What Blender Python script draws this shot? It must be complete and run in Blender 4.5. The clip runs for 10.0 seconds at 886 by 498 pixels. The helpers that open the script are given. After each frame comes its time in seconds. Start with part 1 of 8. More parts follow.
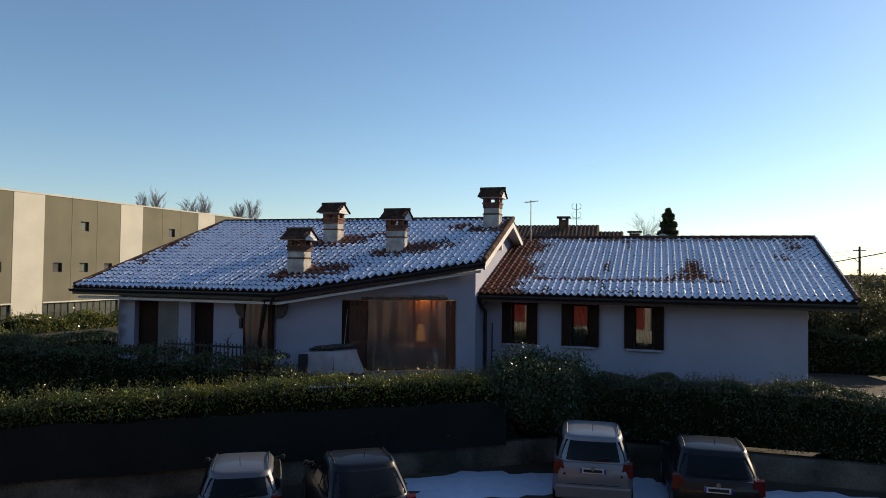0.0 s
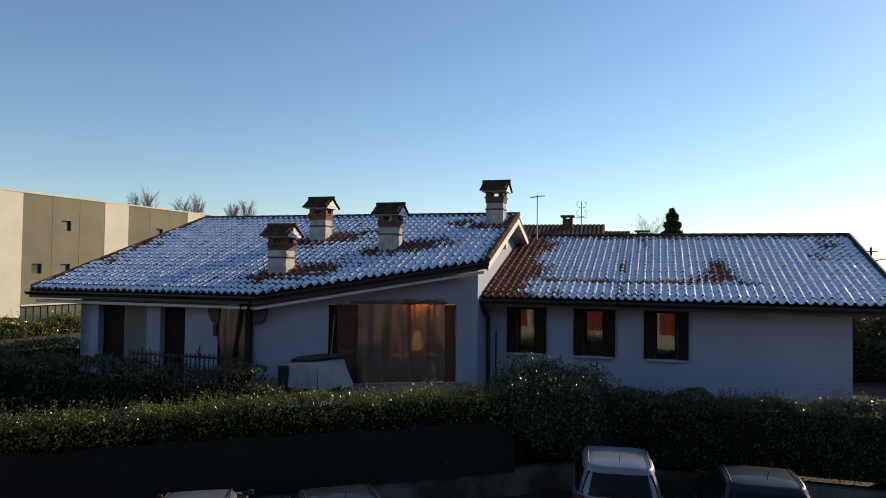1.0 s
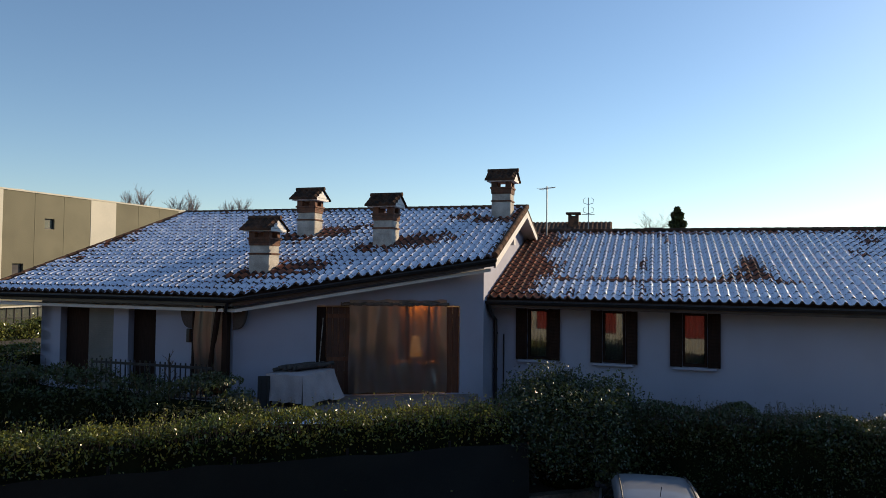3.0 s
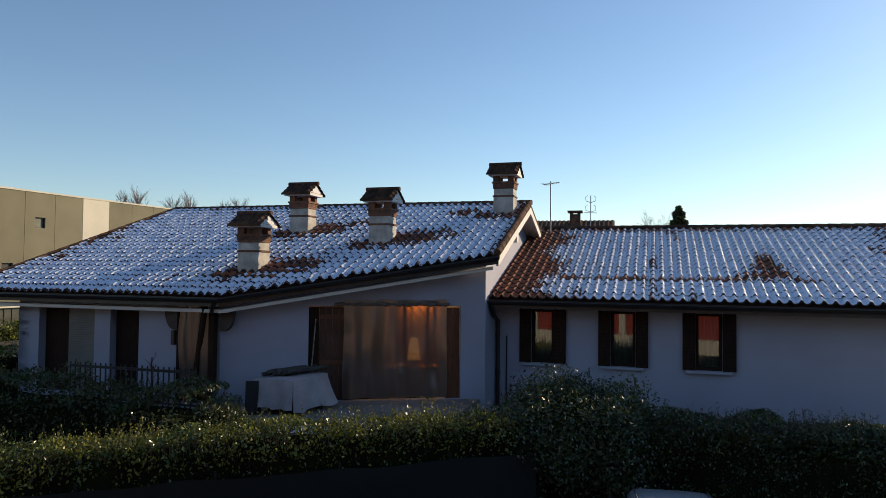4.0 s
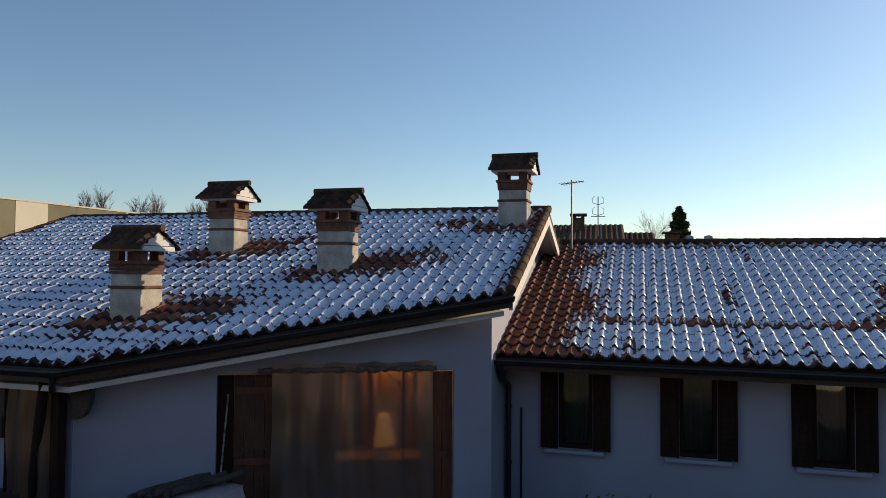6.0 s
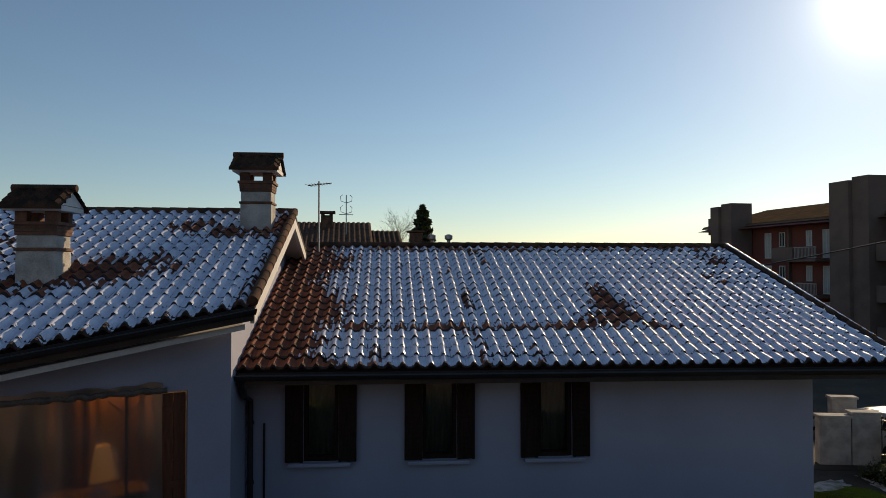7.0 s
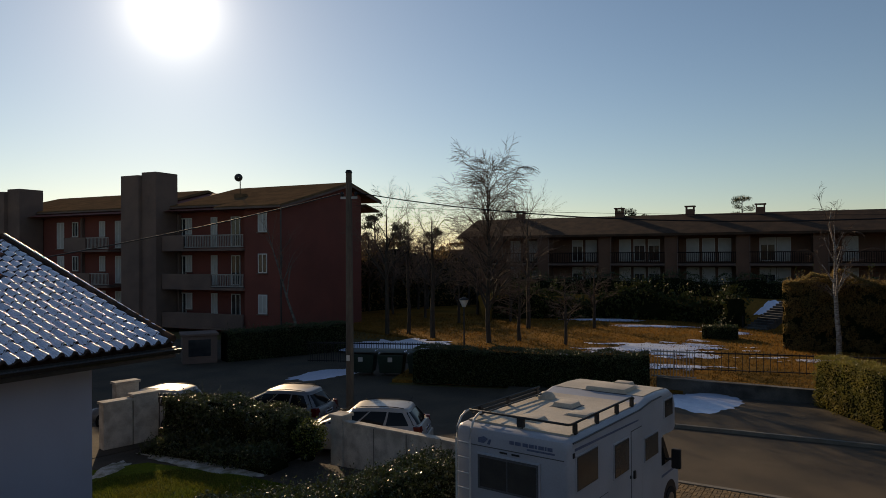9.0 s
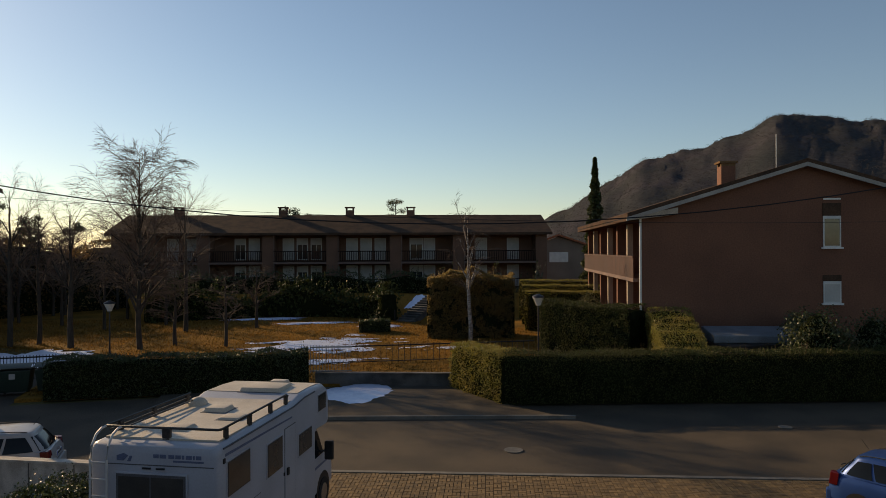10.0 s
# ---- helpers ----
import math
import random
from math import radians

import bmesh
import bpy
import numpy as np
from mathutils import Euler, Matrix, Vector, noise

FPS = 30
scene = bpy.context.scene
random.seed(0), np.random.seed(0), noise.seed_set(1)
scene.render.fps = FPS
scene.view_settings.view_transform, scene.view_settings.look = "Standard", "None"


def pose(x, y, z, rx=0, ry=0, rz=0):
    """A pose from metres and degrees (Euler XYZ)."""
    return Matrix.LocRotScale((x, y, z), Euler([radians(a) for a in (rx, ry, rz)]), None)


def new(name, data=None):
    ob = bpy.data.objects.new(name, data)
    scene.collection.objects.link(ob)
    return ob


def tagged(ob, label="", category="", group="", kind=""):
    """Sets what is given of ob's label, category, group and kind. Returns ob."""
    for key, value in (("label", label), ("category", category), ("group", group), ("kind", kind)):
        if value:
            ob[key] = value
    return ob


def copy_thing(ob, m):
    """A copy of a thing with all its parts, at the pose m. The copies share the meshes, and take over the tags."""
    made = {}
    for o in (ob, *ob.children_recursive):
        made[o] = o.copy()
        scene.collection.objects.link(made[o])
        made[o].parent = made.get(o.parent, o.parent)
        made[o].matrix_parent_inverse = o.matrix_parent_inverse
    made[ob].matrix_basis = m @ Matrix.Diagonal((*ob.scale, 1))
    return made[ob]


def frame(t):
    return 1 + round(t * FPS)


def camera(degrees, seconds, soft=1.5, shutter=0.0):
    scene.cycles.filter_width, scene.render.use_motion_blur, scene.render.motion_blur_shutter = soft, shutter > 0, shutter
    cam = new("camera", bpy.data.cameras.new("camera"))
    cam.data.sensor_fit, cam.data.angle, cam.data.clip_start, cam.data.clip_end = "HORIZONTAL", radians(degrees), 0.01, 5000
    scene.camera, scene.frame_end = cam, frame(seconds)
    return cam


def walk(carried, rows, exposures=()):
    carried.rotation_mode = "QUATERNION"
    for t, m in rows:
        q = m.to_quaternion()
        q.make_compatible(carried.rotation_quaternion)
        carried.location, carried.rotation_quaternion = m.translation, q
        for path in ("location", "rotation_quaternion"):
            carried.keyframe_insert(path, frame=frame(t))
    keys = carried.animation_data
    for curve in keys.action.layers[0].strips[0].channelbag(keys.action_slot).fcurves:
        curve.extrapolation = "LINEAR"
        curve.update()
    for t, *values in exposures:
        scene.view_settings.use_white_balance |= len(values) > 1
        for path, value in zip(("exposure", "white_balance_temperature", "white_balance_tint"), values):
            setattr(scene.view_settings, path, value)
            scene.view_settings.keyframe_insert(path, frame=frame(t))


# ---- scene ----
cam = camera(65.4, 10.0, soft=0.55)
METRES, EYE = 12.5, 5.05
ROWS = [
    (0.0, 0.0, 0.0, 0.0, -0.02, 1.61, -0.72),
    (0.5, 0.0004, 0.0195, 0.0005, -0.03, 1.62, -0.74),
    (0.6, 0.0004, 0.03, 0.0005, -0.035, 1.625, -0.74),
    (0.7, 0.0, 0.11, -0.0015, -0.09, 1.69, -0.73),
    (0.8, -0.0001, 0.13, -0.002, -0.11, 1.71, -0.73),
    (1.0, -0.0002, 0.1872, -0.0029, -0.15, 1.76, -0.72),
    (1.5, -0.0018, 0.2267, -0.0041, -0.15, 1.78, -0.69),
    (2.0, -0.0033, 0.2705, -0.0052, -0.17, 1.79, -0.65),
    (2.5, -0.0039, 0.3106, -0.0071, -0.17, 1.81, -0.65),
    (4.0, -0.0058, 0.4372, -0.0139, -0.29, 1.86, -0.61),
    (4.5, -0.0059, 0.4745, -0.0154, -0.31, 1.84, -0.61),
    (4.6, -0.0053, 0.541, -0.019, -0.37, 1.89, -0.57),
    (5.0, -0.0038, 0.592, -0.0217, -0.41, 1.93, -0.53),
    (5.2, -0.0029, 0.6445, -0.0195, -0.49, 1.84, -0.49),
    (6.3, 0.0011, 0.9443, 0.0635, -2.94, 1.8, -0.32),
    (6.5, 0.007, 0.9388, 0.0651, -6.2, 1.64, -0.42),
    (6.8, 0.0081, 0.9384, 0.0652, -15.91, 1.49, -0.18),
    (7.0, 0.0089, 0.9382, 0.0652, -22.06, 1.39, -0.02),
    (7.3, 0.0102, 0.9375, 0.065, -29.57, 1.3, 0.12),
    (7.5, 0.0111, 0.9371, 0.0649, -35.13, 1.18, 0.22),
    (7.8, 0.013, 0.9357, 0.0658, -43.32, 1.0, 0.29),
    (8.0, 0.0143, 0.9348, 0.0665, -49.03, 0.85, 0.34),
    (8.3, 0.0168, 0.9311, 0.0662, -56.35, 0.75, 0.4),
    (8.5, 0.0184, 0.9287, 0.066, -61.99, 0.65, 0.44),
    (9.0, 0.0204, 0.9207, 0.069, -76.08, 0.36, 0.38),
    (9.5, 0.021, 0.9145, 0.0708, -89.24, 0.17, 0.29),
    (10.0, 0.0183, 0.9043, 0.0706, -103.33, 0.09, 0.25),
]
walk(cam, [(t, pose(0, 0, EYE) @ pose(METRES * x, METRES * y, METRES * z, 90 + pitch, roll, yaw))
           for t, x, y, z, yaw, pitch, roll in ROWS], exposures=[(0, 0.22, 6450, 10), (5.2, 0.3, 6750, 10), (6.5, -0.15, 6950, 10), (7.5, -0.54, 7300, 11), (8.4, -0.74, 7350, 12), (9.0, -0.55, 7500, 13), (10, -0.12, 7800, 13)])

# ---- sky and sun ----
SUN_AZ, SUN_EL = 54.8, 18.6
world = bpy.data.worlds.new("sky")
scene.world = world
world.use_nodes = True
wn = world.node_tree
sky = wn.nodes.new("ShaderNodeTexSky")
sky.sky_type, sky.sun_disc = "NISHITA", False
sky.sun_elevation, sky.sun_rotation = radians(SUN_EL), radians(SUN_AZ)
sky.air_density, sky.dust_density, sky.ozone_density = 1.0, 0.12, 3.0
wn.nodes["Background"].inputs[1].default_value = 0.122
# the bright haze that winter air shows round the sun
az, el = radians(SUN_AZ), radians(SUN_EL)
towards = wn.nodes.new("ShaderNodeTexCoord")
near_sun = wn.nodes.new("ShaderNodeVectorMath")
near_sun.operation = "DOT_PRODUCT"
near_sun.inputs[1].default_value = (math.sin(az) * math.cos(el), math.cos(az) * math.cos(el), math.sin(el))
wn.links.new(towards.outputs["Generated"], near_sun.inputs[0])
floor0 = wn.nodes.new("ShaderNodeMath")
floor0.operation = "MAXIMUM"
floor0.inputs[1].default_value = 0.0
wn.links.new(near_sun.outputs["Value"], floor0.inputs[0])
colour = sky.outputs[0]
for power, amount, tint in ((750, 11.0, (1.0, 0.97, 0.9)), (150, 2.2, (1.0, 0.96, 0.88)), (13, 1.1, (0.86, 0.96, 1.06))):
    fall, add = wn.nodes.new("ShaderNodeMath"), wn.nodes.new("ShaderNodeMix")
    fall.operation, add.data_type, add.blend_type = "POWER", "RGBA", "ADD"
    fall.inputs[1].default_value = power
    wn.links.new(floor0.outputs[0], fall.inputs[0])
    wn.links.new(fall.outputs[0], add.inputs["Factor"])
    wn.links.new(colour, add.inputs[6])
    add.inputs[7].default_value = (*[amount * c for c in tint], 1)
    colour = add.outputs[2]
wn.links.new(colour, wn.nodes["Background"].inputs[0])
sun = new("sun", bpy.data.lights.new("sun", "SUN"))
sun.data.energy, sun.data.angle, sun.data.color = 4.9, radians(0.5), (1.0, 0.78, 0.52)
sun.rotation_euler = (radians(90 - SUN_EL), 0, radians(180 - SUN_AZ))

# ---- building helpers ----
def mat(name, col, col2=None, rough=0.75, metal=0.0, scale=1.5, fine=40.0, bump=0.15, contrast=0.25, rand=0.0,
        island=0.0, spec=0.4, coat=0.0, stretch=(1, 1, 1), translucent=0.0, lo=0.38, hi=0.62):
    """A surface of two colours that a broad noise mixes, with a fine grain that lightens, darkens and roughens it."""
    m = bpy.data.materials.new(name)
    m.use_nodes = True
    nt = m.node_tree
    nodes, link = nt.nodes, nt.links.new
    bsdf = nodes["Principled BSDF"]
    tc, mp = nodes.new("ShaderNodeTexCoord"), nodes.new("ShaderNodeMapping")
    mp.inputs["Scale"].default_value = stretch
    link(tc.outputs["Object"], mp.inputs[0])
    broad, grain = nodes.new("ShaderNodeTexNoise"), nodes.new("ShaderNodeTexNoise")
    for n, s, d in ((broad, scale, 5), (grain, fine, 4)):
        n.inputs["Scale"].default_value, n.inputs["Detail"].default_value = s, d
        link(mp.outputs[0], n.inputs["Vector"])
    ramp = nodes.new("ShaderNodeValToRGB")
    ramp.color_ramp.elements[0].position, ramp.color_ramp.elements[1].position = lo, hi
    ramp.color_ramp.elements[0].color = (*col, 1)
    ramp.color_ramp.elements[1].color = (*(col2 or [c * 0.8 for c in col]), 1)
    link(broad.outputs["Fac"], ramp.inputs[0])
    hsv, mr = nodes.new("ShaderNodeHueSaturation"), nodes.new("ShaderNodeMapRange")
    mr.inputs["From Min"].default_value, mr.inputs["From Max"].default_value = 0.25, 0.75
    mr.inputs["To Min"].default_value, mr.inputs["To Max"].default_value = 1 - contrast, 1 + contrast
    link(grain.outputs["Fac"], mr.inputs["Value"])
    value = mr.outputs[0]
    for amount, kind, out in ((rand, "ShaderNodeObjectInfo", "Random"), (island, "ShaderNodeNewGeometry", "Random Per Island")):
        if amount:
            src, r2, mul = nodes.new(kind), nodes.new("ShaderNodeMapRange"), nodes.new("ShaderNodeMath")
            r2.inputs["To Min"].default_value, r2.inputs["To Max"].default_value = 1 - amount, 1 + amount
            link(src.outputs[out], r2.inputs["Value"])
            mul.operation = "MULTIPLY"
            link(value, mul.inputs[0]), link(r2.outputs[0], mul.inputs[1])
            value = mul.outputs[0]
    link(value, hsv.inputs["Value"])
    link(ramp.outputs[0], hsv.inputs["Color"])
    link(hsv.outputs[0], bsdf.inputs["Base Color"])
    bsdf.inputs["Roughness"].default_value, bsdf.inputs["Metallic"].default_value = rough, metal
    bsdf.inputs["Specular IOR Level"].default_value, bsdf.inputs["Coat Weight"].default_value = spec, coat
    if bump:
        b = nodes.new("ShaderNodeBump")
        b.inputs["Strength"].default_value, b.inputs["Distance"].default_value = bump, 0.02
        link(grain.outputs["Fac"], b.inputs["Height"])
        link(b.outputs[0], bsdf.inputs["Normal"])
    if translucent:
        tr, mix = nodes.new("ShaderNodeBsdfTranslucent"), nodes.new("ShaderNodeMixShader")
        mix.inputs[0].default_value = translucent
        link(hsv.outputs[0], tr.inputs[0])
        link(bsdf.outputs[0], mix.inputs[1]), link(tr.outputs[0], mix.inputs[2])
        link(mix.outputs[0], nodes["Material Output"].inputs[0])
    return m


def glass(name, tint=(0.9, 0.95, 0.95), rough=0.02, clear=0.5, ior=1.9):
    """A pane: a glossy sheet over clear glass, thin enough to need no refraction."""
    m = bpy.data.materials.new(name)
    m.use_nodes = True
    nodes, link = m.node_tree.nodes, m.node_tree.links.new
    nodes.remove(nodes["Principled BSDF"])
    gl, tr, mix, fr = (nodes.new("ShaderNode" + k) for k in ("BsdfGlossy", "BsdfTransparent", "MixShader", "Fresnel"))
    gl.inputs["Roughness"].default_value = rough
    gl.inputs["Color"].default_value = (0.9, 0.9, 0.9, 1)
    tr.inputs["Color"].default_value = (*[c * clear for c in tint], 1)
    fr.inputs["IOR"].default_value = ior
    link(fr.outputs[0], mix.inputs[0]), link(tr.outputs[0], mix.inputs[1]), link(gl.outputs[0], mix.inputs[2])
    link(mix.outputs[0], nodes["Material Output"].inputs[0])
    return m


class M:
    """Gathers vertices and faces of one mesh; m moves what is added."""

    def __init__(self, m=None):
        self.v, self.f, self.mi, self.m, self.slot = [], [], [], m or Matrix(), 0

    def add(self, verts, faces):
        n = len(self.v)
        self.v += [tuple(self.m @ Vector(p)) for p in verts]
        self.f += [tuple(n + i for i in q) for q in faces]
        self.mi += [self.slot] * len(faces)
        return self

    def box(self, x0, y0, z0, x1, y1, z1):
        x0, x1, y0, y1, z0, z1 = min(x0, x1), max(x0, x1), min(y0, y1), max(y0, y1), min(z0, z1), max(z0, z1)
        p = [(x, y, z) for z in (z0, z1) for x, y in ((x0, y0), (x1, y0), (x1, y1), (x0, y1))]
        return self.add(p, [(3, 2, 1, 0), (4, 5, 6, 7), (0, 1, 5, 4), (1, 2, 6, 5), (2, 3, 7, 6), (3, 0, 4, 7)])

    def hexa(self, low, high):
        """A block between two quads (anticlockwise from above)."""
        return self.add([*low, *high], [(3, 2, 1, 0), (4, 5, 6, 7), (0, 1, 5, 4), (1, 2, 6, 5), (2, 3, 7, 6), (3, 0, 4, 7)])

    def prism(self, poly, off):
        n = len(poly)
        p = [*poly, *[tuple(Vector(q) + Vector(off)) for q in poly]]
        return self.add(p, [tuple(range(n))[::-1], tuple(range(n, 2 * n))] + [(i, (i + 1) % n, n + (i + 1) % n, n + i) for i in range(n)])

    def tube(self, pts, r, n=8, cap=True):
        pts = [Vector(p) for p in pts]
        rs = r if isinstance(r, (list, tuple)) else [r] * len(pts)
        verts, faces = [], []
        for i, p in enumerate(pts):
            d = (pts[min(i + 1, len(pts) - 1)] - pts[max(i - 1, 0)]).normalized()
            s = d.cross(Vector((0, 0, 1)) if abs(d.z) < 0.95 else Vector((1, 0, 0))).normalized()
            t = s.cross(d)
            verts += [p + rs[i] * (math.cos(2 * math.pi * k / n) * s + math.sin(2 * math.pi * k / n) * t) for k in range(n)]
        for i in range(len(pts) - 1):
            faces += [(i * n + k, i * n + (k + 1) % n, (i + 1) * n + (k + 1) % n, (i + 1) * n + k) for k in range(n)]
        if cap:
            faces += [tuple(range(n))[::-1], tuple(range((len(pts) - 1) * n, len(pts) * n))]
        return self.add(verts, faces)

    def sheet(self, fn, nu, nv):
        p = [fn(i / nu, j / nv) for j in range(nv + 1) for i in range(nu + 1)]
        return self.add(p, [(j * (nu + 1) + i, j * (nu + 1) + i + 1, (j + 1) * (nu + 1) + i + 1, (j + 1) * (nu + 1) + i) for j in range(nv) for i in range(nu)])

    def loft(self, rings, cap=True):
        n = len(rings[0])
        p = [q for r in rings for q in r]
        f = [(i * n + k, i * n + (k + 1) % n, (i + 1) * n + (k + 1) % n, (i + 1) * n + k) for i in range(len(rings) - 1) for k in range(n)]
        if cap:
            f += [tuple(range(n))[::-1], tuple(range((len(rings) - 1) * n, len(rings) * n))]
        return self.add(p, f)

    def mesh(self, name, mats, bevel=0.0, smooth=False):
        me = bpy.data.meshes.new(name)
        me.from_pydata(self.v, [], self.f)
        for x in mats if isinstance(mats, (list, tuple)) else [mats]:
            me.materials.append(x)
        me.polygons.foreach_set("material_index", self.mi)
        bm = bmesh.new()
        bm.from_mesh(me)
        if bevel:
            bmesh.ops.remove_doubles(bm, verts=bm.verts, dist=0.0005)
            edges = [e for e in bm.edges if len(e.link_faces) == 2 and e.calc_face_angle(0) > 0.5]
            bmesh.ops.bevel(bm, geom=edges, offset=bevel, segments=2, profile=0.6, affect="EDGES", clamp_overlap=True)
        bmesh.ops.recalc_face_normals(bm, faces=bm.faces)
        bm.to_mesh(me)
        bm.free()
        if smooth:
            me.polygons.foreach_set("use_smooth", [True] * len(me.polygons))
            me.set_sharp_from_angle(angle=radians(38))
        me.update()
        return me


def weld(m):
    """Joins touching blocks into one closed shell: welds their corners and drops the faces between them."""
    bm = bmesh.new()
    vs = [bm.verts.new(p) for p in m.v]
    for f in m.f:
        bm.faces.new([vs[i] for i in f])
    bmesh.ops.remove_doubles(bm, verts=bm.verts, dist=0.001)
    bm.verts.index_update()
    seen = {}
    for f in bm.faces:
        seen.setdefault(frozenset(v.index for v in f.verts), []).append(f)
    bmesh.ops.delete(bm, geom=[f for fs in seen.values() if len(fs) > 1 for f in fs], context="FACES")
    bm.verts.index_update()
    out = M()
    out.v, out.f = [tuple(v.co) for v in bm.verts], [tuple(v.index for v in f.verts) for f in bm.faces]
    out.mi = [0] * len(out.f)
    bm.free()
    return out


def part(name, m, mats, parent=None, label="", bevel=0.0, smooth=False):
    ob = new(name, m.mesh(name, mats, bevel, smooth))
    ob.parent = parent
    return tagged(ob, label)


def thing(name, at, turn, label, category, group="", kind=""):
    ob = new(name)
    ob.empty_display_size = 0.3
    ob.matrix_basis = pose(*at, 0, 0, turn)
    return tagged(ob, label, category, group, kind)


def single(name, m, mats, label, category, kind="", group="", bevel=0.0, smooth=False):
    return tagged(part(name, m, mats, None, "", bevel, smooth), label, category, group, kind)


def raw(name, verts, faces, material, parent=None, smooth=False):
    me = bpy.data.meshes.new(name)
    me.from_pydata(verts, [], faces)
    me.materials.append(material)
    if smooth:
        me.polygons.foreach_set("use_smooth", [True] * len(me.polygons))
    me.update()
    ob = new(name, me)
    ob.parent = parent
    return ob


def quads_mesh(name, corners, material, parent=None):
    """Loose quads from an array (n, 4, 3)."""
    n = len(corners)
    me = bpy.data.meshes.new(name)
    me.vertices.add(n * 4)
    me.vertices.foreach_set("co", corners.reshape(-1).astype(np.float32))
    me.loops.add(n * 4)
    me.loops.foreach_set("vertex_index", np.arange(n * 4, dtype=np.int32))
    me.polygons.add(n)
    me.polygons.foreach_set("loop_start", np.arange(0, n * 4, 4, dtype=np.int32))
    me.materials.append(material)
    me.update(calc_edges=True)
    ob = new(name, me)
    ob.parent = parent
    return ob


def leaf_quads(centres, sizes, rng, upright=0.0, slim=0.5):
    n = len(centres)
    d = rng.normal(size=(n, 3))
    d[:, 2] += upright
    d /= np.linalg.norm(d, axis=1)[:, None]
    s = np.cross(d, rng.normal(size=(n, 3)))
    s /= np.linalg.norm(s, axis=1)[:, None] + 1e-9
    L = sizes[:, None]
    return np.stack([centres - d * L * 0.5, centres + s * L * slim * 0.5, centres + d * L * 0.5, centres - s * L * slim * 0.5], axis=1)


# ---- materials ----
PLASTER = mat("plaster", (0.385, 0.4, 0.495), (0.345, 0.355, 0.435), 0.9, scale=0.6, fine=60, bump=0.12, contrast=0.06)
SOFFIT = mat("soffit_paint", (0.72, 0.70, 0.66), (0.64, 0.62, 0.58), 0.8, fine=30, bump=0.05, contrast=0.08)
TILE = mat("terracotta", (0.36, 0.105, 0.042), (0.18, 0.064, 0.035), 0.85, scale=3, fine=70, bump=0.3, contrast=0.3, rand=0.35)
TILE_REST = mat("terracotta_rest", (0.36, 0.105, 0.042), (0.18, 0.064, 0.035), 0.85, scale=3, fine=70, bump=0.3, contrast=0.3, island=0.35)
TILE_OLD = mat("weathered_tile", (0.13, 0.068, 0.042), (0.06, 0.04, 0.03), 0.95, scale=4, fine=60, bump=0.4, contrast=0.35, rand=0.3, spec=0.1)
# near-black tile ends: the shade under each course is put into their colour
NOSE = mat("shaded_tile_end", (0.055, 0.034, 0.028), (0.035, 0.026, 0.022), 0.95, scale=5, fine=60, bump=0.2, contrast=0.3)
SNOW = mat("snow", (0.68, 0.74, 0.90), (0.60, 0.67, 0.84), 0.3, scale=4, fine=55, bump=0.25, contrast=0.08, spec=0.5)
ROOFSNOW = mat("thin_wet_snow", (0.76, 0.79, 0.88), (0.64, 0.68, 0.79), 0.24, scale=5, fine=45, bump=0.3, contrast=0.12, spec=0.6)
GUTTER = mat("dark_gutter_metal", (0.05, 0.048, 0.05), (0.065, 0.06, 0.06), 0.4, 0.6, scale=3, bump=0.03, contrast=0.15)
DARKWOOD = mat("dark_stained_wood", (0.035, 0.017, 0.011), (0.022, 0.012, 0.009), 0.8, scale=2, fine=30, bump=0.25, contrast=0.3, stretch=(1, 1, 0.12), spec=0.15)
REDWOOD = mat("reddish_wood", (0.17, 0.065, 0.03), (0.11, 0.042, 0.022), 0.55, scale=2, fine=30, bump=0.2, contrast=0.3, stretch=(1, 1, 0.12))
GLASS = glass("window_glass", clear=0.75)
CURTAIN = mat("curtain_cloth", (0.55, 0.52, 0.47), (0.45, 0.42, 0.38), 0.9, fine=50, contrast=0.15, stretch=(4, 4, 0.3))
CONCRETE = mat("old_concrete", (0.12, 0.116, 0.108), (0.05, 0.049, 0.046), 0.95, scale=1.1, fine=25, bump=0.3, contrast=0.25)
WALLCON = mat("mossy_concrete", (0.16, 0.15, 0.125), (0.045, 0.047, 0.036), 0.95, scale=0.9, fine=22, bump=0.35, contrast=0.3)
STUCCO = mat("chimney_render", (0.55, 0.52, 0.46), (0.36, 0.33, 0.29), 0.95, scale=3, fine=45, bump=0.3, contrast=0.18)
BRICK = mat("red_brick", (0.19, 0.085, 0.05), (0.11, 0.06, 0.04), 0.9, scale=6, fine=50, bump=0.3, contrast=0.25, rand=0.25)
ASPHALT = mat("asphalt", (0.085, 0.066, 0.046), (0.058, 0.047, 0.035), 0.9, scale=0.5, fine=90, bump=0.3, contrast=0.3, spec=0.25)
DRYGRASS = mat("dry_grass", (0.24, 0.12, 0.025), (0.13, 0.075, 0.018), 0.95, scale=0.35, fine=12, bump=0.6, contrast=0.4, spec=0.03)
LAWN = mat("green_lawn", (0.085, 0.115, 0.012), (0.05, 0.07, 0.01), 0.95, scale=1.2, fine=25, bump=0.6, contrast=0.4, spec=0.03)
SOIL = mat("garden_soil", (0.06, 0.048, 0.036), (0.035, 0.03, 0.022), 0.95, scale=1.5, fine=20, bump=0.5, contrast=0.3)
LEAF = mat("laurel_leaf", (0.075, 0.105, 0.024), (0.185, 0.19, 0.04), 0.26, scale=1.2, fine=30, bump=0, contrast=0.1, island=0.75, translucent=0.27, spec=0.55)
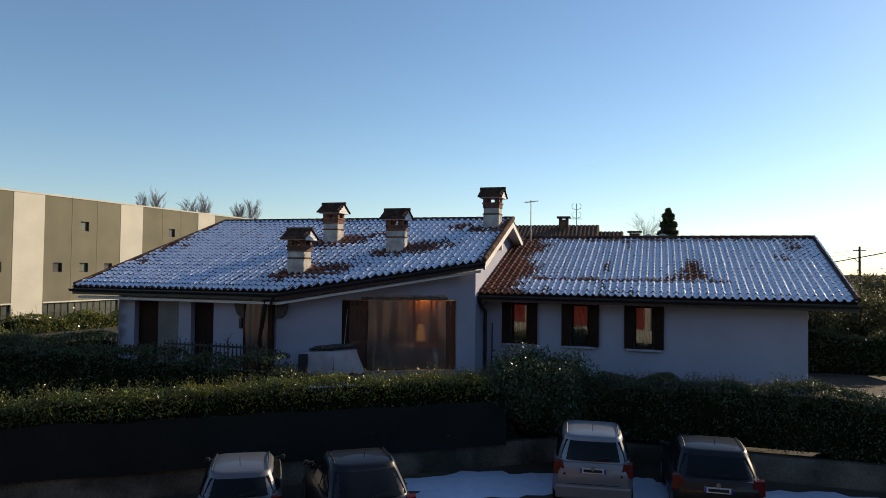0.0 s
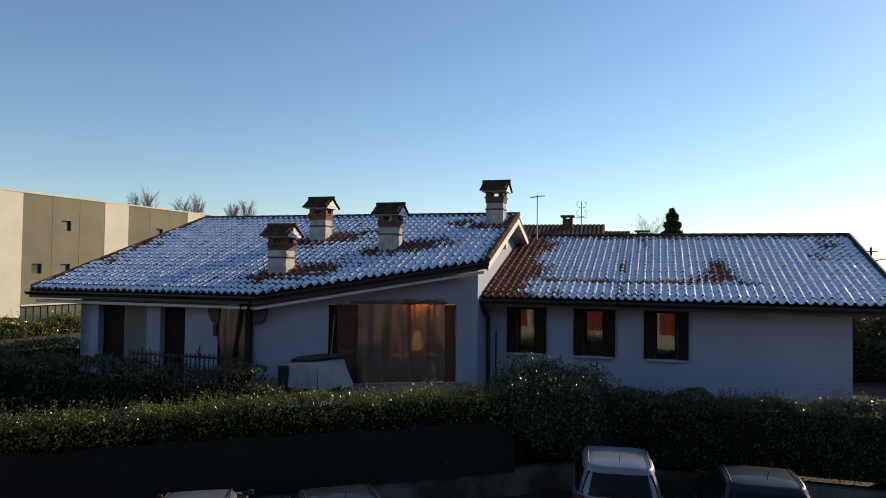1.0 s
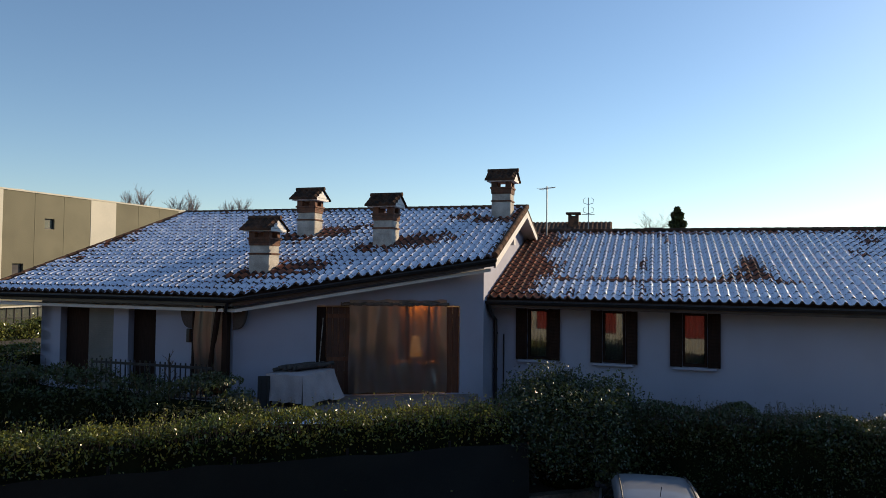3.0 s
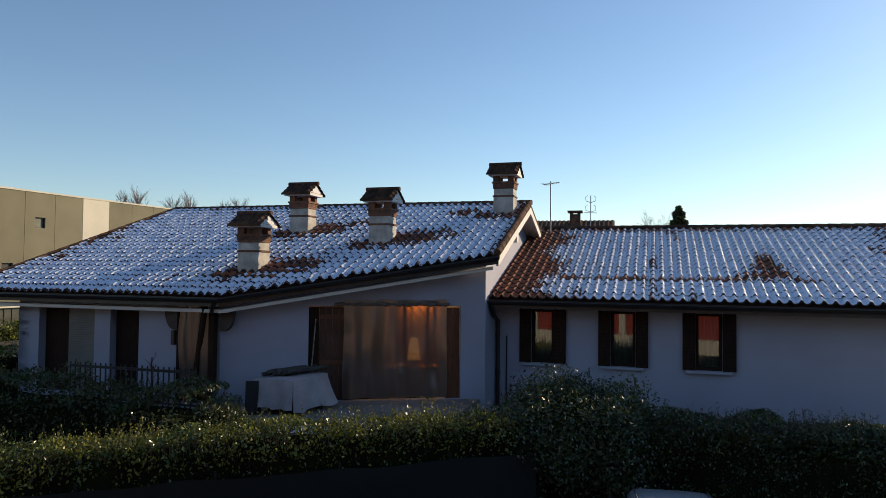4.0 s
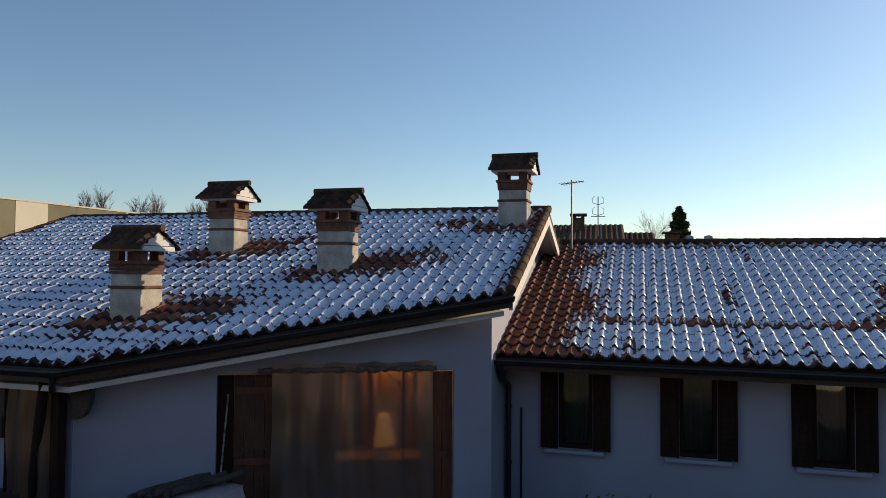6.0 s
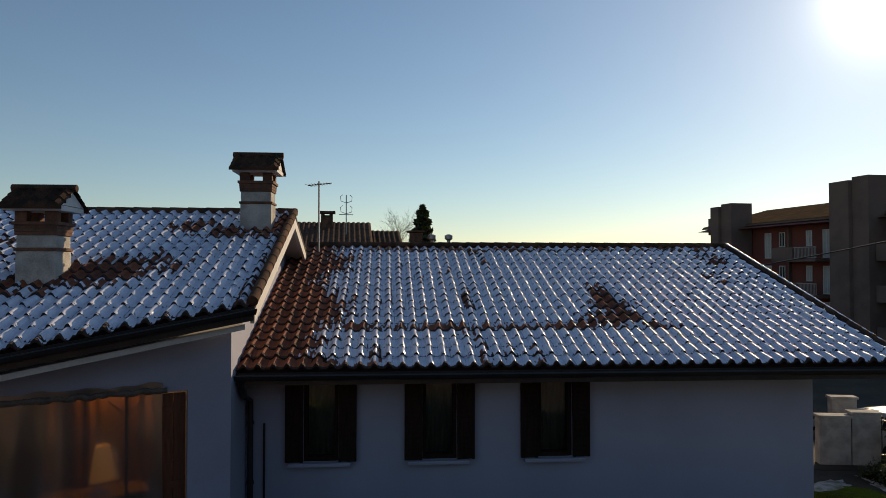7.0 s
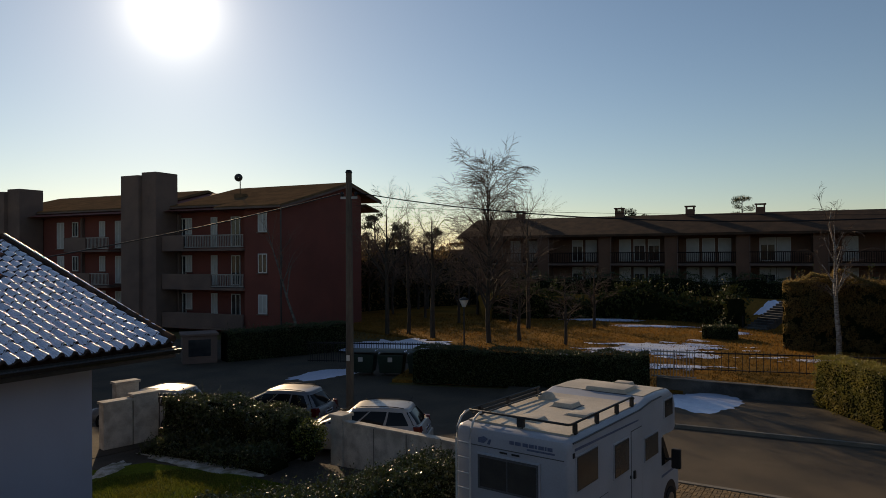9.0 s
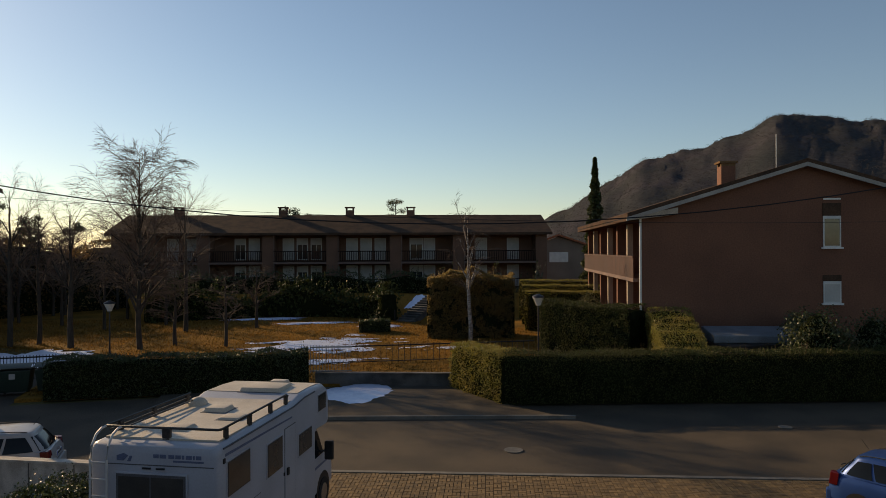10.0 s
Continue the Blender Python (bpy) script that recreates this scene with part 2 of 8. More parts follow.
LEAF_GLOSS = mat("glossy_dark_leaf", (0.035, 0.055, 0.016), (0.055, 0.07, 0.02), 0.33, scale=1.2, fine=30, bump=0, contrast=0.1, island=0.6, translucent=0.2, spec=0.7)
LEAF_DARK = mat("dark_leaf", (0.04, 0.06, 0.018), (0.06, 0.066, 0.022), 0.48, scale=1.2, fine=30, bump=0, contrast=0.1, island=0.5, translucent=0.25, spec=0.5)
LEAF_BROWN = mat("winter_leaf", (0.25, 0.145, 0.055), (0.16, 0.11, 0.04), 0.7, scale=1, fine=20, bump=0, contrast=0.1, island=0.5, translucent=0.5)
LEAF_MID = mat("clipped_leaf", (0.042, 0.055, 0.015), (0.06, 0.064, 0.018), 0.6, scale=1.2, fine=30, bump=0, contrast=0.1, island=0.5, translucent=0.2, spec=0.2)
# near black: paints the shade between the leaves of hedges and bushes
HEDGE_CORE = mat("hedge_inner_shade", (0.016, 0.02, 0.009), (0.01, 0.012, 0.006), 0.95, fine=15, bump=0.5, spec=0.0)
BARK = mat("bark", (0.065, 0.048, 0.035), (0.038, 0.03, 0.023), 0.95, scale=6, fine=40, bump=0.5, contrast=0.3, stretch=(1, 1, 0.3))
BIRCHBARK = mat("birch_bark", (0.42, 0.385, 0.34), (0.11, 0.09, 0.075), 0.85, scale=5, fine=30, bump=0.3, contrast=0.25, stretch=(1, 1, 2.5))
TWIG = mat("twig", (0.17, 0.11, 0.078), (0.11, 0.072, 0.053), 0.9, fine=20, bump=0)
RUBBER = mat("tyre_rubber", (0.018, 0.018, 0.018), None, 0.85, fine=60, bump=0.1)
STEEL = mat("galvanised_steel", (0.35, 0.35, 0.35), (0.25, 0.25, 0.25), 0.45, 0.9, fine=30, bump=0.03, contrast=0.12)
BLACKMETAL = mat("black_painted_metal", (0.015, 0.015, 0.017), None, 0.5, 0.3, bump=0.03)
WHITE = mat("white_paint", (0.60, 0.60, 0.57), (0.52, 0.52, 0.50), 0.5, fine=30, bump=0.02, contrast=0.06)

# ---- ground, street, yard ----
def poly_sheet(name, pts, z, material, label, category, thick=0.0, kind="structure"):
    m = M()
    if thick:
        m.prism([(x, y, z - thick) for x, y in pts], (0, 0, thick))
    else:
        m.add([(x, y, z) for x, y in pts], [tuple(range(len(pts)))])
    return single(name, m, material, label, category, kind)


def patch(name, cx, cy, rx, ry, turn, z, material, label, seed, rough=0.35, dome=0.03, group="", cat="snow", kind="stuff"):
    """A flat lying patch with an uneven rim that thins out towards its edge."""
    m = M(pose(cx, cy, z, 0, 0, turn))
    n, rings = 48, 5
    verts, faces = [(0, 0, dome)], []
    for j in range(1, rings + 1):
        for i in range(n):
            a = 2 * math.pi * i / n
            k = 1 + rough * noise.noise((math.cos(a) * 1.7 + seed * 7.1, math.sin(a) * 1.7, seed)) + rough * 0.7 * noise.noise((math.cos(a) * 5 + seed, math.sin(a) * 5, seed * 3))
            q = j / rings
            verts.append((rx * k * q * math.cos(a), ry * k * q * math.sin(a), dome * (1 - q ** 3) + (0.012 * noise.noise((i * 0.9, j * 1.3, seed)) if j < rings else -0.006)))
    faces += [(0, 1 + i, 1 + (i + 1) % n) for i in range(n)]
    for j in range(rings - 1):
        b = 1 + j * n
        faces += [(b + i, b + n + i, b + n + (i + 1) % n, b + (i + 1) % n) for i in range(n)]
    m.add(verts, faces)
    return single(name, m, material, label, cat, kind, group, smooth=True)


FIELD = mat("winter_field", (0.13, 0.10, 0.045), (0.09, 0.085, 0.035), 0.95, scale=0.03, fine=4, bump=0.5, contrast=0.3, spec=0.03)
poly_sheet("ground", [(-2500, -2500), (2500, -2500), (2500, 2500), (-2500, 2500)], -0.02, FIELD, "wide winter field that reaches the horizon", "ground")
poly_sheet("road", [(-60, -40), (30.0, -40), (30.0, 21.5), (43.0, 21.5), (43.5, 90), (19.0, 90), (17.6, 14), (15.6, 14.36), (8.6, 16.66), (3.0, 18.36), (-60, -3.4)],
           0.0, ASPHALT, "grey worn asphalt street and car park", "road")
YARD_Z = 0.55
poly_sheet("yard_ground", [(-60, -3.2), (3.0, 18.5), (8.65, 16.8), (15.7, 14.5), (18.6, 27), (20, 60), (-60, 60)], YARD_Z, SOIL,
           "garden ground of dark soil round the house", "ground", thick=0.6)
poly_sheet("lawn", [(11.6, 18.8), (14.4, 17.2), (15.3, 20.2), (15.7, 23.2), (14.2, 24.8), (12.4, 23.6)], YARD_Z + 0.03, LAWN, "short green lawn beside the house", "lawn", thick=0.05)
poly_sheet("park_grass", [(30.6, -4), (34, -30), (300, -60), (300, 120), (90, 120), (60, 45), (44, 22), (30.6, 21.5)], 0.12, DRYGRASS, "dry brown winter grass of the park", "grass", thick=0.2)

# ---- the house with snow on its roof; its plan runs along a (to the sunny end) and b (away from the street) ----
TURN = -17.5
HB = (-6.0, 24.0, YARD_Z)
house_at = pose(0, 0, 0, 0, 0, TURN) @ Vector(HB)
house = thing("house", house_at, TURN, "single-storey white plastered house with snow on its red tiled roof", "house")


def hm():
    return M(Matrix.Translation([-c for c in HB]))


MAIN_SLOPE, MAIN_B, MAIN_Z = 0.37, 25.9, 6.95
WING_SLOPE, WING_B, WING_Z = 0.325, 28.9, 6.35


def main_z(b):
    return MAIN_Z - MAIN_SLOPE * abs(MAIN_B - b)


def wing_z(b):
    return WING_Z - WING_SLOPE * abs(WING_B - b)


def wall_panel(m, p, q, z0, top, thick, holes=()):
    """A wall from p to q (its outer face; thick goes to the left), with holes (s0, s1, z0, z1) right through. top: height at s."""
    p, q = Vector((*p, 0)), Vector((*q, 0))
    length = (q - p).length
    d = (q - p) / length
    n = Vector((-d.y, d.x, 0)) * thick
    up = top if callable(top) else (lambda s: top)
    cuts = sorted({0.0, length, *[h[0] for h in holes], *[h[1] for h in holes]})
    levels = sorted({h[2] for h in holes} | {h[3] for h in holes})

    def block(s0, s1, a0, a1, b0, b1):
        lo = [p + d * s0, p + d * s1, p + d * s1 + n, p + d * s0 + n]
        m.hexa([v + Vector((0, 0, z)) for v, z in zip(lo, (a0, a1, a1, a0))], [v + Vector((0, 0, z)) for v, z in zip(lo, (b0, b1, b1, b0))])

    for s0, s1 in zip(cuts, cuts[1:]):
        mine = [(h[2], h[3]) for h in holes if h[0] <= s0 + 1e-6 and h[1] >= s1 - 1e-6]
        for a, b in zip([z0, *levels], [*levels, None]):
            if any(h0 <= a + 1e-6 and b is not None and h1 >= b - 1e-6 for h0, h1 in mine):
                continue
            block(s0, s1, a, a, up(s0) if b is None else b, up(s1) if b is None else b)


WIN = [(-5.15, -3.95), (-3.13, -1.92), (-1.11, 0.11)]
WIN_Z0, WIN_Z1 = 2.54, 3.91
PANE = 0.31
# wing front wall
m = hm()
wall_panel(m, (-5.8, 23.2), (4.25, 23.2), YARD_Z, 4.22, 0.35, [(a0 + PANE + 5.8, a1 - PANE + 5.8, WIN_Z0, WIN_Z1) for a0, a1 in WIN])
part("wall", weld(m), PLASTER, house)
m = hm()
wall_panel(m, (4.25, 23.204), (4.25, 34.6), YARD_Z, lambda s: wing_z(23.2 + s) - 0.16, 0.35)
part("wall", weld(m), PLASTER, house)
# gable wall over the wing, cut under the two slopes of the main roof
m = hm()
m.prism([(-5.804, 22.02, YARD_Z), (-5.804, 31.5, YARD_Z), (-5.804, 31.5, main_z(31.5) - 0.1), (-5.804, MAIN_B, MAIN_Z - 0.1), (-5.804, 22.02, main_z(22.02) - 0.1)], (-0.35, 0, 0))
part("wall", weld(m), PLASTER, house)
# slanting wall of the porch, with the wide opening
DG = radians(26.2)
DU = Vector((math.cos(DG), math.sin(DG), 0))
DR = Vector((-5.81, 22.02, 0))


def dg(s, off=0.0):
    """A point of the plan along the slanting wall: s metres from its high corner, off metres outwards."""
    return DR + DU * s + Vector((DU.y, -DU.x, 0)) * off


DL = 6.35
FLOOR_Z = 1.74
left = dg(-DL)
m = hm()
wall_panel(m, left[:2], DR[:2], YARD_Z, lambda s: main_z((left + DU * s).y) - 0.1, 0.35, [(DL - 4.33, DL - 0.62, FLOOR_Z, 4.02)])
part("wall", weld(m), PLASTER, house)
# low front wall with two doors and the corner opening
m = hm()
wall_panel(m, (-17.63, 19.2), (left.x, 19.2), YARD_Z, 4.02, 0.35, [(0.66, 2.44, FLOOR_Z, 3.84), (2.92, 3.79, FLOOR_Z, 3.84), (4.98, left.x + 17.63 - 0.12, FLOOR_Z, 3.84)])
part("wall", weld(m), PLASTER, house)
m = hm()
wall_panel(m, (-17.634, 32.0), (-17.634, 19.2), YARD_Z, lambda s: main_z(32.0 - s) - 0.1, 0.35)
part("wall", weld(m), PLASTER, house)
m = hm()
wall_panel(m, (4.25, 34.6), (-5.8, 34.6), YARD_Z, 4.3, 0.3)
wall_panel(m, (-5.8, 32.3), (-17.6, 32.3), YARD_Z, 4.4, 0.3)
part("wall", weld(m), PLASTER, house)
# floor and the wooden back of the porch rooms
m = hm()
m.prism([(-17.3, 19.3, 0.6), (left.x + 0.2, 19.3, 0.6), (-6.2, 22.1, 0.6), (-6.2, 31, 0.6), (-17.3, 31, 0.6)], (0, 0, FLOOR_Z - 0.6))
part("floor", m, CONCRETE, house, "bare concrete porch floor")
m = hm()
m.box(-17.3, 22.4, FLOOR_Z, -11.6, 22.6, 5.4).box(-11.6, 24.2, FLOOR_Z, -6.2, 24.4, 6.0)
m.box(-11.7, 22.6, FLOOR_Z, -11.5, 24.2, 5.4)
part("inner_wall", m, PLASTER, house)

# roof decks with their white undersides
MAIN_OUT = [(-19.12, 18.72), (-11.22, 18.72), (-5.36, 21.5), (-5.36, MAIN_B), (-18.15, MAIN_B)]


def deck(m, out, zf, dz, thick):
    m.prism([(a, b, zf(b) + dz - thick) for a, b in out], (0, 0, thick))


m = hm()
deck(m, MAIN_OUT, main_z, 0.0, 0.1)
deck(m, [(-18.15, MAIN_B), (-5.36, MAIN_B), (-5.36, 33.0), (-18.9, 33.0)], main_z, 0.0, 0.1)
main_roof = part("roof", m, DARKWOOD, house, "pitched main roof")
m = hm()
WING_OUT = [(-5.8, 22.42), (5.4, 22.42), (5.5, WING_B), (-5.8, WING_B)]
deck(m, WING_OUT, wing_z, 0.0, 0.1)
deck(m, [(-5.8, WING_B), (5.5, WING_B), (5.4, 35.3), (-5.8, 35.3)], wing_z, 0.0, 0.1)
wing_roof = part("roof", m, DARKWOOD, house, "pitched roof of the side wing")
m = hm()
deck(m, [(-19.0, 18.86), (-11.28, 18.86), (-5.46, 21.6), (-5.46, MAIN_B), (-18.1, MAIN_B)], main_z, -0.104, 0.09)
deck(m, [(-18.1, MAIN_B), (-5.46, MAIN_B), (-5.46, 32.9), (-18.9, 32.9)], main_z, -0.104, 0.09)
part("soffit", m, SOFFIT, house, "white painted underside of the eaves")
m = hm()
m.box(-5.78, 22.50, 3.96, 5.3, 23.19, 4.04)
deck(m, [(4.2, 22.6), (5.34, 22.6), (5.4, WING_B), (4.2, WING_B)], wing_z, -0.104, 0.09)
deck(m, [(4.2, WING_B), (5.4, WING_B), (5.34, 35), (4.2, 35)], wing_z, -0.104, 0.09)
part("soffit", m, SOFFIT, house)
for p0, p1 in (((-19.0, 18.80, 3.88), (-11.2, 18.80, 3.87)), ((-11.2, 18.80, 3.87), (-5.5, 21.52, 4.93))):
    d = Vector((p1[0] - p0[0], p1[1] - p0[1], 0)).normalized()
    n = Vector((-d.y, d.x, 0)) * 0.36
    lo = [Vector(p0), Vector(p1), Vector(p1) + n, Vector(p0) + n]
    part("soffit_board", hm().hexa(lo, [v + Vector((0, 0, 0.08)) for v in lo]), SOFFIT, house, "white painted soffit board")
# pale rake boards of the gable over the wing
m = hm()
for b0, b1 in ((21.5, MAIN_B), (MAIN_B, 32.6)):
    m.hexa([(-5.42, b0, main_z(b0) - 0.30), (-5.36, b0, main_z(b0) - 0.30), (-5.36, b1, main_z(b1) - 0.30), (-5.42, b1, main_z(b1) - 0.30)],
           [(-5.42, b0, main_z(b0) - 0.104), (-5.36, b0, main_z(b0) - 0.104), (-5.36, b1, main_z(b1) - 0.104), (-5.42, b1, main_z(b1) - 0.104)])
part("rake_board", m, SOFFIT, house)
m = hm()
for a, b in ((-5.6, 25.2),):
    m.box(-5.8, b - 0.12, 5.75, -5.62, b + 0.12, 5.98)
part("gable_vent", m, SOFFIT, house)


def gutter(pts, r=0.085):
    """A half-round channel along pts with a rolled lip, and the board behind it."""
    m = hm()
    pts = [Vector(p) for p in pts]
    side = [Vector((0, -1, 0))] * len(pts)
    for i in range(len(pts)):
        d = (pts[min(i + 1, len(pts) - 1)] - pts[max(i - 1, 0)])
        side[i] = Vector((d.y, -d.x, 0)).normalized()
    ring = []
    for p, s in zip(pts, side):
        prof = [(r * math.cos(k), -r * math.sin(k)) for k in [math.pi * i / 8 for i in range(9)]]
        inner = [(x * 0.88, y * 0.88) for x, y in prof[::-1]]
        ring.append([p + s * (x + r) + Vector((0, 0, y)) for x, y in prof + inner])
    m.loft(ring)
    m.tube([p + s * (2 * r) + Vector((0, 0, 0.0)) for p, s in zip(pts, side)], 0.014, 6)
    for p0, p1, s0, s1 in zip(pts, pts[1:], side, side[1:]):
        z = Vector((0, 0, 0.17))
        m.hexa([p0 - z - s0 * 0.03, p0 - z, p1 - z, p1 - z - s1 * 0.03], [p0 - s0 * 0.03 + z * 0.2, p0 + z * 0.2, p1 + z * 0.2, p1 - s1 * 0.03 + z * 0.2])
    return m


part("gutter", gutter([(-19.1, 18.66, 4.2), (-11.2, 18.66, 4.19), (-5.36, 21.44, 5.24)]), GUTTER, house, "dark metal gutter", smooth=True)
part("gutter", gutter([(-5.86, 22.36, 4.14), (5.42, 22.36, 4.12)]), GUTTER, house, "dark metal gutter", smooth=True)
m = hm()
m.tube([(-5.72, 22.30, 4.1), (-5.72, 22.34, 3.95), (-5.72, 22.62, 3.75), (-5.72, 23.1, 3.6), (-5.72, 23.12, 0.6)], 0.05, 10)
for z in (3.2, 2.2, 1.2):
    m.tube([(-5.72, 23.12, z), (-5.72, 23.12, z + 0.05)], 0.062, 10)
part("downpipe", m, GUTTER, house, "dark metal downpipe", smooth=True)
m = hm()
m.tube([(-5.5, 23.17, 3.2), (-5.5, 23.17, 1.2)], 0.02, 6)
part("cable_duct", m, GUTTER, house)
m = hm()
m.tube([(-11.3, 18.6, 4.14), (-11.45, 18.75, 3.9), (-11.62, 19.1, 3.75), (-11.62, 19.12, 1.4)], 0.045, 10)
part("downpipe", m, GUTTER, house, smooth=True)

# ---- wing windows, with folded wooden shutters ----
for a0, a1 in WIN:
    w = part("window", hm().box(a0 + PANE - 0.02, 23.22, WIN_Z0 - 0.06, a1 - PANE + 0.02, 23.42, WIN_Z0 - 0.001), DARKWOOD, house, "small window with dark folded wooden shutters")
    p0, p1 = a0 + PANE, a1 - PANE
    m = hm()
    for x0, x1, z0, z1 in ((p0, p0 + 0.06, WIN_Z0, WIN_Z1), (p1 - 0.06, p1, WIN_Z0, WIN_Z1), (p0 + 0.06, p1 - 0.06, WIN_Z0, WIN_Z0 + 0.07), (p0 + 0.06, p1 - 0.06, WIN_Z1 - 0.06, WIN_Z1)):
        m.box(x0, 23.19, z0, x1, 23.36, z1)
    part("window_frame", m, DARKWOOD, w, bevel=0.006)
    part("pane", hm().box(p0 + 0.06, 23.31, WIN_Z0 + 0.07, p1 - 0.06, 23.316, WIN_Z1 - 0.06), GLASS, w)
    c = hm()
    c.sheet(lambda u, v: (p0 + 0.05 + u * (p1 - p0 - 0.1), 23.45 + 0.02 * math.sin(u * 40), WIN_Z0 + 0.05 + v * (WIN_Z1 - WIN_Z0 - 0.1)), 40, 1)
    part("curtain", c, CURTAIN, w, "pale net curtain", smooth=True)
    for x0, x1 in ((a0, p0 - 0.01), (p1 + 0.01, a1)):
        s = part("shutter", hm().box(x0 + 0.02, 23.125, WIN_Z0, x1 - 0.02, 23.165, WIN_Z1 + 0.01), DARKWOOD, w, bevel=0.008)
        for q0, q1 in ((x0, x0 + 0.05), (x1 - 0.05, x1)):
            part("stile", hm().box(q0, 23.115, WIN_Z0 - 0.005, q1, 23.18, WIN_Z1 + 0.02), DARKWOOD, s)
        for k in range(15):
            z = WIN_Z0 + 0.01 + k * (WIN_Z1 - WIN_Z0) / 15.3
            m = hm()
            m.hexa([(x0 + 0.05, 23.112, z), (x1 - 0.05, 23.112, z), (x1 - 0.05, 23.13, z + 0.02), (x0 + 0.05, 23.13, z + 0.02)],
                   [(x0 + 0.05, 23.112, z + 0.012), (x1 - 0.05, 23.112, z + 0.012), (x1 - 0.05, 23.13, z + 0.075), (x0 + 0.05, 23.13, z + 0.075)])
            part("slat", m, DARKWOOD, s)
    part("sill", hm().box(a0 + 0.06, 23.06, WIN_Z0 - 0.075, a1 - 0.1, 23.196, WIN_Z0 - 0.012), PLASTER, w, "plastered sill", bevel=0.01)
# dark rooms behind the panes
m = hm()
m.box(-5.4, 24.6, 0.9, 4.0, 24.7, 4.0).box(-5.4, 23.56, 0.9, 4.0, 24.6, 1.0)
part("inner_wall", m, PLASTER, house)

# ---- chimneys ----
def chimney(a, b, w=0.59, d=0.52):
    """A rendered stack with brick band, one vent a side and a little tiled roof; a, b its near low corner, nearest the slope's foot."""
    z0 = main_z(b) - 0.1
    zt = main_z(b) + 0.76
    st = part("chimney", hm().box(a, b, z0 - 0.25, a + w, b + d, zt - 0.24).box(a + 0.008, b + 0.008, zt - 0.195, a + w - 0.008, b + d - 0.008, zt), STUCCO, house, "rendered chimney with a small tiled roof", bevel=0.012)
    part("ledge", hm().box(a - 0.02, b - 0.02, zt - 0.24, a + w + 0.02, b + d + 0.02, zt - 0.195), BRICK, st, "thin brick ledge", bevel=0.006)
    for k, g in enumerate((0.012, 0.016, 0.02, 0.045)):
        part("brick_course", hm().box(a - g, b - g, zt + k * 0.052, a + w + g, b + d + g, zt + k * 0.052 + 0.0505), BRICK, st, bevel=0.004)
    zb = zt + 0.208
    pw, pd = w * 0.3, d * 0.28
    for x in (a - 0.012, a + w + 0.012 - pw):
        for y in (b - 0.012, b + d + 0.012 - pd):
            part("vent_post", hm().box(x, y, zb, x + pw, y + pd, zb + 0.16), BRICK, st, "brick pier of the chimney vents", bevel=0.005)
    zs = zb + 0.16
    part("cap_slab", hm().box(a - 0.13, b - 0.13, zs, a + w + 0.13, b + d + 0.13, zs + 0.08), SOFFIT, st, "pale cap slab", bevel=0.01)
    zr, mid, o = zs + 0.09, b + d / 2, 0.2
    m = hm()
    m.prism([(a - 0.12, b - 0.14, zr), (a - 0.12, b + d + 0.14, zr), (a - 0.12, mid, zr + 0.22)], (w + 0.24, 0, 0))
    part("cap_gable", m, SOFFIT, st)
    n = 5
    for sgn in (-1, 1):
        m = hm()
        run = d / 2 + o
        for i in range(n):
            for j in range(3):
                x = a - 0.17 + (w + 0.34) * (i + 0.5) / n
                wd = (w + 0.34) / n
                y1, y0 = run * j / 3, run * (j + 1.12) / 3
                zz = lambda y: zr + 0.26 - 0.29 * y / run
                m.sheet(lambda u, v: (x + (u - 0.5) * wd * 1.04, mid + sgn * (y0 + (y1 - y0) * v), zz(y0 + (y1 - y0) * v) + 0.065 * math.exp(-((u - 0.5) / 0.24) ** 2) + 0.02 * (1 - v)), 6, 1)
                m.sheet(lambda u, v: (x + (u - 0.5) * wd * 1.04, mid + sgn * y0, zz(y0) - 0.03 + v * (0.05 + 0.065 * math.exp(-((u - 0.5) / 0.24) ** 2))), 6, 1)
        part("cap_tiles", m, TILE_OLD, st, "weathered cap tiles", smooth=False)
    m = hm()
    m.tube([(a - 0.19, mid, zr + 0.285), (a + w + 0.19, mid, zr + 0.285)], 0.06, 8)
    part("ridge_tile", m, TILE_OLD, st, smooth=True)
    return st


CHIMNEYS = [(-11.66, 20.05), (-11.95, 23.07), (-9.06, 22.17), (-6.27, 24.8)]
for a, b in CHIMNEYS:
    chimney(a, b)

# ---- porch: wooden leaves, hanging plastic film, glazed door behind ----
def dbox(m, s0, s1, o0, o1, z0, z1):
    m.hexa([(*dg(s0, o1)[:2], z0), (*dg(s1, o1)[:2], z0), (*dg(s1, o0)[:2], z0), (*dg(s0, o0)[:2], z0)],
           [(*dg(s0, o1)[:2], z1), (*dg(s1, o1)[:2], z1), (*dg(s1, o0)[:2], z1), (*dg(s0, o0)[:2], z1)])


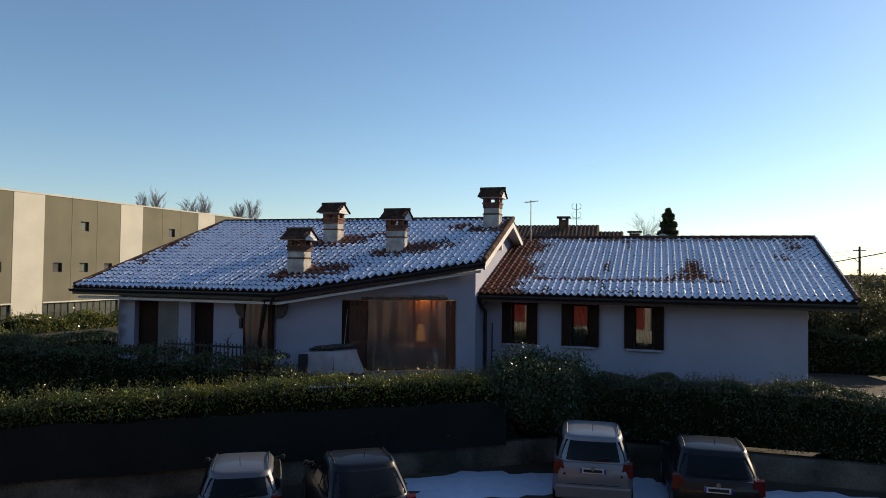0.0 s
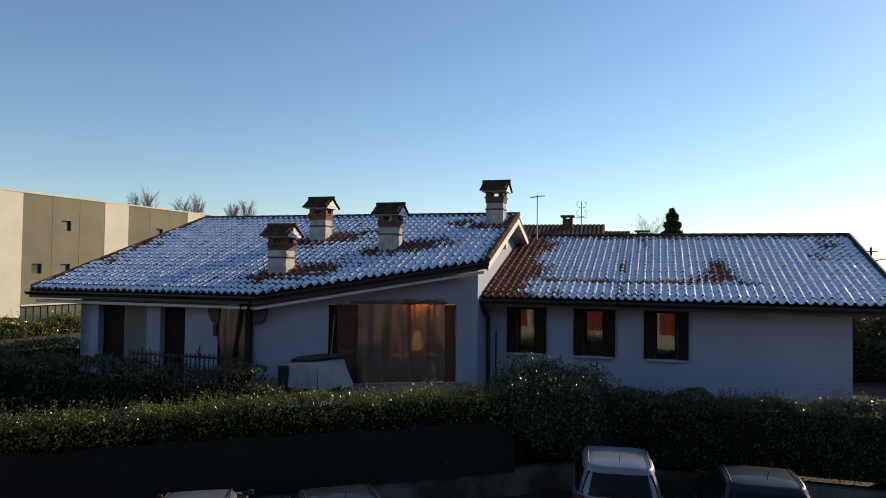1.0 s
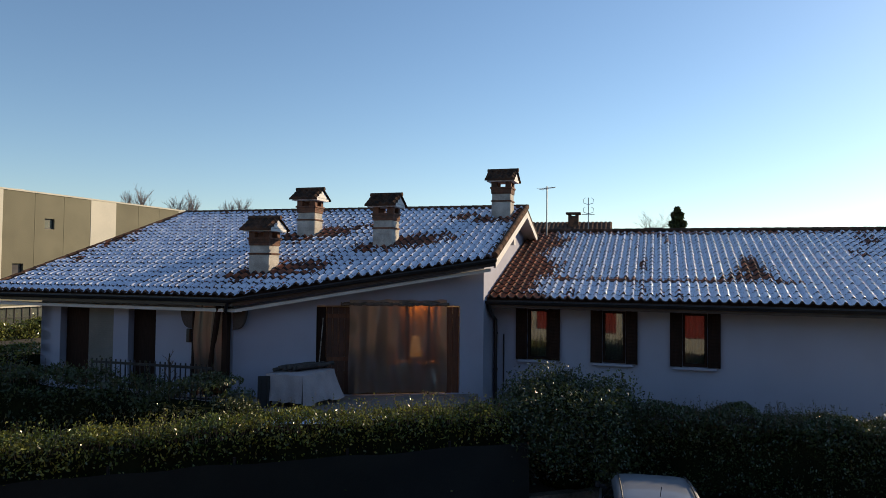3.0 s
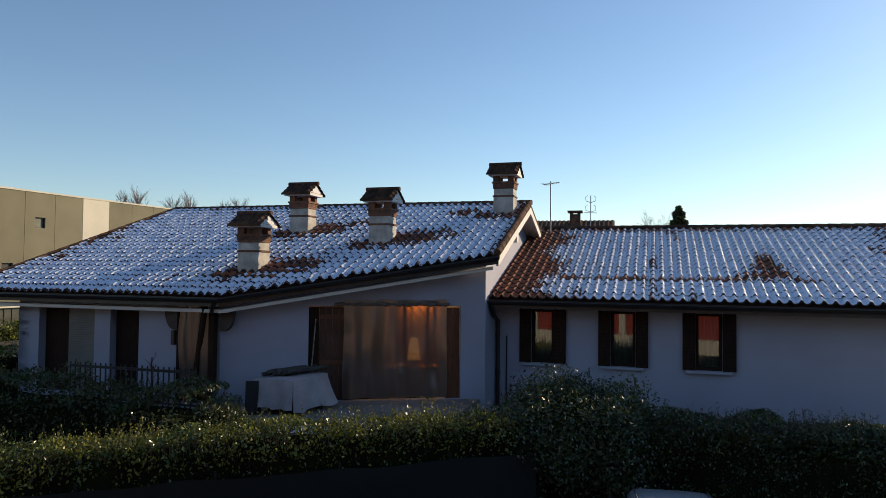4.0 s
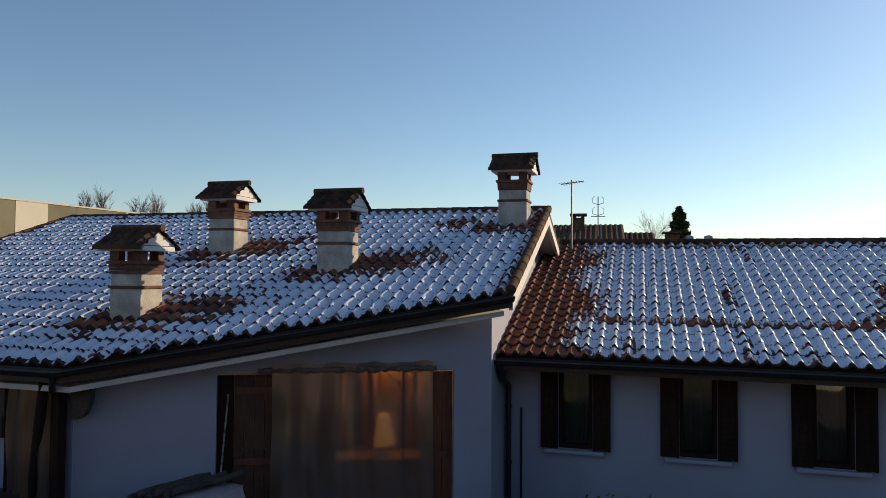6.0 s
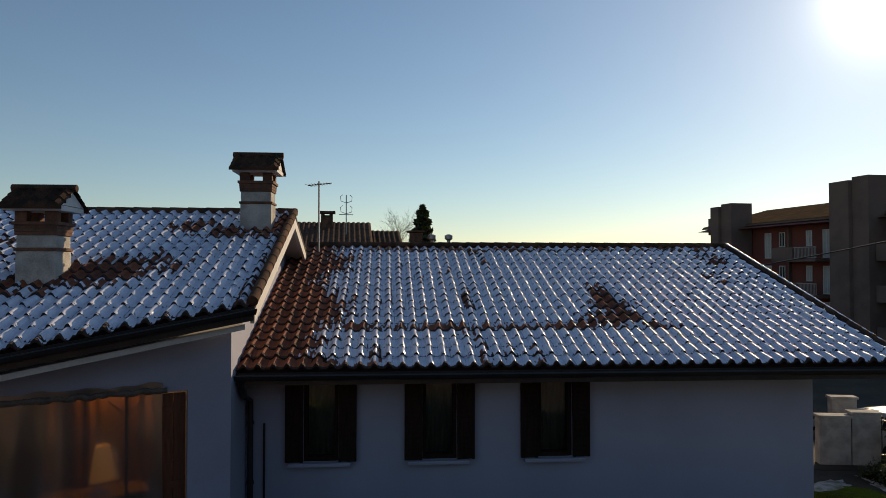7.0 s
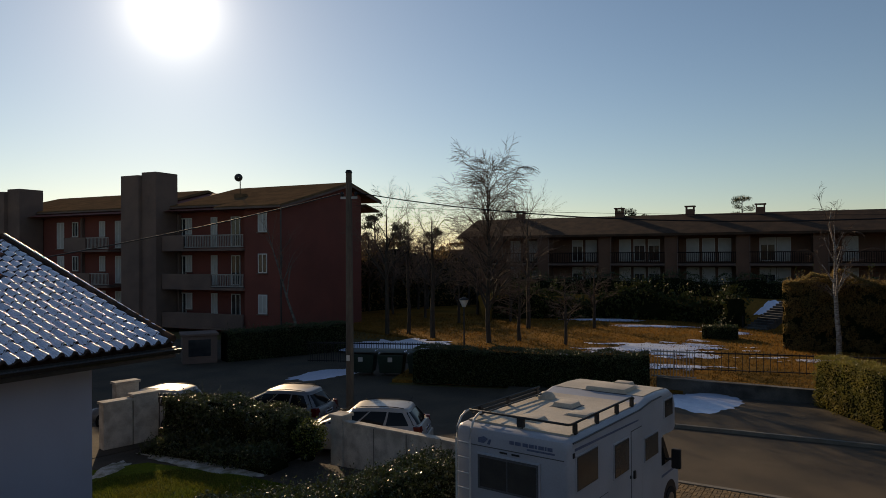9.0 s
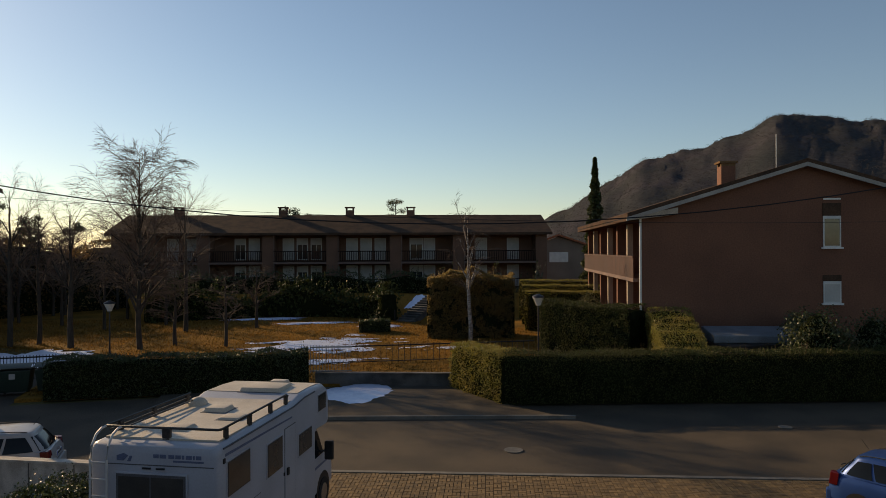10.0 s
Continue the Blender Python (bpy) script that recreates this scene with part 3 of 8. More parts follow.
# darker brown for the left leaf, with the porch shade in its colour
SHADELEAF = mat("shaded_brown_boards", (0.10, 0.045, 0.028), (0.065, 0.032, 0.022), 0.75, scale=2, fine=30, bump=0.2)
# dark board stands in for the shade of the open gap
m = hm()
dbox(m, -4.33, -4.085, -0.15, -0.1, FLOOR_Z, 3.98)
part("door_jamb", m, DARKWOOD, house, "dark board added for the shaded gap beside the door leaf", bevel=0.005)
for s0, s1 in ((-4.08, -3.3), (-0.98, -0.63)):
    m = hm()
    n = max(2, round((s1 - s0) / 0.16))
    for k in range(n):
        q = (s1 - s0) / n
        dbox(m, s0 + k * q + 0.004, s0 + (k + 1) * q - 0.004, -0.14, -0.09, FLOOR_Z, 3.98)
    leaf = part("wooden_leaf", m, REDWOOD if s0 > -2 else SHADELEAF, house, "reddish wooden door leaf of boards", bevel=0.004)
    for z in (1.6, 2.6, 3.7):
        m = hm()
        dbox(m, s0 + 0.02, s1 - 0.02, -0.09, -0.07, z, z + 0.1)
        part("cross_bar", m, REDWOOD, leaf)
def film_material():
    f = bpy.data.materials.new("plastic_film")
    f.use_nodes = True
    nodes, link = f.node_tree.nodes, f.node_tree.links.new
    nodes.remove(nodes["Principled BSDF"])
    tr, gl, df, m1, m2, nz = (nodes.new("ShaderNode" + k) for k in ("BsdfRefraction", "BsdfGlossy", "BsdfDiffuse", "MixShader", "MixShader", "TexNoise"))
    tr.inputs["Color"].default_value = (0.82, 0.70, 0.58, 1)
    tr.inputs["Roughness"].default_value, tr.inputs["IOR"].default_value = 0.34, 1.2
    df.inputs[0].default_value = (0.15, 0.11, 0.09, 1)
    gl.inputs["Roughness"].default_value, gl.inputs[0].default_value = 0.22, (0.8, 0.8, 0.8, 1)
    nz.inputs["Scale"].default_value = 2.2
    mr = nodes.new("ShaderNodeMapRange")
    mr.inputs["To Min"].default_value, mr.inputs["To Max"].default_value = 0.5, 0.88
    link(nz.outputs["Fac"], mr.inputs["Value"])
    m1.inputs[0].default_value = 0.2
    link(mr.outputs[0], m2.inputs[0])
    link(df.outputs[0], m1.inputs[1]), link(gl.outputs[0], m1.inputs[2])
    link(tr.outputs[0], m2.inputs[1]), link(m1.outputs[0], m2.inputs[2])
    link(m2.outputs[0], nodes["Material Output"].inputs[0])
    return f


FILM = film_material()


def film(s0, s1, ztop, seed, off=0.06):
    m = hm()

    def at(u, v):
        s = s0 + (s1 - s0) * u + 0.05 * noise.noise((u * 4, v * 2, seed)) * (1 - v)
        o = off + 0.05 * math.sin(u * 26 + 3 * noise.noise((u * 3, v, seed))) * (1.1 - v) + 0.05 * noise.noise((u * 5, v * 3, seed + 4))
        z = FLOOR_Z + 0.05 + (ztop - FLOOR_Z + 0.05 * noise.noise((u * 9, 0, seed))) * v
        return (*dg(s, o)[:2], z)

    m.sheet(at, 60, 16)
    return m


part("plastic_sheet", film(-3.5, -0.98, 4.12, 2.0), FILM, house, "clear plastic sheet hung over the porch opening", smooth=True)
# rolled edge of the film over the opening
m = hm()
m.tube([(*dg(-3.72 + 2.8 * k / 60, 0.05 + 0.02 * noise.noise((k * 0.5, 1, 1)))[:2], 4.06 + 0.035 * noise.noise((k * 0.35, 4, 2))) for k in range(61)], [0.045 + 0.03 * noise.noise((k * 0.6, 9, 3)) for k in range(61)], 8)
part("film_roll", m, mat("dusty_film_roll", (0.17, 0.13, 0.105), (0.10, 0.08, 0.065), 0.7, scale=6, fine=40, bump=0.4), house, "ragged rolled edge of the plastic film", smooth=True)
# sideboard, ochre curtain and a lit table lamp, added for the warm porch glow
m = hm()
m.sheet(lambda u, v: (*dg(-2.4 + 1.55 * u, -1.75 + 0.035 * math.sin(u * 40))[:2], 2.3 + 1.75 * v), 60, 2)
part("inner_curtain", m, mat("ochre_curtain", (0.27, 0.14, 0.05), (0.21, 0.105, 0.04), 0.9, fine=30, bump=0.1), house, "ochre curtain behind the porch film", smooth=True)
m = hm()
dbox(m, -2.45, -0.95, -1.7, -1.0, 2.36, 2.41)
dbox(m, -2.4, -1.0, -1.68, -1.05, FLOOR_Z, 2.36)
part("sideboard", m, mat("pale_sideboard_wood", (0.42, 0.27, 0.13), (0.34, 0.21, 0.10), 0.5, scale=2, fine=30, bump=0.1, stretch=(1, 1, 4)), house, "wooden sideboard behind the porch film", bevel=0.01)
LAMPLIT = bpy.data.materials.new("added_glow_shade")
LAMPLIT.use_nodes = True
LAMPLIT.node_tree.nodes["Principled BSDF"].inputs["Base Color"].default_value = (0.6, 0.45, 0.25, 1)
LAMPLIT.node_tree.nodes["Principled BSDF"].inputs["Emission Color"].default_value = (1.0, 0.50, 0.15, 1)
LAMPLIT.node_tree.nodes["Principled BSDF"].inputs["Emission Strength"].default_value = 0.2
lx, ly = dg(-1.64, -1.3)[:2]
lamp_base = part("lamp_base", hm().tube([(lx, ly, 2.41), (lx, ly, 2.44), (lx, ly, 2.46), (lx, ly, 2.6)], [0.09, 0.08, 0.025, 0.02], 14), REDWOOD, house, "turned wooden base of the added table lamp", smooth=True)
part("lamp_shade", hm().tube([(lx, ly, 2.58), (lx, ly, 3.1)], [0.19, 0.13], 18), LAMPLIT, lamp_base, "amber glowing shade added for the warm patch behind the film", smooth=True)
m = hm()
m.tube([(*dg(-4.16, -0.04)[:2], 3.7), (*dg(-4.3, 0.06)[:2], FLOOR_Z)], 0.014, 6)
part("leaning_stick", m, BIRCHBARK, house, "grey stick leaning in the opening")
# hidden lamp over the lintel, added to throw amber light on the curtain
LAMPLIT = bpy.data.materials.new("helper_lamp_glass")
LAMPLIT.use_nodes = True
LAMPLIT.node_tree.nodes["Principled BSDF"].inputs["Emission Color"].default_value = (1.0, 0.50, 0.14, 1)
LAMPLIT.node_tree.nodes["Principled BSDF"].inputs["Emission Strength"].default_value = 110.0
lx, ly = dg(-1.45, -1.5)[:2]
part("helper_lamp_globe", hm().tube([(lx, ly, 4.12), (lx, ly, 4.15), (lx, ly, 4.22), (lx, ly, 4.29), (lx, ly, 4.32)], [0.03, 0.07, 0.09, 0.07, 0.03], 14), LAMPLIT, house, "unseen amber lamp over the lintel, added to light the curtain", smooth=True)
part("helper_lamp_cord", hm().tube([(lx, ly, 4.32), (lx, ly, 5.2)], 0.01, 5), GUTTER, house)
m = hm()
m.tube([(*dg(-1.45, 0.02)[:2], FLOOR_Z), (*dg(-1.45, 0.02)[:2], 4.0)], 0.022, 8)
m.tube([(*dg(-1.45, 0.02)[:2], 3.75), (*dg(-1.7, 0.02)[:2], 3.98)], 0.012, 6)
m.tube([(*dg(-1.45, 0.02)[:2], 3.75), (*dg(-1.2, 0.02)[:2], 3.98)], 0.012, 6)
part("sheet_pole", m, DARKWOOD, house)
# left doors: a dark doorway, a grey roller shutter, a dark door; a wooden corner post with brackets
m = hm()
m.box(-16.06, 19.27, FLOOR_Z, -15.2, 19.31, 3.83)
SHUTTERGREY = mat("grey_shutter", (0.22, 0.21, 0.19), None, 0.7, bump=0.05)
rs = part("roller_shutter", m, SHUTTERGREY, house, "closed grey roller shutter")
for k in range(42):
    part("slat", hm().box(-16.05, 19.255, FLOOR_Z + 0.01 + k * 0.06, -15.21, 19.272, FLOOR_Z + 0.06 + k * 0.06), SHUTTERGREY, rs)
part("door", hm().box(-16.95, 19.4, FLOOR_Z, -16.1, 19.45, 3.82), DARKWOOD, house, "dark wooden door", bevel=0.01)
part("door", hm().box(-14.7, 19.4, FLOOR_Z, -13.85, 19.45, 3.82), DARKWOOD, house, "dark wooden door", bevel=0.01)
m = hm()
m.box(-12.62, 19.05, FLOOR_Z, -12.5, 19.17, 3.9).box(left.x - 0.16, 18.95, FLOOR_Z, left.x - 0.02, 19.1, 4.0)
m.tube([(-12.1, 19.1, FLOOR_Z), (-12.0, 19.0, 2.6), (-11.7, 18.85, 4.0)], 0.07, 8)
m.tube([(-12.54, 19.11, 3.45), (-12.3, 19.11, 3.9)], 0.04, 6)
part("corner_post", m, DARKWOOD, house, "dark wooden corner post with braces")
part("plastic_sheet", hm().sheet(lambda u, v: (-12.5 + 0.85 * u + 0.03 * math.sin(v * 9), 18.98 + 0.05 * math.sin(u * 14), FLOOR_Z + 0.3 + 2.3 * v), 24, 8), FILM, house, smooth=True)
BRACKET = mat("brown_bracket_wood", (0.085, 0.06, 0.048), (0.06, 0.043, 0.035), 0.85, scale=2, fine=30, bump=0.2)
for side, a in ((-1, -12.56), (1, left.x + 0.06)):
    arc = [(a + side * 0.36 * math.cos(k) ** 0.7, 18.98 + (0.1 if side > 0 else 0), 3.92 - 0.5 * math.sin(k)) for k in [math.pi / 2 * i / 8 for i in range(9)]]
    part("bracket", hm().prism([(a, arc[0][1], 3.92)] + arc, (0, 0.1, 0)), BRACKET, house, "rounded wooden eaves bracket", bevel=0.008)
m = hm()
m.box(-12.83, 19.1, 3.05, -12.73, 19.196, 3.4)
part("wall_lamp", m, GUTTER, house, "dark lantern on the wall", bevel=0.02)

# roof tiles in courses
TILE_W, COURSE, TILE_L = 0.228, 0.352, 0.42


STEP = 0.018


def barrel(x):
    """A round barrel over nearly half of the width, with a flat pan beside it."""
    return max(0.0, math.cos(math.pi * max(-0.5, min(0.5, x / TILE_W / 0.54)))) ** 0.85


def tile_profile(x, v=0.5):
    """The barrel of a tile, wider and higher at its foot (v = 0) than at its head."""
    return 0.072 * barrel(x) * (1.2 - 0.4 * v)


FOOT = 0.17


def tile_top(m, n, v0, v1):
    def at(u, q):
        v = v0 + (v1 - v0) * q
        return ((u - 0.5) * TILE_W * 1.03, v * TILE_L, tile_profile((u - 0.5) * TILE_W, v) + STEP * (1 - v) + 0.004)

    m.sheet(at, n, 1)


def tile_mesh():
    m = M()
    n = 8
    tile_top(m, n, FOOT, 1.0)
    # foot strip and nose face in the shade-dark colour
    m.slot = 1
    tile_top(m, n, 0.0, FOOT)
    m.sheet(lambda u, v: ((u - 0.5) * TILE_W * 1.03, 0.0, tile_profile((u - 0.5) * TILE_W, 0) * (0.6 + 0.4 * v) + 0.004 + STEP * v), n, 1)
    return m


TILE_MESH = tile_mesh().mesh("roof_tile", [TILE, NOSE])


def inside(p, poly):
    x, y = p
    hit = False
    for (x0, y0), (x1, y1) in zip(poly, poly[1:] + poly[:1]):
        if (y0 > y) != (y1 > y) and x < (x1 - x0) * (y - y0) / (y1 - y0) + x0:
            hit = not hit
    return hit


def tile_roof(roof, out, zf, slope, a0, a1, b0, b1, near, bare, seed, edge, nose=(0.0, 0.035)):
    """Lays courses on a slope from b0 up to b1; bare(a, b) is 0 where the snow lies whole and 1 where it has melted away."""
    rng = random.Random(seed)
    tilt = math.atan(slope)
    step = COURSE * math.cos(tilt)
    rest, snow = M(), M()
    count = 0
    R = Matrix.Rotation(tilt, 4, "X")
    spots = []
    for i in range(int((a1 - a0) / TILE_W) + 1):
        a = a0 + (i + 0.5) * TILE_W
        e = edge(a)
        rows = [b0 + j * step for j in range(int((b1 - b0) / step) + 1)]
        rows = [b for b in rows if b + step * 0.4 <= b1 and b > e + 0.03 and inside((a, b + step * 0.5), out)]
        if rows and rows[0] - e > 0.05 and inside((a, e + 0.05), out):
            spots.append((a, e, 0.012))
        spots += [(a, b, 0.0) for b in rows]
    for a, b, sink in sorted(spots, key=lambda s: (s[1], s[0])):
        pa, pb = a - HB[0] + rng.uniform(-0.006, 0.006), b - HB[1] - 0.06 + rng.uniform(-0.012, 0.012)
        mt = Matrix.Translation((pa, pb, zf(b - 0.06) - HB[2] - sink + rng.uniform(0, 0.006))) @ R @ Matrix.Rotation(rng.uniform(-0.02, 0.02), 4, "Z")
        if near(a, b) and count < 300:
            t = new("roof_tile", TILE_MESH)
            t.parent, t.matrix_basis = roof, mt
            count += 1
        else:
            rest.m, rest.slot = mt, 0
            n = 6
            tile_top(rest, n, FOOT, 1.0)
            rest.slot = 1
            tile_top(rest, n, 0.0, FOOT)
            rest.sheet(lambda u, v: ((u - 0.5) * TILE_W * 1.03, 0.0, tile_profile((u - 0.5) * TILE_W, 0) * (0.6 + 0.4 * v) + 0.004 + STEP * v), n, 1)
        # snow on this tile
        melt = bare(a, b + 0.15) + rng.uniform(-0.16, 0.16)
        if melt > 0.85:
            continue
        nx, ny = 10, 5
        lip = -0.05 + 0.015 * rng.random() + 0.10 * max(0, melt)
        bare_nose = rng.uniform(*nose)
        if b - edge(a) < 0.1:
            lip += 0.07
        lean = rng.uniform(-0.2, 0.2)

        def sp(u, v):
            x = (u - 0.5) * TILE_W * 1.02
            foot = lip + bare_nose * barrel(x)
            y = foot + v * (COURSE + 0.02 - foot)
            thick = 0.012 + 0.010 * noise.noise((a * 3 + x * 9, b * 3 + y * 9, seed))
            rise = min(1.0, v * 4 + 0.12 + 0.3 * barrel(x))
            sag = (STEP + 0.008) * min(1.0, max(0.0, -y / 0.06))
            return (x, y, tile_profile(x, y / TILE_L) * 0.97 + STEP * (1 - y / TILE_L) + 0.004 + thick * rise - sag)

        keep = [(k, r) for r in range(ny) for k in range(nx)
                if noise.noise((a * 2.3 + k * 0.35, b * 2.3 + r * 0.3, seed + 9)) * 0.6 + 0.35 * lean * (k / nx - 0.5) < 0.62 - melt]
        ids = {}
        verts, faces = [], []
        for k, r in keep:
            q = []
            for kk, rr in ((k, r), (k + 1, r), (k + 1, r + 1), (k, r + 1)):
                if (kk, rr) not in ids:
                    ids[kk, rr] = len(verts)
                    verts.append(sp(kk / nx, rr / ny))
                q.append(ids[kk, rr])
            faces.append(tuple(q))
        if faces:
            snow.m = mt
            snow.add(verts, faces)
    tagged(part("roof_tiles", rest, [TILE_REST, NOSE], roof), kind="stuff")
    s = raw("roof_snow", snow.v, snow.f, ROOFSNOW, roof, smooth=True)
    tagged(s, "thin melting snow lying on the tiles", kind="stuff")


def blob(a, b, ca, cb, ra, rb):
    return max(0.0, 1.25 - math.hypot((a - ca) / ra, (b - cb) / rb) * 1.25)


def main_bare(a, b):
    k = -0.12
    for ca, cb in CHIMNEYS:
        u, v = a - ca - 0.9, b - cb - 0.35
        k = max(k, blob(0.9 * u + 0.43 * v, 0.9 * v - 0.43 * u, 0, 0, 2.3, 1.0), blob(a, b, ca - 0.1, cb - 0.15, 0.75, 0.7))
    k = max(k, 0.55 * blob(a, b, -18.4, 22.5, 1.2, 4.5), 0.5 * blob(a, b, -13.5, 25.7, 6, 0.5), 0.65 * blob(a, b, -7.2, 24.9, 0.9, 0.9))
    return max(k, 0.95 * (1 - (-5.36 - a) / 0.35) if a > -5.7 else k)


def wing_bare(a, b):
    k = -0.1
    edge = -4.5 + 0.25 * math.sin(b * 2.1) + 0.2 * (26 - b) / 3
    k = max(k, min(1.2, 0.6 - (a - edge) * 1.0), 0.45 - (a - edge) * 0.22)
    if 23.70 < b < 24.04:
        k = max(k, 0.71 + 0.14 * noise.noise((a * 1.3, 3.0, 1.0)) - max(0.0, a - 1.6) * 0.45)
    k = max(k, blob(a, b, 1.0, 24.25, 1.05, 0.6), blob(a, b, 1.08, 24.85, 0.75, 0.8), blob(a, b, 1.05, 25.5, 0.45, 1.0), 0.75 * noise.noise((round(a / TILE_W) * 7.31, b * 0.9, 2.0)) + 0.22 - 0.14 * abs(a + 2.2), 0.8 * blob(a, b, 4.1, 26.45, 0.45, 0.5), 0.55 * blob(a, b, 4.6, 27.4, 1.0, 1.6))
    return max(k, 0.6 if b > 28.5 else k)


tile_roof(wing_roof, WING_OUT, wing_z, WING_SLOPE, -5.8, 5.5, 22.42, WING_B, lambda a, b: b < 26.3, wing_bare, 3, lambda a: 22.40)
tile_roof(main_roof, MAIN_OUT, main_z, MAIN_SLOPE, -19.1, -5.36, 18.72, MAIN_B, lambda a, b: a > -9.6, main_bare, 5, lambda a: 18.70 if a < -11.22 else 18.70 + (a + 11.22) * 2.78 / 5.86, (0.015, 0.055))
# ridge caps and verge caps
def cap_row(roof, p, q, r=0.085, step=0.36):
    p, q = Vector(p), Vector(q)
    n = int((q - p).length / step)
    d = (q - p) / n
    for i in range(n):
        m = hm()
        s = p + d * i
        m.tube([s - d * 0.03, s + d * 1.05], [r * 1.05, r * 0.92], 10)
        ob = part("ridge_tile", m, TILE_OLD, roof, smooth=True)


cap_row(main_roof, (-18.15, MAIN_B, MAIN_Z + 0.04), (-5.34, MAIN_B, MAIN_Z + 0.04))
cap_row(wing_roof, (-5.4, WING_B, WING_Z + 0.04), (5.5, WING_B, WING_Z + 0.04))
cap_row(main_roof, (-5.38, 21.45, main_z(21.45) + 0.05), (-5.38, MAIN_B, MAIN_Z + 0.05), 0.08)
cap_row(main_roof, (-19.08, 18.75, main_z(18.75) + 0.05), (-18.15, MAIN_B, MAIN_Z + 0.05), 0.08)
cap_row(wing_roof, (5.4, 22.44, wing_z(22.44) + 0.05), (5.5, WING_B, WING_Z + 0.05), 0.08)

m = hm()
for p, q in (((5.41, 22.5, wing_z(22.5) + 0.10), (5.5, WING_B - 0.1, WING_Z + 0.10)),):
    p, q = Vector(p), Vector(q)
    m.tube([p.lerp(q, k / 60) + Vector((0.012 * noise.noise((k * 0.7, 1, 2)), 0, 0.012 * noise.noise((k * 0.9, 5, 1)))) for k in range(61)], [0.026 + 0.012 * noise.noise((k * 0.8, 3, 7)) for k in range(61)], 8)
part("verge_snow", m, SNOW, wing_roof, "thin icy snow along the verge tiles", smooth=True)

# ---- retaining wall, hedges ----
def wall_run(name, pts, thick, z0, z1, material, label, coping=0.0):
    """A free-standing wall along pts, mitred at its corners."""
    pts = [Vector((*p, 0)) for p in pts]
    side = []
    for i in range(len(pts)):
        d0 = (pts[i] - pts[max(i - 1, 0)]).normalized() if i else (pts[1] - pts[0]).normalized()
        d1 = (pts[min(i + 1, len(pts) - 1)] - pts[i]).normalized() if i < len(pts) - 1 else d0
        n = (Vector((-d0.y, d0.x, 0)) + Vector((-d1.y, d1.x, 0))).normalized()
        side.append(n * thick / max(0.5, n.dot(Vector((-d1.y, d1.x, 0)))))
    m = M()
    m.loft([[p + Vector((0, 0, z0)), p + s + Vector((0, 0, z0)), p + s + Vector((0, 0, z1)), p + Vector((0, 0, z1))] for p, s in zip(pts, side)])
    ob = single(name, m, material, label, "wall", "structure")
    if coping:
        m = M()
        m.loft([[p - s * 0.2 + Vector((0, 0, z1)), p + s * 1.2 + Vector((0, 0, z1)), p + s * 1.2 + Vector((0, 0, z1 + coping)), p - s * 0.2 + Vector((0, 0, z1 + coping))] for p, s in zip(pts, side)])
        part("coping", m, material, ob)
    return ob


wall_run("retaining_wall", [(-24, 9.0), (-8.5, 14.35), (3.0, 18.35), (8.6, 16.65), (15.6, 14.35)], 0.22, -0.05, 0.6, WALLCON, "stained grey concrete retaining wall under the hedge")


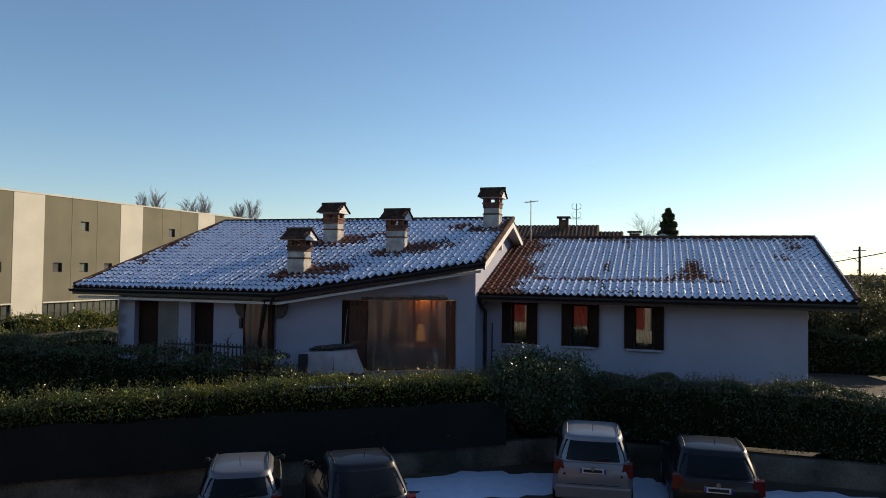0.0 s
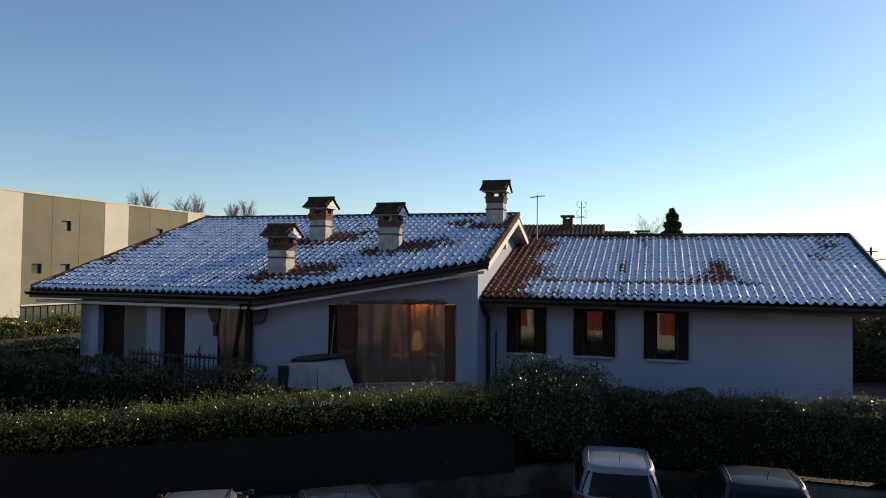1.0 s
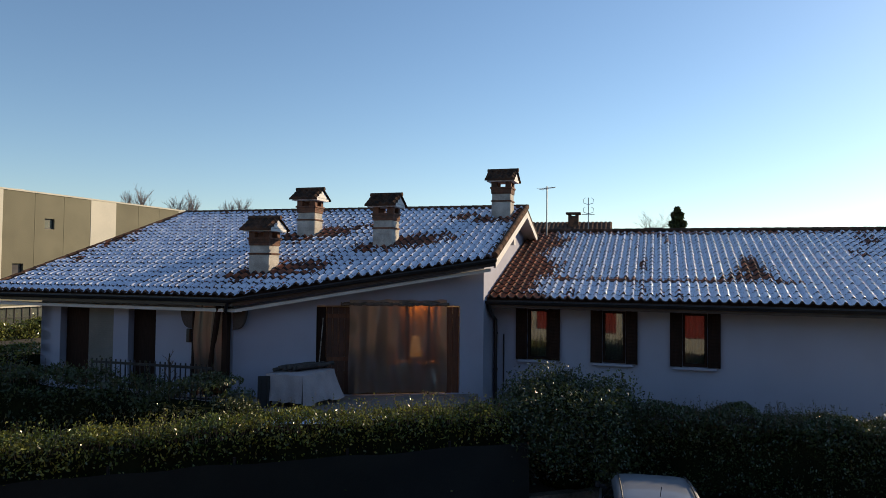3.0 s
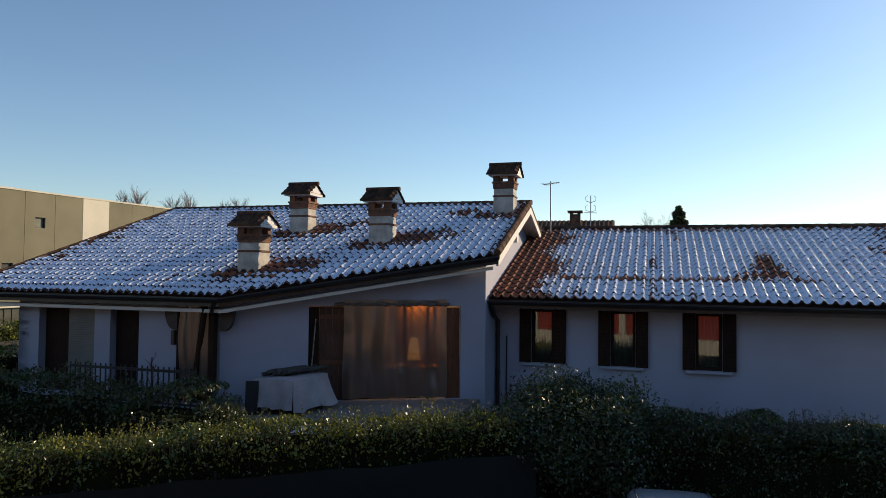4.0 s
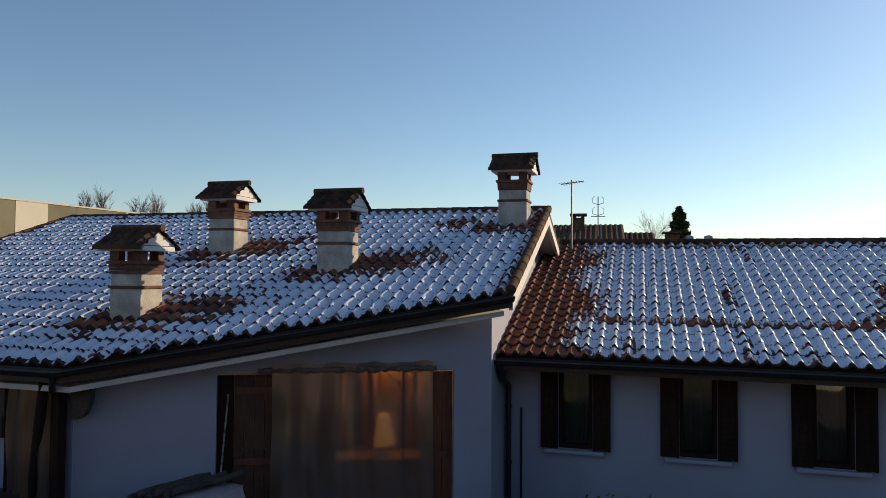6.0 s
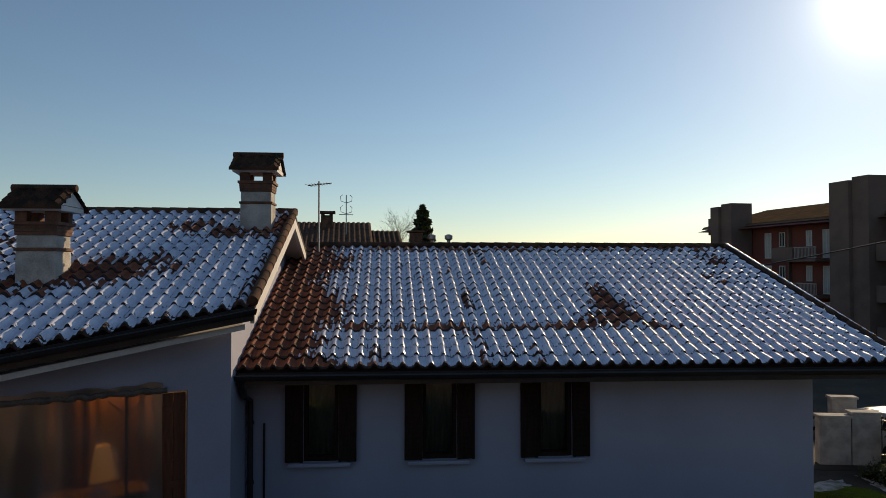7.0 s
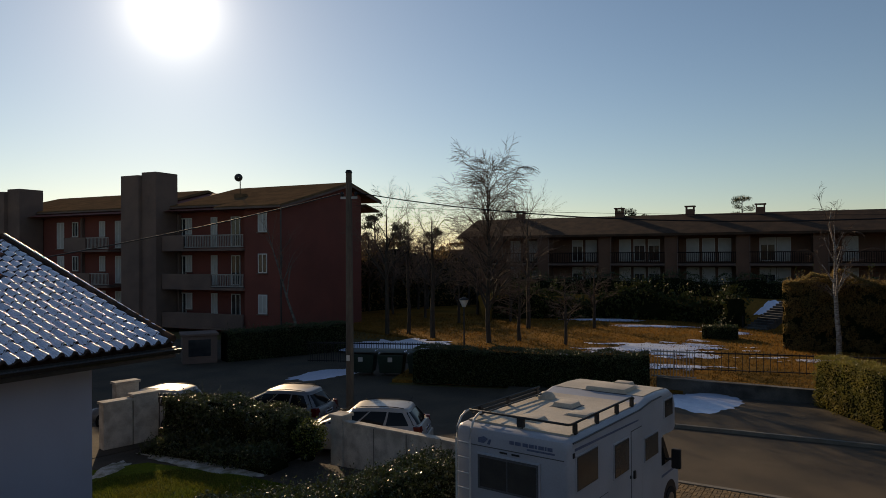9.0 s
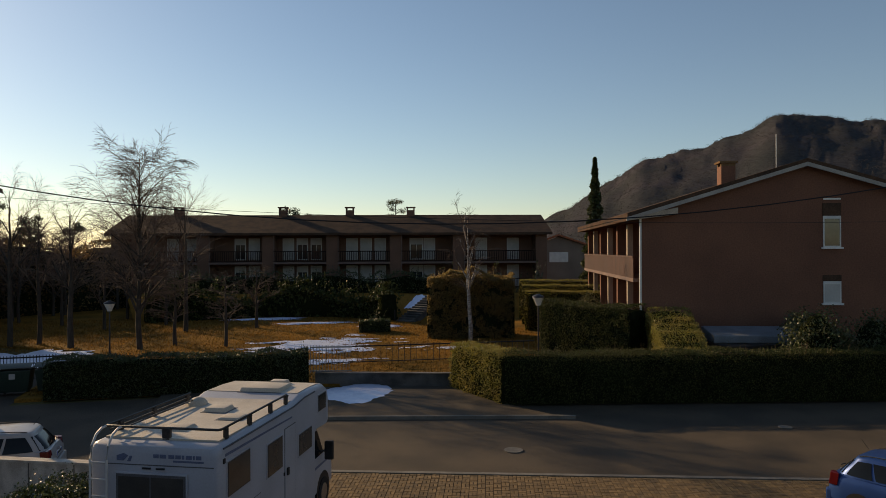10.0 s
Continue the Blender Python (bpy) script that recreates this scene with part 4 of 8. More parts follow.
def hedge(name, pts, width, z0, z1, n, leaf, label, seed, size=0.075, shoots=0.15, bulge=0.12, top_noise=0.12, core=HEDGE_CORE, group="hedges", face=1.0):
    """A clipped hedge along pts: a core coloured near black for its inner shade, a coat of single leaves, and shoots
    that stand out over the top.
    """
    rng = np.random.default_rng(seed)
    P = np.array(pts, float)
    seg = np.diff(P, axis=0)
    ln = np.hypot(seg[:, 0], seg[:, 1])
    total = ln.sum()
    base = Vector((*P.mean(axis=0), z0))
    ob = thing(name, base, 0, label, "hedge", group)
    zs = z1 if callable(z1) else (lambda q: z1)

    def along(q):
        s = q * total
        k = np.clip(np.searchsorted(np.cumsum(ln), s), 0, len(ln) - 1)
        t = (s - (np.cumsum(ln)[k] - ln[k])) / ln[k]
        d = seg[k] / ln[k][:, None]
        return P[k] + seg[k] * t[:, None], np.stack([-d[:, 1], d[:, 0]], axis=1)

    # inside
    qs = np.linspace(0, 1, max(6, int(total * 2)))
    c, nrm = along(qs)
    rings = []
    for q, p, w in zip(qs, c, nrm):
        h = zs(q)
        k = 0.5 * width - 0.10 + 0.06 * noise.noise((p[0] * 1.3, p[1] * 1.3, seed))
        t = h - 0.12 - top_noise * 0.5 + top_noise * 0.3 * noise.noise((p[0] * 0.9, p[1] * 0.9, seed + 2.0))
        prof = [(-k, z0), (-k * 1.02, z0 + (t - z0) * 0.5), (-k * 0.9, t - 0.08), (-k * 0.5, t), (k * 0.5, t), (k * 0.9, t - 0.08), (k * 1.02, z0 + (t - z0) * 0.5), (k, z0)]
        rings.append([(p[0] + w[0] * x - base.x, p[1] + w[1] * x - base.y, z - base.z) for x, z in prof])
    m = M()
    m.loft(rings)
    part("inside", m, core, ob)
    # leaves
    q = rng.random(n)
    c, nrm = along(q)
    h = np.array([zs(v) for v in q])
    per = 2 * (h - z0) + width
    s = rng.random(n) * per
    sidel, top = s < (h - z0), (s >= (h - z0)) & (s < (h - z0) + width)
    x = np.where(sidel, -width / 2, np.where(top, s - (h - z0) - width / 2, width / 2))
    z = np.where(sidel, z0 + s, np.where(top, h, z0 + per - s))
    lump = np.array([noise.noise((a * 1.1, b * 1.1, w * 1.5 + seed)) for a, b, w in zip(c[:, 0], c[:, 1], z)])
    lump2 = np.array([noise.noise((a * 3.7, b * 3.7, w * 3.5 + seed)) for a, b, w in zip(c[:, 0], c[:, 1], z)])
    out = bulge * lump + bulge * 0.6 * lump2 + rng.normal(0, 0.05, n) - 0.03
    x = x + np.where(top, rng.normal(0, 0.03, n), np.sign(x) * out)
    z = z + np.where(top, out * 0.6 + top_noise * lump, 0)
    rim = (np.abs(np.abs(x) - width / 2) < 0.15) & (z > h - 0.2)
    z = np.where(rim, z - 0.06 * rng.random(n), z)
    z = np.maximum(z, z0 + 0.02)
    kept = (z > h - 0.4) | (rng.random(n) < face)
    c, nrm, x, z, n = c[kept], nrm[kept], x[kept], z[kept], int(kept.sum())
    centres = np.stack([c[:, 0] + nrm[:, 0] * x - base.x, c[:, 1] + nrm[:, 1] * x - base.y, z - base.z], axis=1)
    sizes = size * rng.uniform(0.6, 1.35, n)
    # shoots: thin stems with leaves in pairs up their length
    ns, per_stem = int(total * 110 * shoots * (0.085 / size)), 9
    q = rng.random(ns)
    c, nrm = along(q)
    xs = rng.uniform(-0.5, 0.5, ns) * width * 0.9
    hs = np.array([zs(v) for v in q]) + top_noise * np.array([noise.noise((a * 1.1, b * 1.1, seed)) for a, b in c]) - 0.08
    tall = np.minimum(rng.exponential(0.16, ns) + 0.08, 0.5) * size / 0.085
    foot = np.stack([c[:, 0] + nrm[:, 0] * xs - base.x, c[:, 1] + nrm[:, 1] * xs - base.y, hs - base.z], axis=1)
    lean = rng.normal(0, 0.25, (ns, 3))
    lean[:, 2] = 1.0
    t = np.tile(np.linspace(0.15, 1.0, per_stem), ns)
    tip = np.repeat(foot, per_stem, axis=0) + np.repeat(lean * tall[:, None], per_stem, axis=0) * t[:, None]
    centres = np.concatenate([centres, tip + rng.normal(0, 0.022, tip.shape)])
    sizes = np.concatenate([sizes, size * rng.uniform(0.5, 0.95, len(tip))])
    stems = np.stack([foot - [0.004, 0, 0.1], foot + [0.004, 0, -0.1], foot + lean * tall[:, None] + [0.002, 0, 0], foot + lean * tall[:, None] - [0.002, 0, 0]], axis=1)
    tagged(quads_mesh("new_growth", stems, TWIG, ob), kind="stuff")
    lv = quads_mesh("leaves", leaf_quads(centres, sizes, rng, 0.7), leaf, ob)
    tagged(lv, kind="stuff")
    return ob


hedge("hedge", [(-23, 9.9), (-8.5, 14.95), (1.2, 18.3)], 1.0, 0.6, lambda q: 2.17 + 0.1 * math.sin(q * 9), 90000, LEAF, "dense evergreen hedge with yellow-green shoots over a concrete wall", 11, 0.064, 0.9, bulge=0.16, face=0.3)
hedge("hedge", [(3.1, 18.95), (9.4, 17.0)], 1.1, 0.75, lambda q: 2.12 + 0.05 * q, 60000, LEAF_GLOSS, "dark ragged evergreen hedge over a concrete wall", 12, 0.058, 1.1, bulge=0.26, top_noise=0.2, face=0.4)
hedge("hedge", [(9.4, 17.0), (15.2, 15.25)], 0.95, 0.55, lambda q: max(1.75 - 0.25 * q, 2.2 - 1.0 * q), 26000, LEAF_GLOSS, "dark evergreen hedge with glossy leaves", 13, 0.066, 0.4, bulge=0.18, face=0.5)
hedge("hedge", [(17.0, 19.6), (18.15, 24.1)], 1.0, 0.55, lambda q: 1.75 + 0.12 * q, 22000, LEAF_GLOSS, "dark clipped hedge beside the garden gate", 14, 0.07, 0.2, bulge=0.18)
hedge("hedge", [(-25.0, 29.6), (-12.6, 26.6)], 1.5, 0.55, lambda q: 2.15 + 0.12 * math.sin(q * 15), 22000, LEAF, "sunlit yellow-green hedge beside the house", 18, 0.1, 0.35, bulge=0.2)
hedge("shrub_row", [(-21.5, 23.4), (-13.0, 20.9), (-4.3, 18.55)], 1.5, 0.55, lambda q: 3.0 - 0.62 * q, 33000, LEAF_DARK, "dark shrubs before the porch railing", 15, 0.09, 0.2, bulge=0.3, top_noise=0.3)


# dark shading net on posts, over the wall
NET = mat("dark_shade_net", (0.007, 0.009, 0.008), (0.011, 0.013, 0.011), 0.9, scale=1, fine=60, bump=0.3, contrast=0.3)
np0, np1 = Vector((-23.44, 9.1, 0)), Vector((1.66, 17.80, 0))
net = thing("net_fence", np0, math.degrees(math.atan2(np1.y - np0.y, np1.x - np0.x)), "dark green shading net stretched on posts along the wall", "fence")
NL = (np1 - np0).length
m = M()
m.sheet(lambda u, v: (u * NL, -0.03 + 0.025 * noise.noise((u * 30, v * 2, 3)), 0.57 + v * (1.12 + 0.06 * noise.noise((u * 25, 1, 8)))), 120, 6)
part("net", m, NET, net, smooth=True)
for k in range(14):
    part("post", M().tube([(0.3 + k * NL / 14, 0.03, 0.6), (0.3 + k * NL / 14, 0.03, 1.8)], 0.025, 6), BLACKMETAL, net)


def bush(name, at, r, h, n, leaf, label, seed, size=0.08, group=""):
    """A round evergreen bush: stems, a core coloured near black for its inner shade, and a crown of clumped leaves with
    gaps.
    """
    rng = np.random.default_rng(seed)
    ob = thing(name, at, 0, label, "bush", group)
    k = 140
    cl = rng.normal(size=(k, 3))
    cl /= np.linalg.norm(cl, axis=1)[:, None]
    cl *= rng.uniform(0.5, 0.85, (k, 1))
    cl = cl * [r, r, h * 0.5] + [0, 0, h * 0.52]
    cl[:, 2] = np.maximum(cl[:, 2], 0.15)
    pick = rng.integers(0, k, n)
    d = rng.normal(size=(n, 3))
    d /= np.linalg.norm(d, axis=1)[:, None]
    centres = cl[pick] + d * (0.26 * r * rng.uniform(0.4, 1.1, (n, 1)))
    centres[:, 2] = np.maximum(centres[:, 2], 0.03)
    tagged(quads_mesh("leaves", leaf_quads(centres, size * rng.uniform(0.6, 1.3, n), rng, 0.5), leaf, ob), kind="stuff")
    m = M()
    for p in cl[::2]:
        m.tube([(0, 0, 0), (p[0] * 0.4, p[1] * 0.4, p[2] * 0.6), tuple(p)], [0.035, 0.02, 0.008], 5)
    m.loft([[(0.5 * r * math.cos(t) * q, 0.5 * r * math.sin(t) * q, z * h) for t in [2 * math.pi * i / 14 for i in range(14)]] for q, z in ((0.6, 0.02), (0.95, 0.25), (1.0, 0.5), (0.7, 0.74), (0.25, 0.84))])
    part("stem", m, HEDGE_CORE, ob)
    return ob


bush("bush", (-4.35, 18.75, YARD_Z), 0.95, 1.85, 9000, LEAF_DARK, "dark evergreen shrub at the end of the porch shrubs", 22, 0.085)
bush("bush", (2.6, 18.95, YARD_Z), 1.85, 2.32, 52000, LEAF_GLOSS, "large round dark evergreen bush at the wall's corner", 21, 0.07)

# ---- factory ----
F0 = Vector((-28.57, 49.36, 0))
factory = thing("factory", F0, math.degrees(math.atan2(0.9458, 0.3248)), "long concrete factory hall with grey and cream panels", "factory")
GRAVEL = mat("exposed_gravel_panel", (0.19, 0.18, 0.125), (0.16, 0.152, 0.106), 0.95, scale=0.5, fine=18, bump=0.4, contrast=0.2, rand=0.06)
CREAM = mat("cream_panel", (0.58, 0.55, 0.46), (0.52, 0.50, 0.42), 0.85, scale=0.5, fine=20, bump=0.1, contrast=0.06)
GREENGLASS = mat("dull_green_glazing", (0.05, 0.065, 0.05), (0.08, 0.09, 0.07), 0.35, scale=1.5, fine=8, bump=0.02, contrast=0.4, rand=0.4)
HALLPANE = mat("dark_hall_pane", (0.035, 0.03, 0.035), (0.06, 0.055, 0.06), 0.3, scale=2, bump=0, contrast=0.3)
PERIOD, CR = 9.55, 2.45
m = M()
m.box(-40, 0.35, 0, 75, 40, 9.75)
part("hall", m, CONCRETE, factory)
for k in range(-4, 8):
    s0 = k * PERIOD
    part("cream_panel", M().box(s0 - CR, -0.02, 0, s0, 0.345, 9.95), CREAM, factory, bevel=0.02)
    for j in range(3):
        p0, p1 = s0 + j * 2.367 + 0.012, s0 + (j + 1) * 2.367 - 0.012
        w0 = p0 + 0.78
        m = M()
        holes = [(4.42, 5.12)] + ([(7.55, 8.27)] if j == 1 else [])
        z = 2.3
        for h0, h1 in holes:
            m.box(p0, 0, z, p1, 0.34, h0).box(p0, 0, h0, w0, 0.34, h1).box(w0 + 0.8, 0, h0, p1, 0.34, h1)
            z = h1
        m.box(p0, 0, z, p1, 0.34, 9.95)
        part("gravel_panel", weld(m), GRAVEL, factory)
        for h0, h1 in holes:
            wd = part("window", M().box(w0, 0.14, h0, w0 + 0.06, 0.2, h1).box(w0 + 0.74, 0.14, h0, w0 + 0.8, 0.2, h1).box(w0 + 0.06, 0.14, h0, w0 + 0.74, 0.2, h0 + 0.06).box(w0 + 0.06, 0.14, h1 - 0.06, w0 + 0.74, 0.2, h1), GUTTER, factory)
            part("pane", M().box(w0 + 0.06, 0.165, h0 + 0.06, w0 + 0.74, 0.175, h1 - 0.06), GREENGLASS if (k + j) % 2 else HALLPANE, wd)
        # glazed base
        wd = part("ribbon_window", M().box(p0, 0.05, 0, p1, 0.34, 0.35), CONCRETE, factory)
        m = M()
        for q in range(5):
            x = p0 + (p1 - p0 - 0.05) * q / 4
            m.box(x, 0.1, 0.35, x + 0.05, 0.18, 2.2)
        for z in (0.9, 1.5):
            m.box(p0, 0.11, z, p1, 0.17, z + 0.04)
        part("frame", m, GUTTER, wd)
        part("glazing", M().box(p0, 0.14, 0.35, p1, 0.15, 2.2), GREENGLASS, wd)
    part("ledge", M().box(s0 + 0.004, -0.06, 2.2, s0 + PERIOD - CR - 0.004, 0.3, 2.3), CREAM, factory)
m = M()
m.box(-40, -0.05, 9.95, 75, 0.4, 10.06)
part("parapet_cap", m, CREAM, factory, "pale metal parapet cap")
for s in (2.9, 21.0, -16):
    m = M()
    m.sheet(lambda u, v: (s + 1.1 * math.cos(math.pi * u), 2 + 8 * v, 9.75 + 0.6 * math.sin(math.pi * u)), 10, 1)
    m.add([(s + 1.1 * math.cos(math.pi * i / 10), 2, 9.75 + 0.6 * math.sin(math.pi * i / 10)) for i in range(11)], [tuple(range(11))])
    part("roof_light", m, WHITE, factory, "white barrel roof light", smooth=True)
hedge("hedge", [(-27.0, 43.0), (-22.0, 56.0)], 1.4, 0.55, lambda q: 1.5 + 0.2 * math.sin(q * 20), 9000, LEAF, "sunlit low hedge before the factory", 16, 0.14, 0.2, bulge=0.2)

# ---- red apartment block beside the street ----
REDPLASTER = mat("red_facade", (0.20, 0.058, 0.042), (0.16, 0.048, 0.036), 0.9, scale=0.35, fine=25, bump=0.15, contrast=0.15)
GREYCON = mat("grey_exposed_concrete", (0.19, 0.125, 0.10), (0.14, 0.095, 0.08), 0.9, scale=0.6, fine=15, bump=0.2, contrast=0.15)
ROWROOF = mat("dark_brown_roof", (0.085, 0.05, 0.033), (0.055, 0.036, 0.026), 0.95, scale=1, fine=12, bump=0.5, contrast=0.25, spec=0.08)
BROWNROOF = mat("brown_roof", (0.17, 0.105, 0.058), (0.125, 0.08, 0.046), 1.0, scale=1, fine=12, bump=0.5, contrast=0.25, spec=0.0)
PALESHUTTER = mat("pale_roller_shutter", (0.48, 0.46, 0.43), (0.42, 0.405, 0.375), 0.7, fine=20, bump=0.1, contrast=0.06)
AC = Vector((45.0, 34.5, 0))
AT = math.degrees(math.atan2(0.983, 0.184))
apt = thing("apartment_block", AC, AT, "four-storey red apartment block with concrete stair towers and balconies", "apartment block")
# plan: x along the street front away from the near corner, y back from the street (to the right hand)
m = M()
m.box(0, 0, 0, 3.2, -11.0, 9.3)
m.box(3.2, -1.6, 0, 34, -11.0, 9.3)
m.prism([(0, 0, 9.3), (0, -8.4, 11.45), (0, -11.0, 10.8), (0, -11, 9.3)], (34, 0, 0))
part("wall", m, REDPLASTER, apt)


def slab_roof(x0, x1, y0):
    z = 9.22 + (0.7 - y0) * 0.24
    m = M()
    m.prism([(x0, y0, z), (x0, -8.4, 11.55), (x0, -13.4, 10.4), (x0, -13.4, 10.62), (x0, -8.4, 11.78), (x0, y0, z + 0.22)], (x1 - x0, 0, 0))
    return m


part("roof", slab_roof(-0.6, 5.4, 0.7), BROWNROOF, apt, "low brown tiled roof")
part("roof", slab_roof(5.404, 11.2, -0.7), BROWNROOF, apt)
part("roof", slab_roof(14.5, 34.4, -0.9), BROWNROOF, apt)
part("lower_roof", M().prism([(-0.5, -11.0, 10.0), (-0.5, -13.3, 9.55), (-0.5, -13.3, 9.7), (-0.5, -11.0, 10.15)], (6, 0, 0)), BROWNROOF, apt, "small lower roof at the back")
for x0, x1, y0, z in ((-0.6, 5.4, 0.72, 9.2), (5.404, 11.2, -0.68, 9.54), (14.5, 34.4, -0.88, 9.58)):
    part("gutter", M().box(x0, y0, z, x1, y0 + 0.1, z + 0.13), GREYCON, apt, "pale eaves gutter", bevel=0.03)
m = M()
for y0, z0, y1, z1 in ((0.72, 9.12, -8.4, 11.42), (-13.4, 10.28, -8.4, 11.42)):
    m.prism([(-0.66, y0, z0), (-0.66, y1, z1), (-0.66, y1, z1 + 0.16), (-0.66, y0, z0 + 0.16)], (0.06, 0, 0))
part("rake_board", m, GREYCON, apt, "pale rake board of the gable")
for x, w1, w2, h in ((11.2, 1.5, 1.9, 12.35), (27.2, 1.6, 1.3, 11.75)):
    part("stair_tower", M().box(x, 0.7, 0, x + w1, -1.5, h).box(x + w1 + 0.004, 1.0, 0, x + w1 + w2, -1.4, h - 0.22), GREYCON, apt, "tall concrete stair tower", bevel=0.03)
part("lift_house", M().box(31.2, -1.0, 9.0, 33.6, -3.5, 10.7), GREYCON, apt, "low concrete block on the roof", bevel=0.02)


def apt_window(x, y, z, w=0.95, h=1.5, pale=False):
    wd = part("window", M().box(x, y, z, x + 0.07, y + 0.05, z + h).box(x + w - 0.07, y, z, x + w, y + 0.05, z + h).box(x + 0.07, y, z, x + w - 0.07, y + 0.05, z + 0.07).box(x + 0.07, y, z + h - 0.07, x + w - 0.07, y + 0.05, z + h).box(x + w / 2 - 0.04, y, z + 0.07, x + w / 2 + 0.04, y + 0.05, z + h - 0.07), WHITE, apt)
    part("pane", M().box(x + 0.07, y, z + 0.07, x + w - 0.07, y + 0.02, z + h - 0.07), PALESHUTTER if pale else DARKPANE, wd)
    part("sill", M().box(x - 0.08, y, z - 0.08, x + w + 0.08, y + 0.14, z - 0.004), GREYCON, wd)


PALERAIL = mat("pale_rail_paint", (0.34, 0.31, 0.28), None, 0.6, bump=0.03)
DARKPANE = mat("dark_window_pane", (0.02, 0.024, 0.028), (0.05, 0.05, 0.05), 0.08, scale=0.5, fine=2, bump=0, contrast=0.3, spec=0.6)
for k in range(3):
    z = 1.63 + 2.95 * k
    apt_window(1.14, 0.005, z, 0.8, 1.4, pale=k != 1)
    for x, w, pale, tall in ((3.5, 0.8, False, 0), (4.95, 0.9, False, 1), (7.2, 0.65, True, 1), (9.8, 0.6, True, 0), (10.4, 0.75, False, 1), (15.6, 0.8, False, 0), (17.4, 0.9, True, 1), (19.5, 0.7, True, 0), (22.8, 0.75, False, 0), (24.6, 0.9, True, 1)):
        apt_window(x, -1.6, z - 1.0 * tall, w, 1.3 + 1.0 * tall, pale)
    zb = 0.35 + 2.93 * k
    for x0, x1, rail in ((3.2, 11.1, (0.0, 3.0, 5.7)[k]), (17.0, 22.2, (0.0, 2.2, 2.6)[k])):
        b = part("balcony", M().box(x0, -1.59, zb, x1, 0.25, zb + 0.18), GREYCON, apt, "concrete balcony with a parapet and railing", bevel=0.015)
        part("parapet", M().box(x0 + rail, 0.1, zb + 0.184, x1, 0.25, zb + 1.2), GREYCON, b, bevel=0.015)
        if rail:
            m = M()
            m.box(x0, 0.12, zb + 1.12, x0 + rail, 0.2, zb + 1.2).box(x0, 0.12, zb + 0.26, x0 + rail, 0.2, zb + 0.32)
            for i in range(int(rail / 0.16)):
                m.box(x0 + i * 0.16, 0.14, zb + 0.32, x0 + i * 0.16 + 0.05, 0.18, zb + 1.12)
            tagged(part("railing", m, PALERAIL, b, "pale metal railing"), kind="stuff")
        for x in (x0 + 0.02, x1 - 0.2):
            part("pier", M().box(x, -1.59, zb + 0.184, x + 0.16, -1.3, zb + 2.92), GREYCON, b)
m = M()
m.tube([(-0.06, 0.0, 0), (-0.06, 0.0, 9.2)], 0.06, 8)
part("downpipe", m, GUTTER, apt)
m = M()
m.box(6.2, -3.2, 10.0, 7.0, -3.9, 10.75)
m.tube([(6.6, -3.5, 10.6), (6.6, -3.5, 11.9)], 0.04, 6)
dish = part("roof_vent", m, BROWNROOF, apt)
m = M(pose(6.6, -3.3, 12.0, 75, 0, 40))
m.loft([[(0.38 * math.sin(t) * math.cos(k), 0.38 * math.sin(t) * math.sin(k), 0.38 * (1 - math.cos(t))) for k in [2 * math.pi * i / 16 for i in range(16)]] for t in (0.05, 0.4, 0.8, 1.0)], cap=False)
part("satellite_dish", m, GUTTER, dish, "dark satellite dish")
gb = thing("utility_kiosk", (34.1, 32.7, 0), 128, "low concrete kiosk with a dark hatch beside the hedge", "kiosk")
part("body", M().box(0, -1.6, 0, 1.8, 0.0, 1.5), GREYCON, gb, bevel=0.02)
part("slab", M().box(-0.08, -1.68, 1.504, 1.88, 0.1, 1.62), GREYCON, gb, bevel=0.02)
part("hatch", M().box(0.35, 0.004, 0.4, 1.5, 0.03, 1.3), DARKPANE, gb, "dark hatch", bevel=0.006)
hedge("hedge", [(34.6, 32.6), (40.4, 27.6)], 1.3, 0.0, lambda q: 1.75, 16000, LEAF_DARK, "dark clipped hedge before the red block", 31, 0.09, 0.1)

# ---- long row of two-storey brick houses beyond the park ----
BROWNBRICK = mat("brown_brick_wall", (0.165, 0.085, 0.055), (0.13, 0.07, 0.046), 0.9, scale=0.5, fine=14, bump=0.25, contrast=0.2)
RD = Vector((77.2 - 69.7, 24.2 + 16.5, 0)).normalized()
row = thing("row_of_houses", (69.7, -16.5, 0), math.degrees(math.atan2(RD.y, RD.x)), "long row of two-storey brown brick houses with balconies", "houses")
ROWL = 45.5
m = M()
m.box(0, -2.2, 0, ROWL, -11, 7.7)
part("wall", m, BROWNBRICK, row)
PIERS = [0.5, 9.4, 16.1, 22.8, 29.5, 36.2, 42.9]
for x in PIERS + [ROWL - 0.5]:
    part("pier", M().box(x - 0.6, -2.196, 0, x + 0.6, 0, 7.6), BROWNBRICK, row)
m = M()
m.prism([(-0.6, 0.6, 7.55), (-0.6, -5.8, 9.75), (-0.6, -12, 7.55), (-0.6, -12, 7.75), (-0.6, -5.8, 9.98), (-0.6, 0.6, 7.8)], (ROWL + 1.2, 0, 0))
part("roof", m, ROWROOF, row, "long brown tiled roof")
for x in (14.0, 20.9, 28.4, 40):
    c = part("chimney", M().box(x, -5.2, 9.2, x + 0.9, -6.0, 10.5), BROWNBRICK, row)
    part("cap", M().box(x - 0.1, -5.1, 10.75, x + 1.0, -6.1, 10.87).box(x, -5.2, 10.5, x + 0.15, -6.0, 10.75).box(x + 0.75, -5.2, 10.5, x + 0.9, -6.0, 10.75), BROWNBRICK, c)
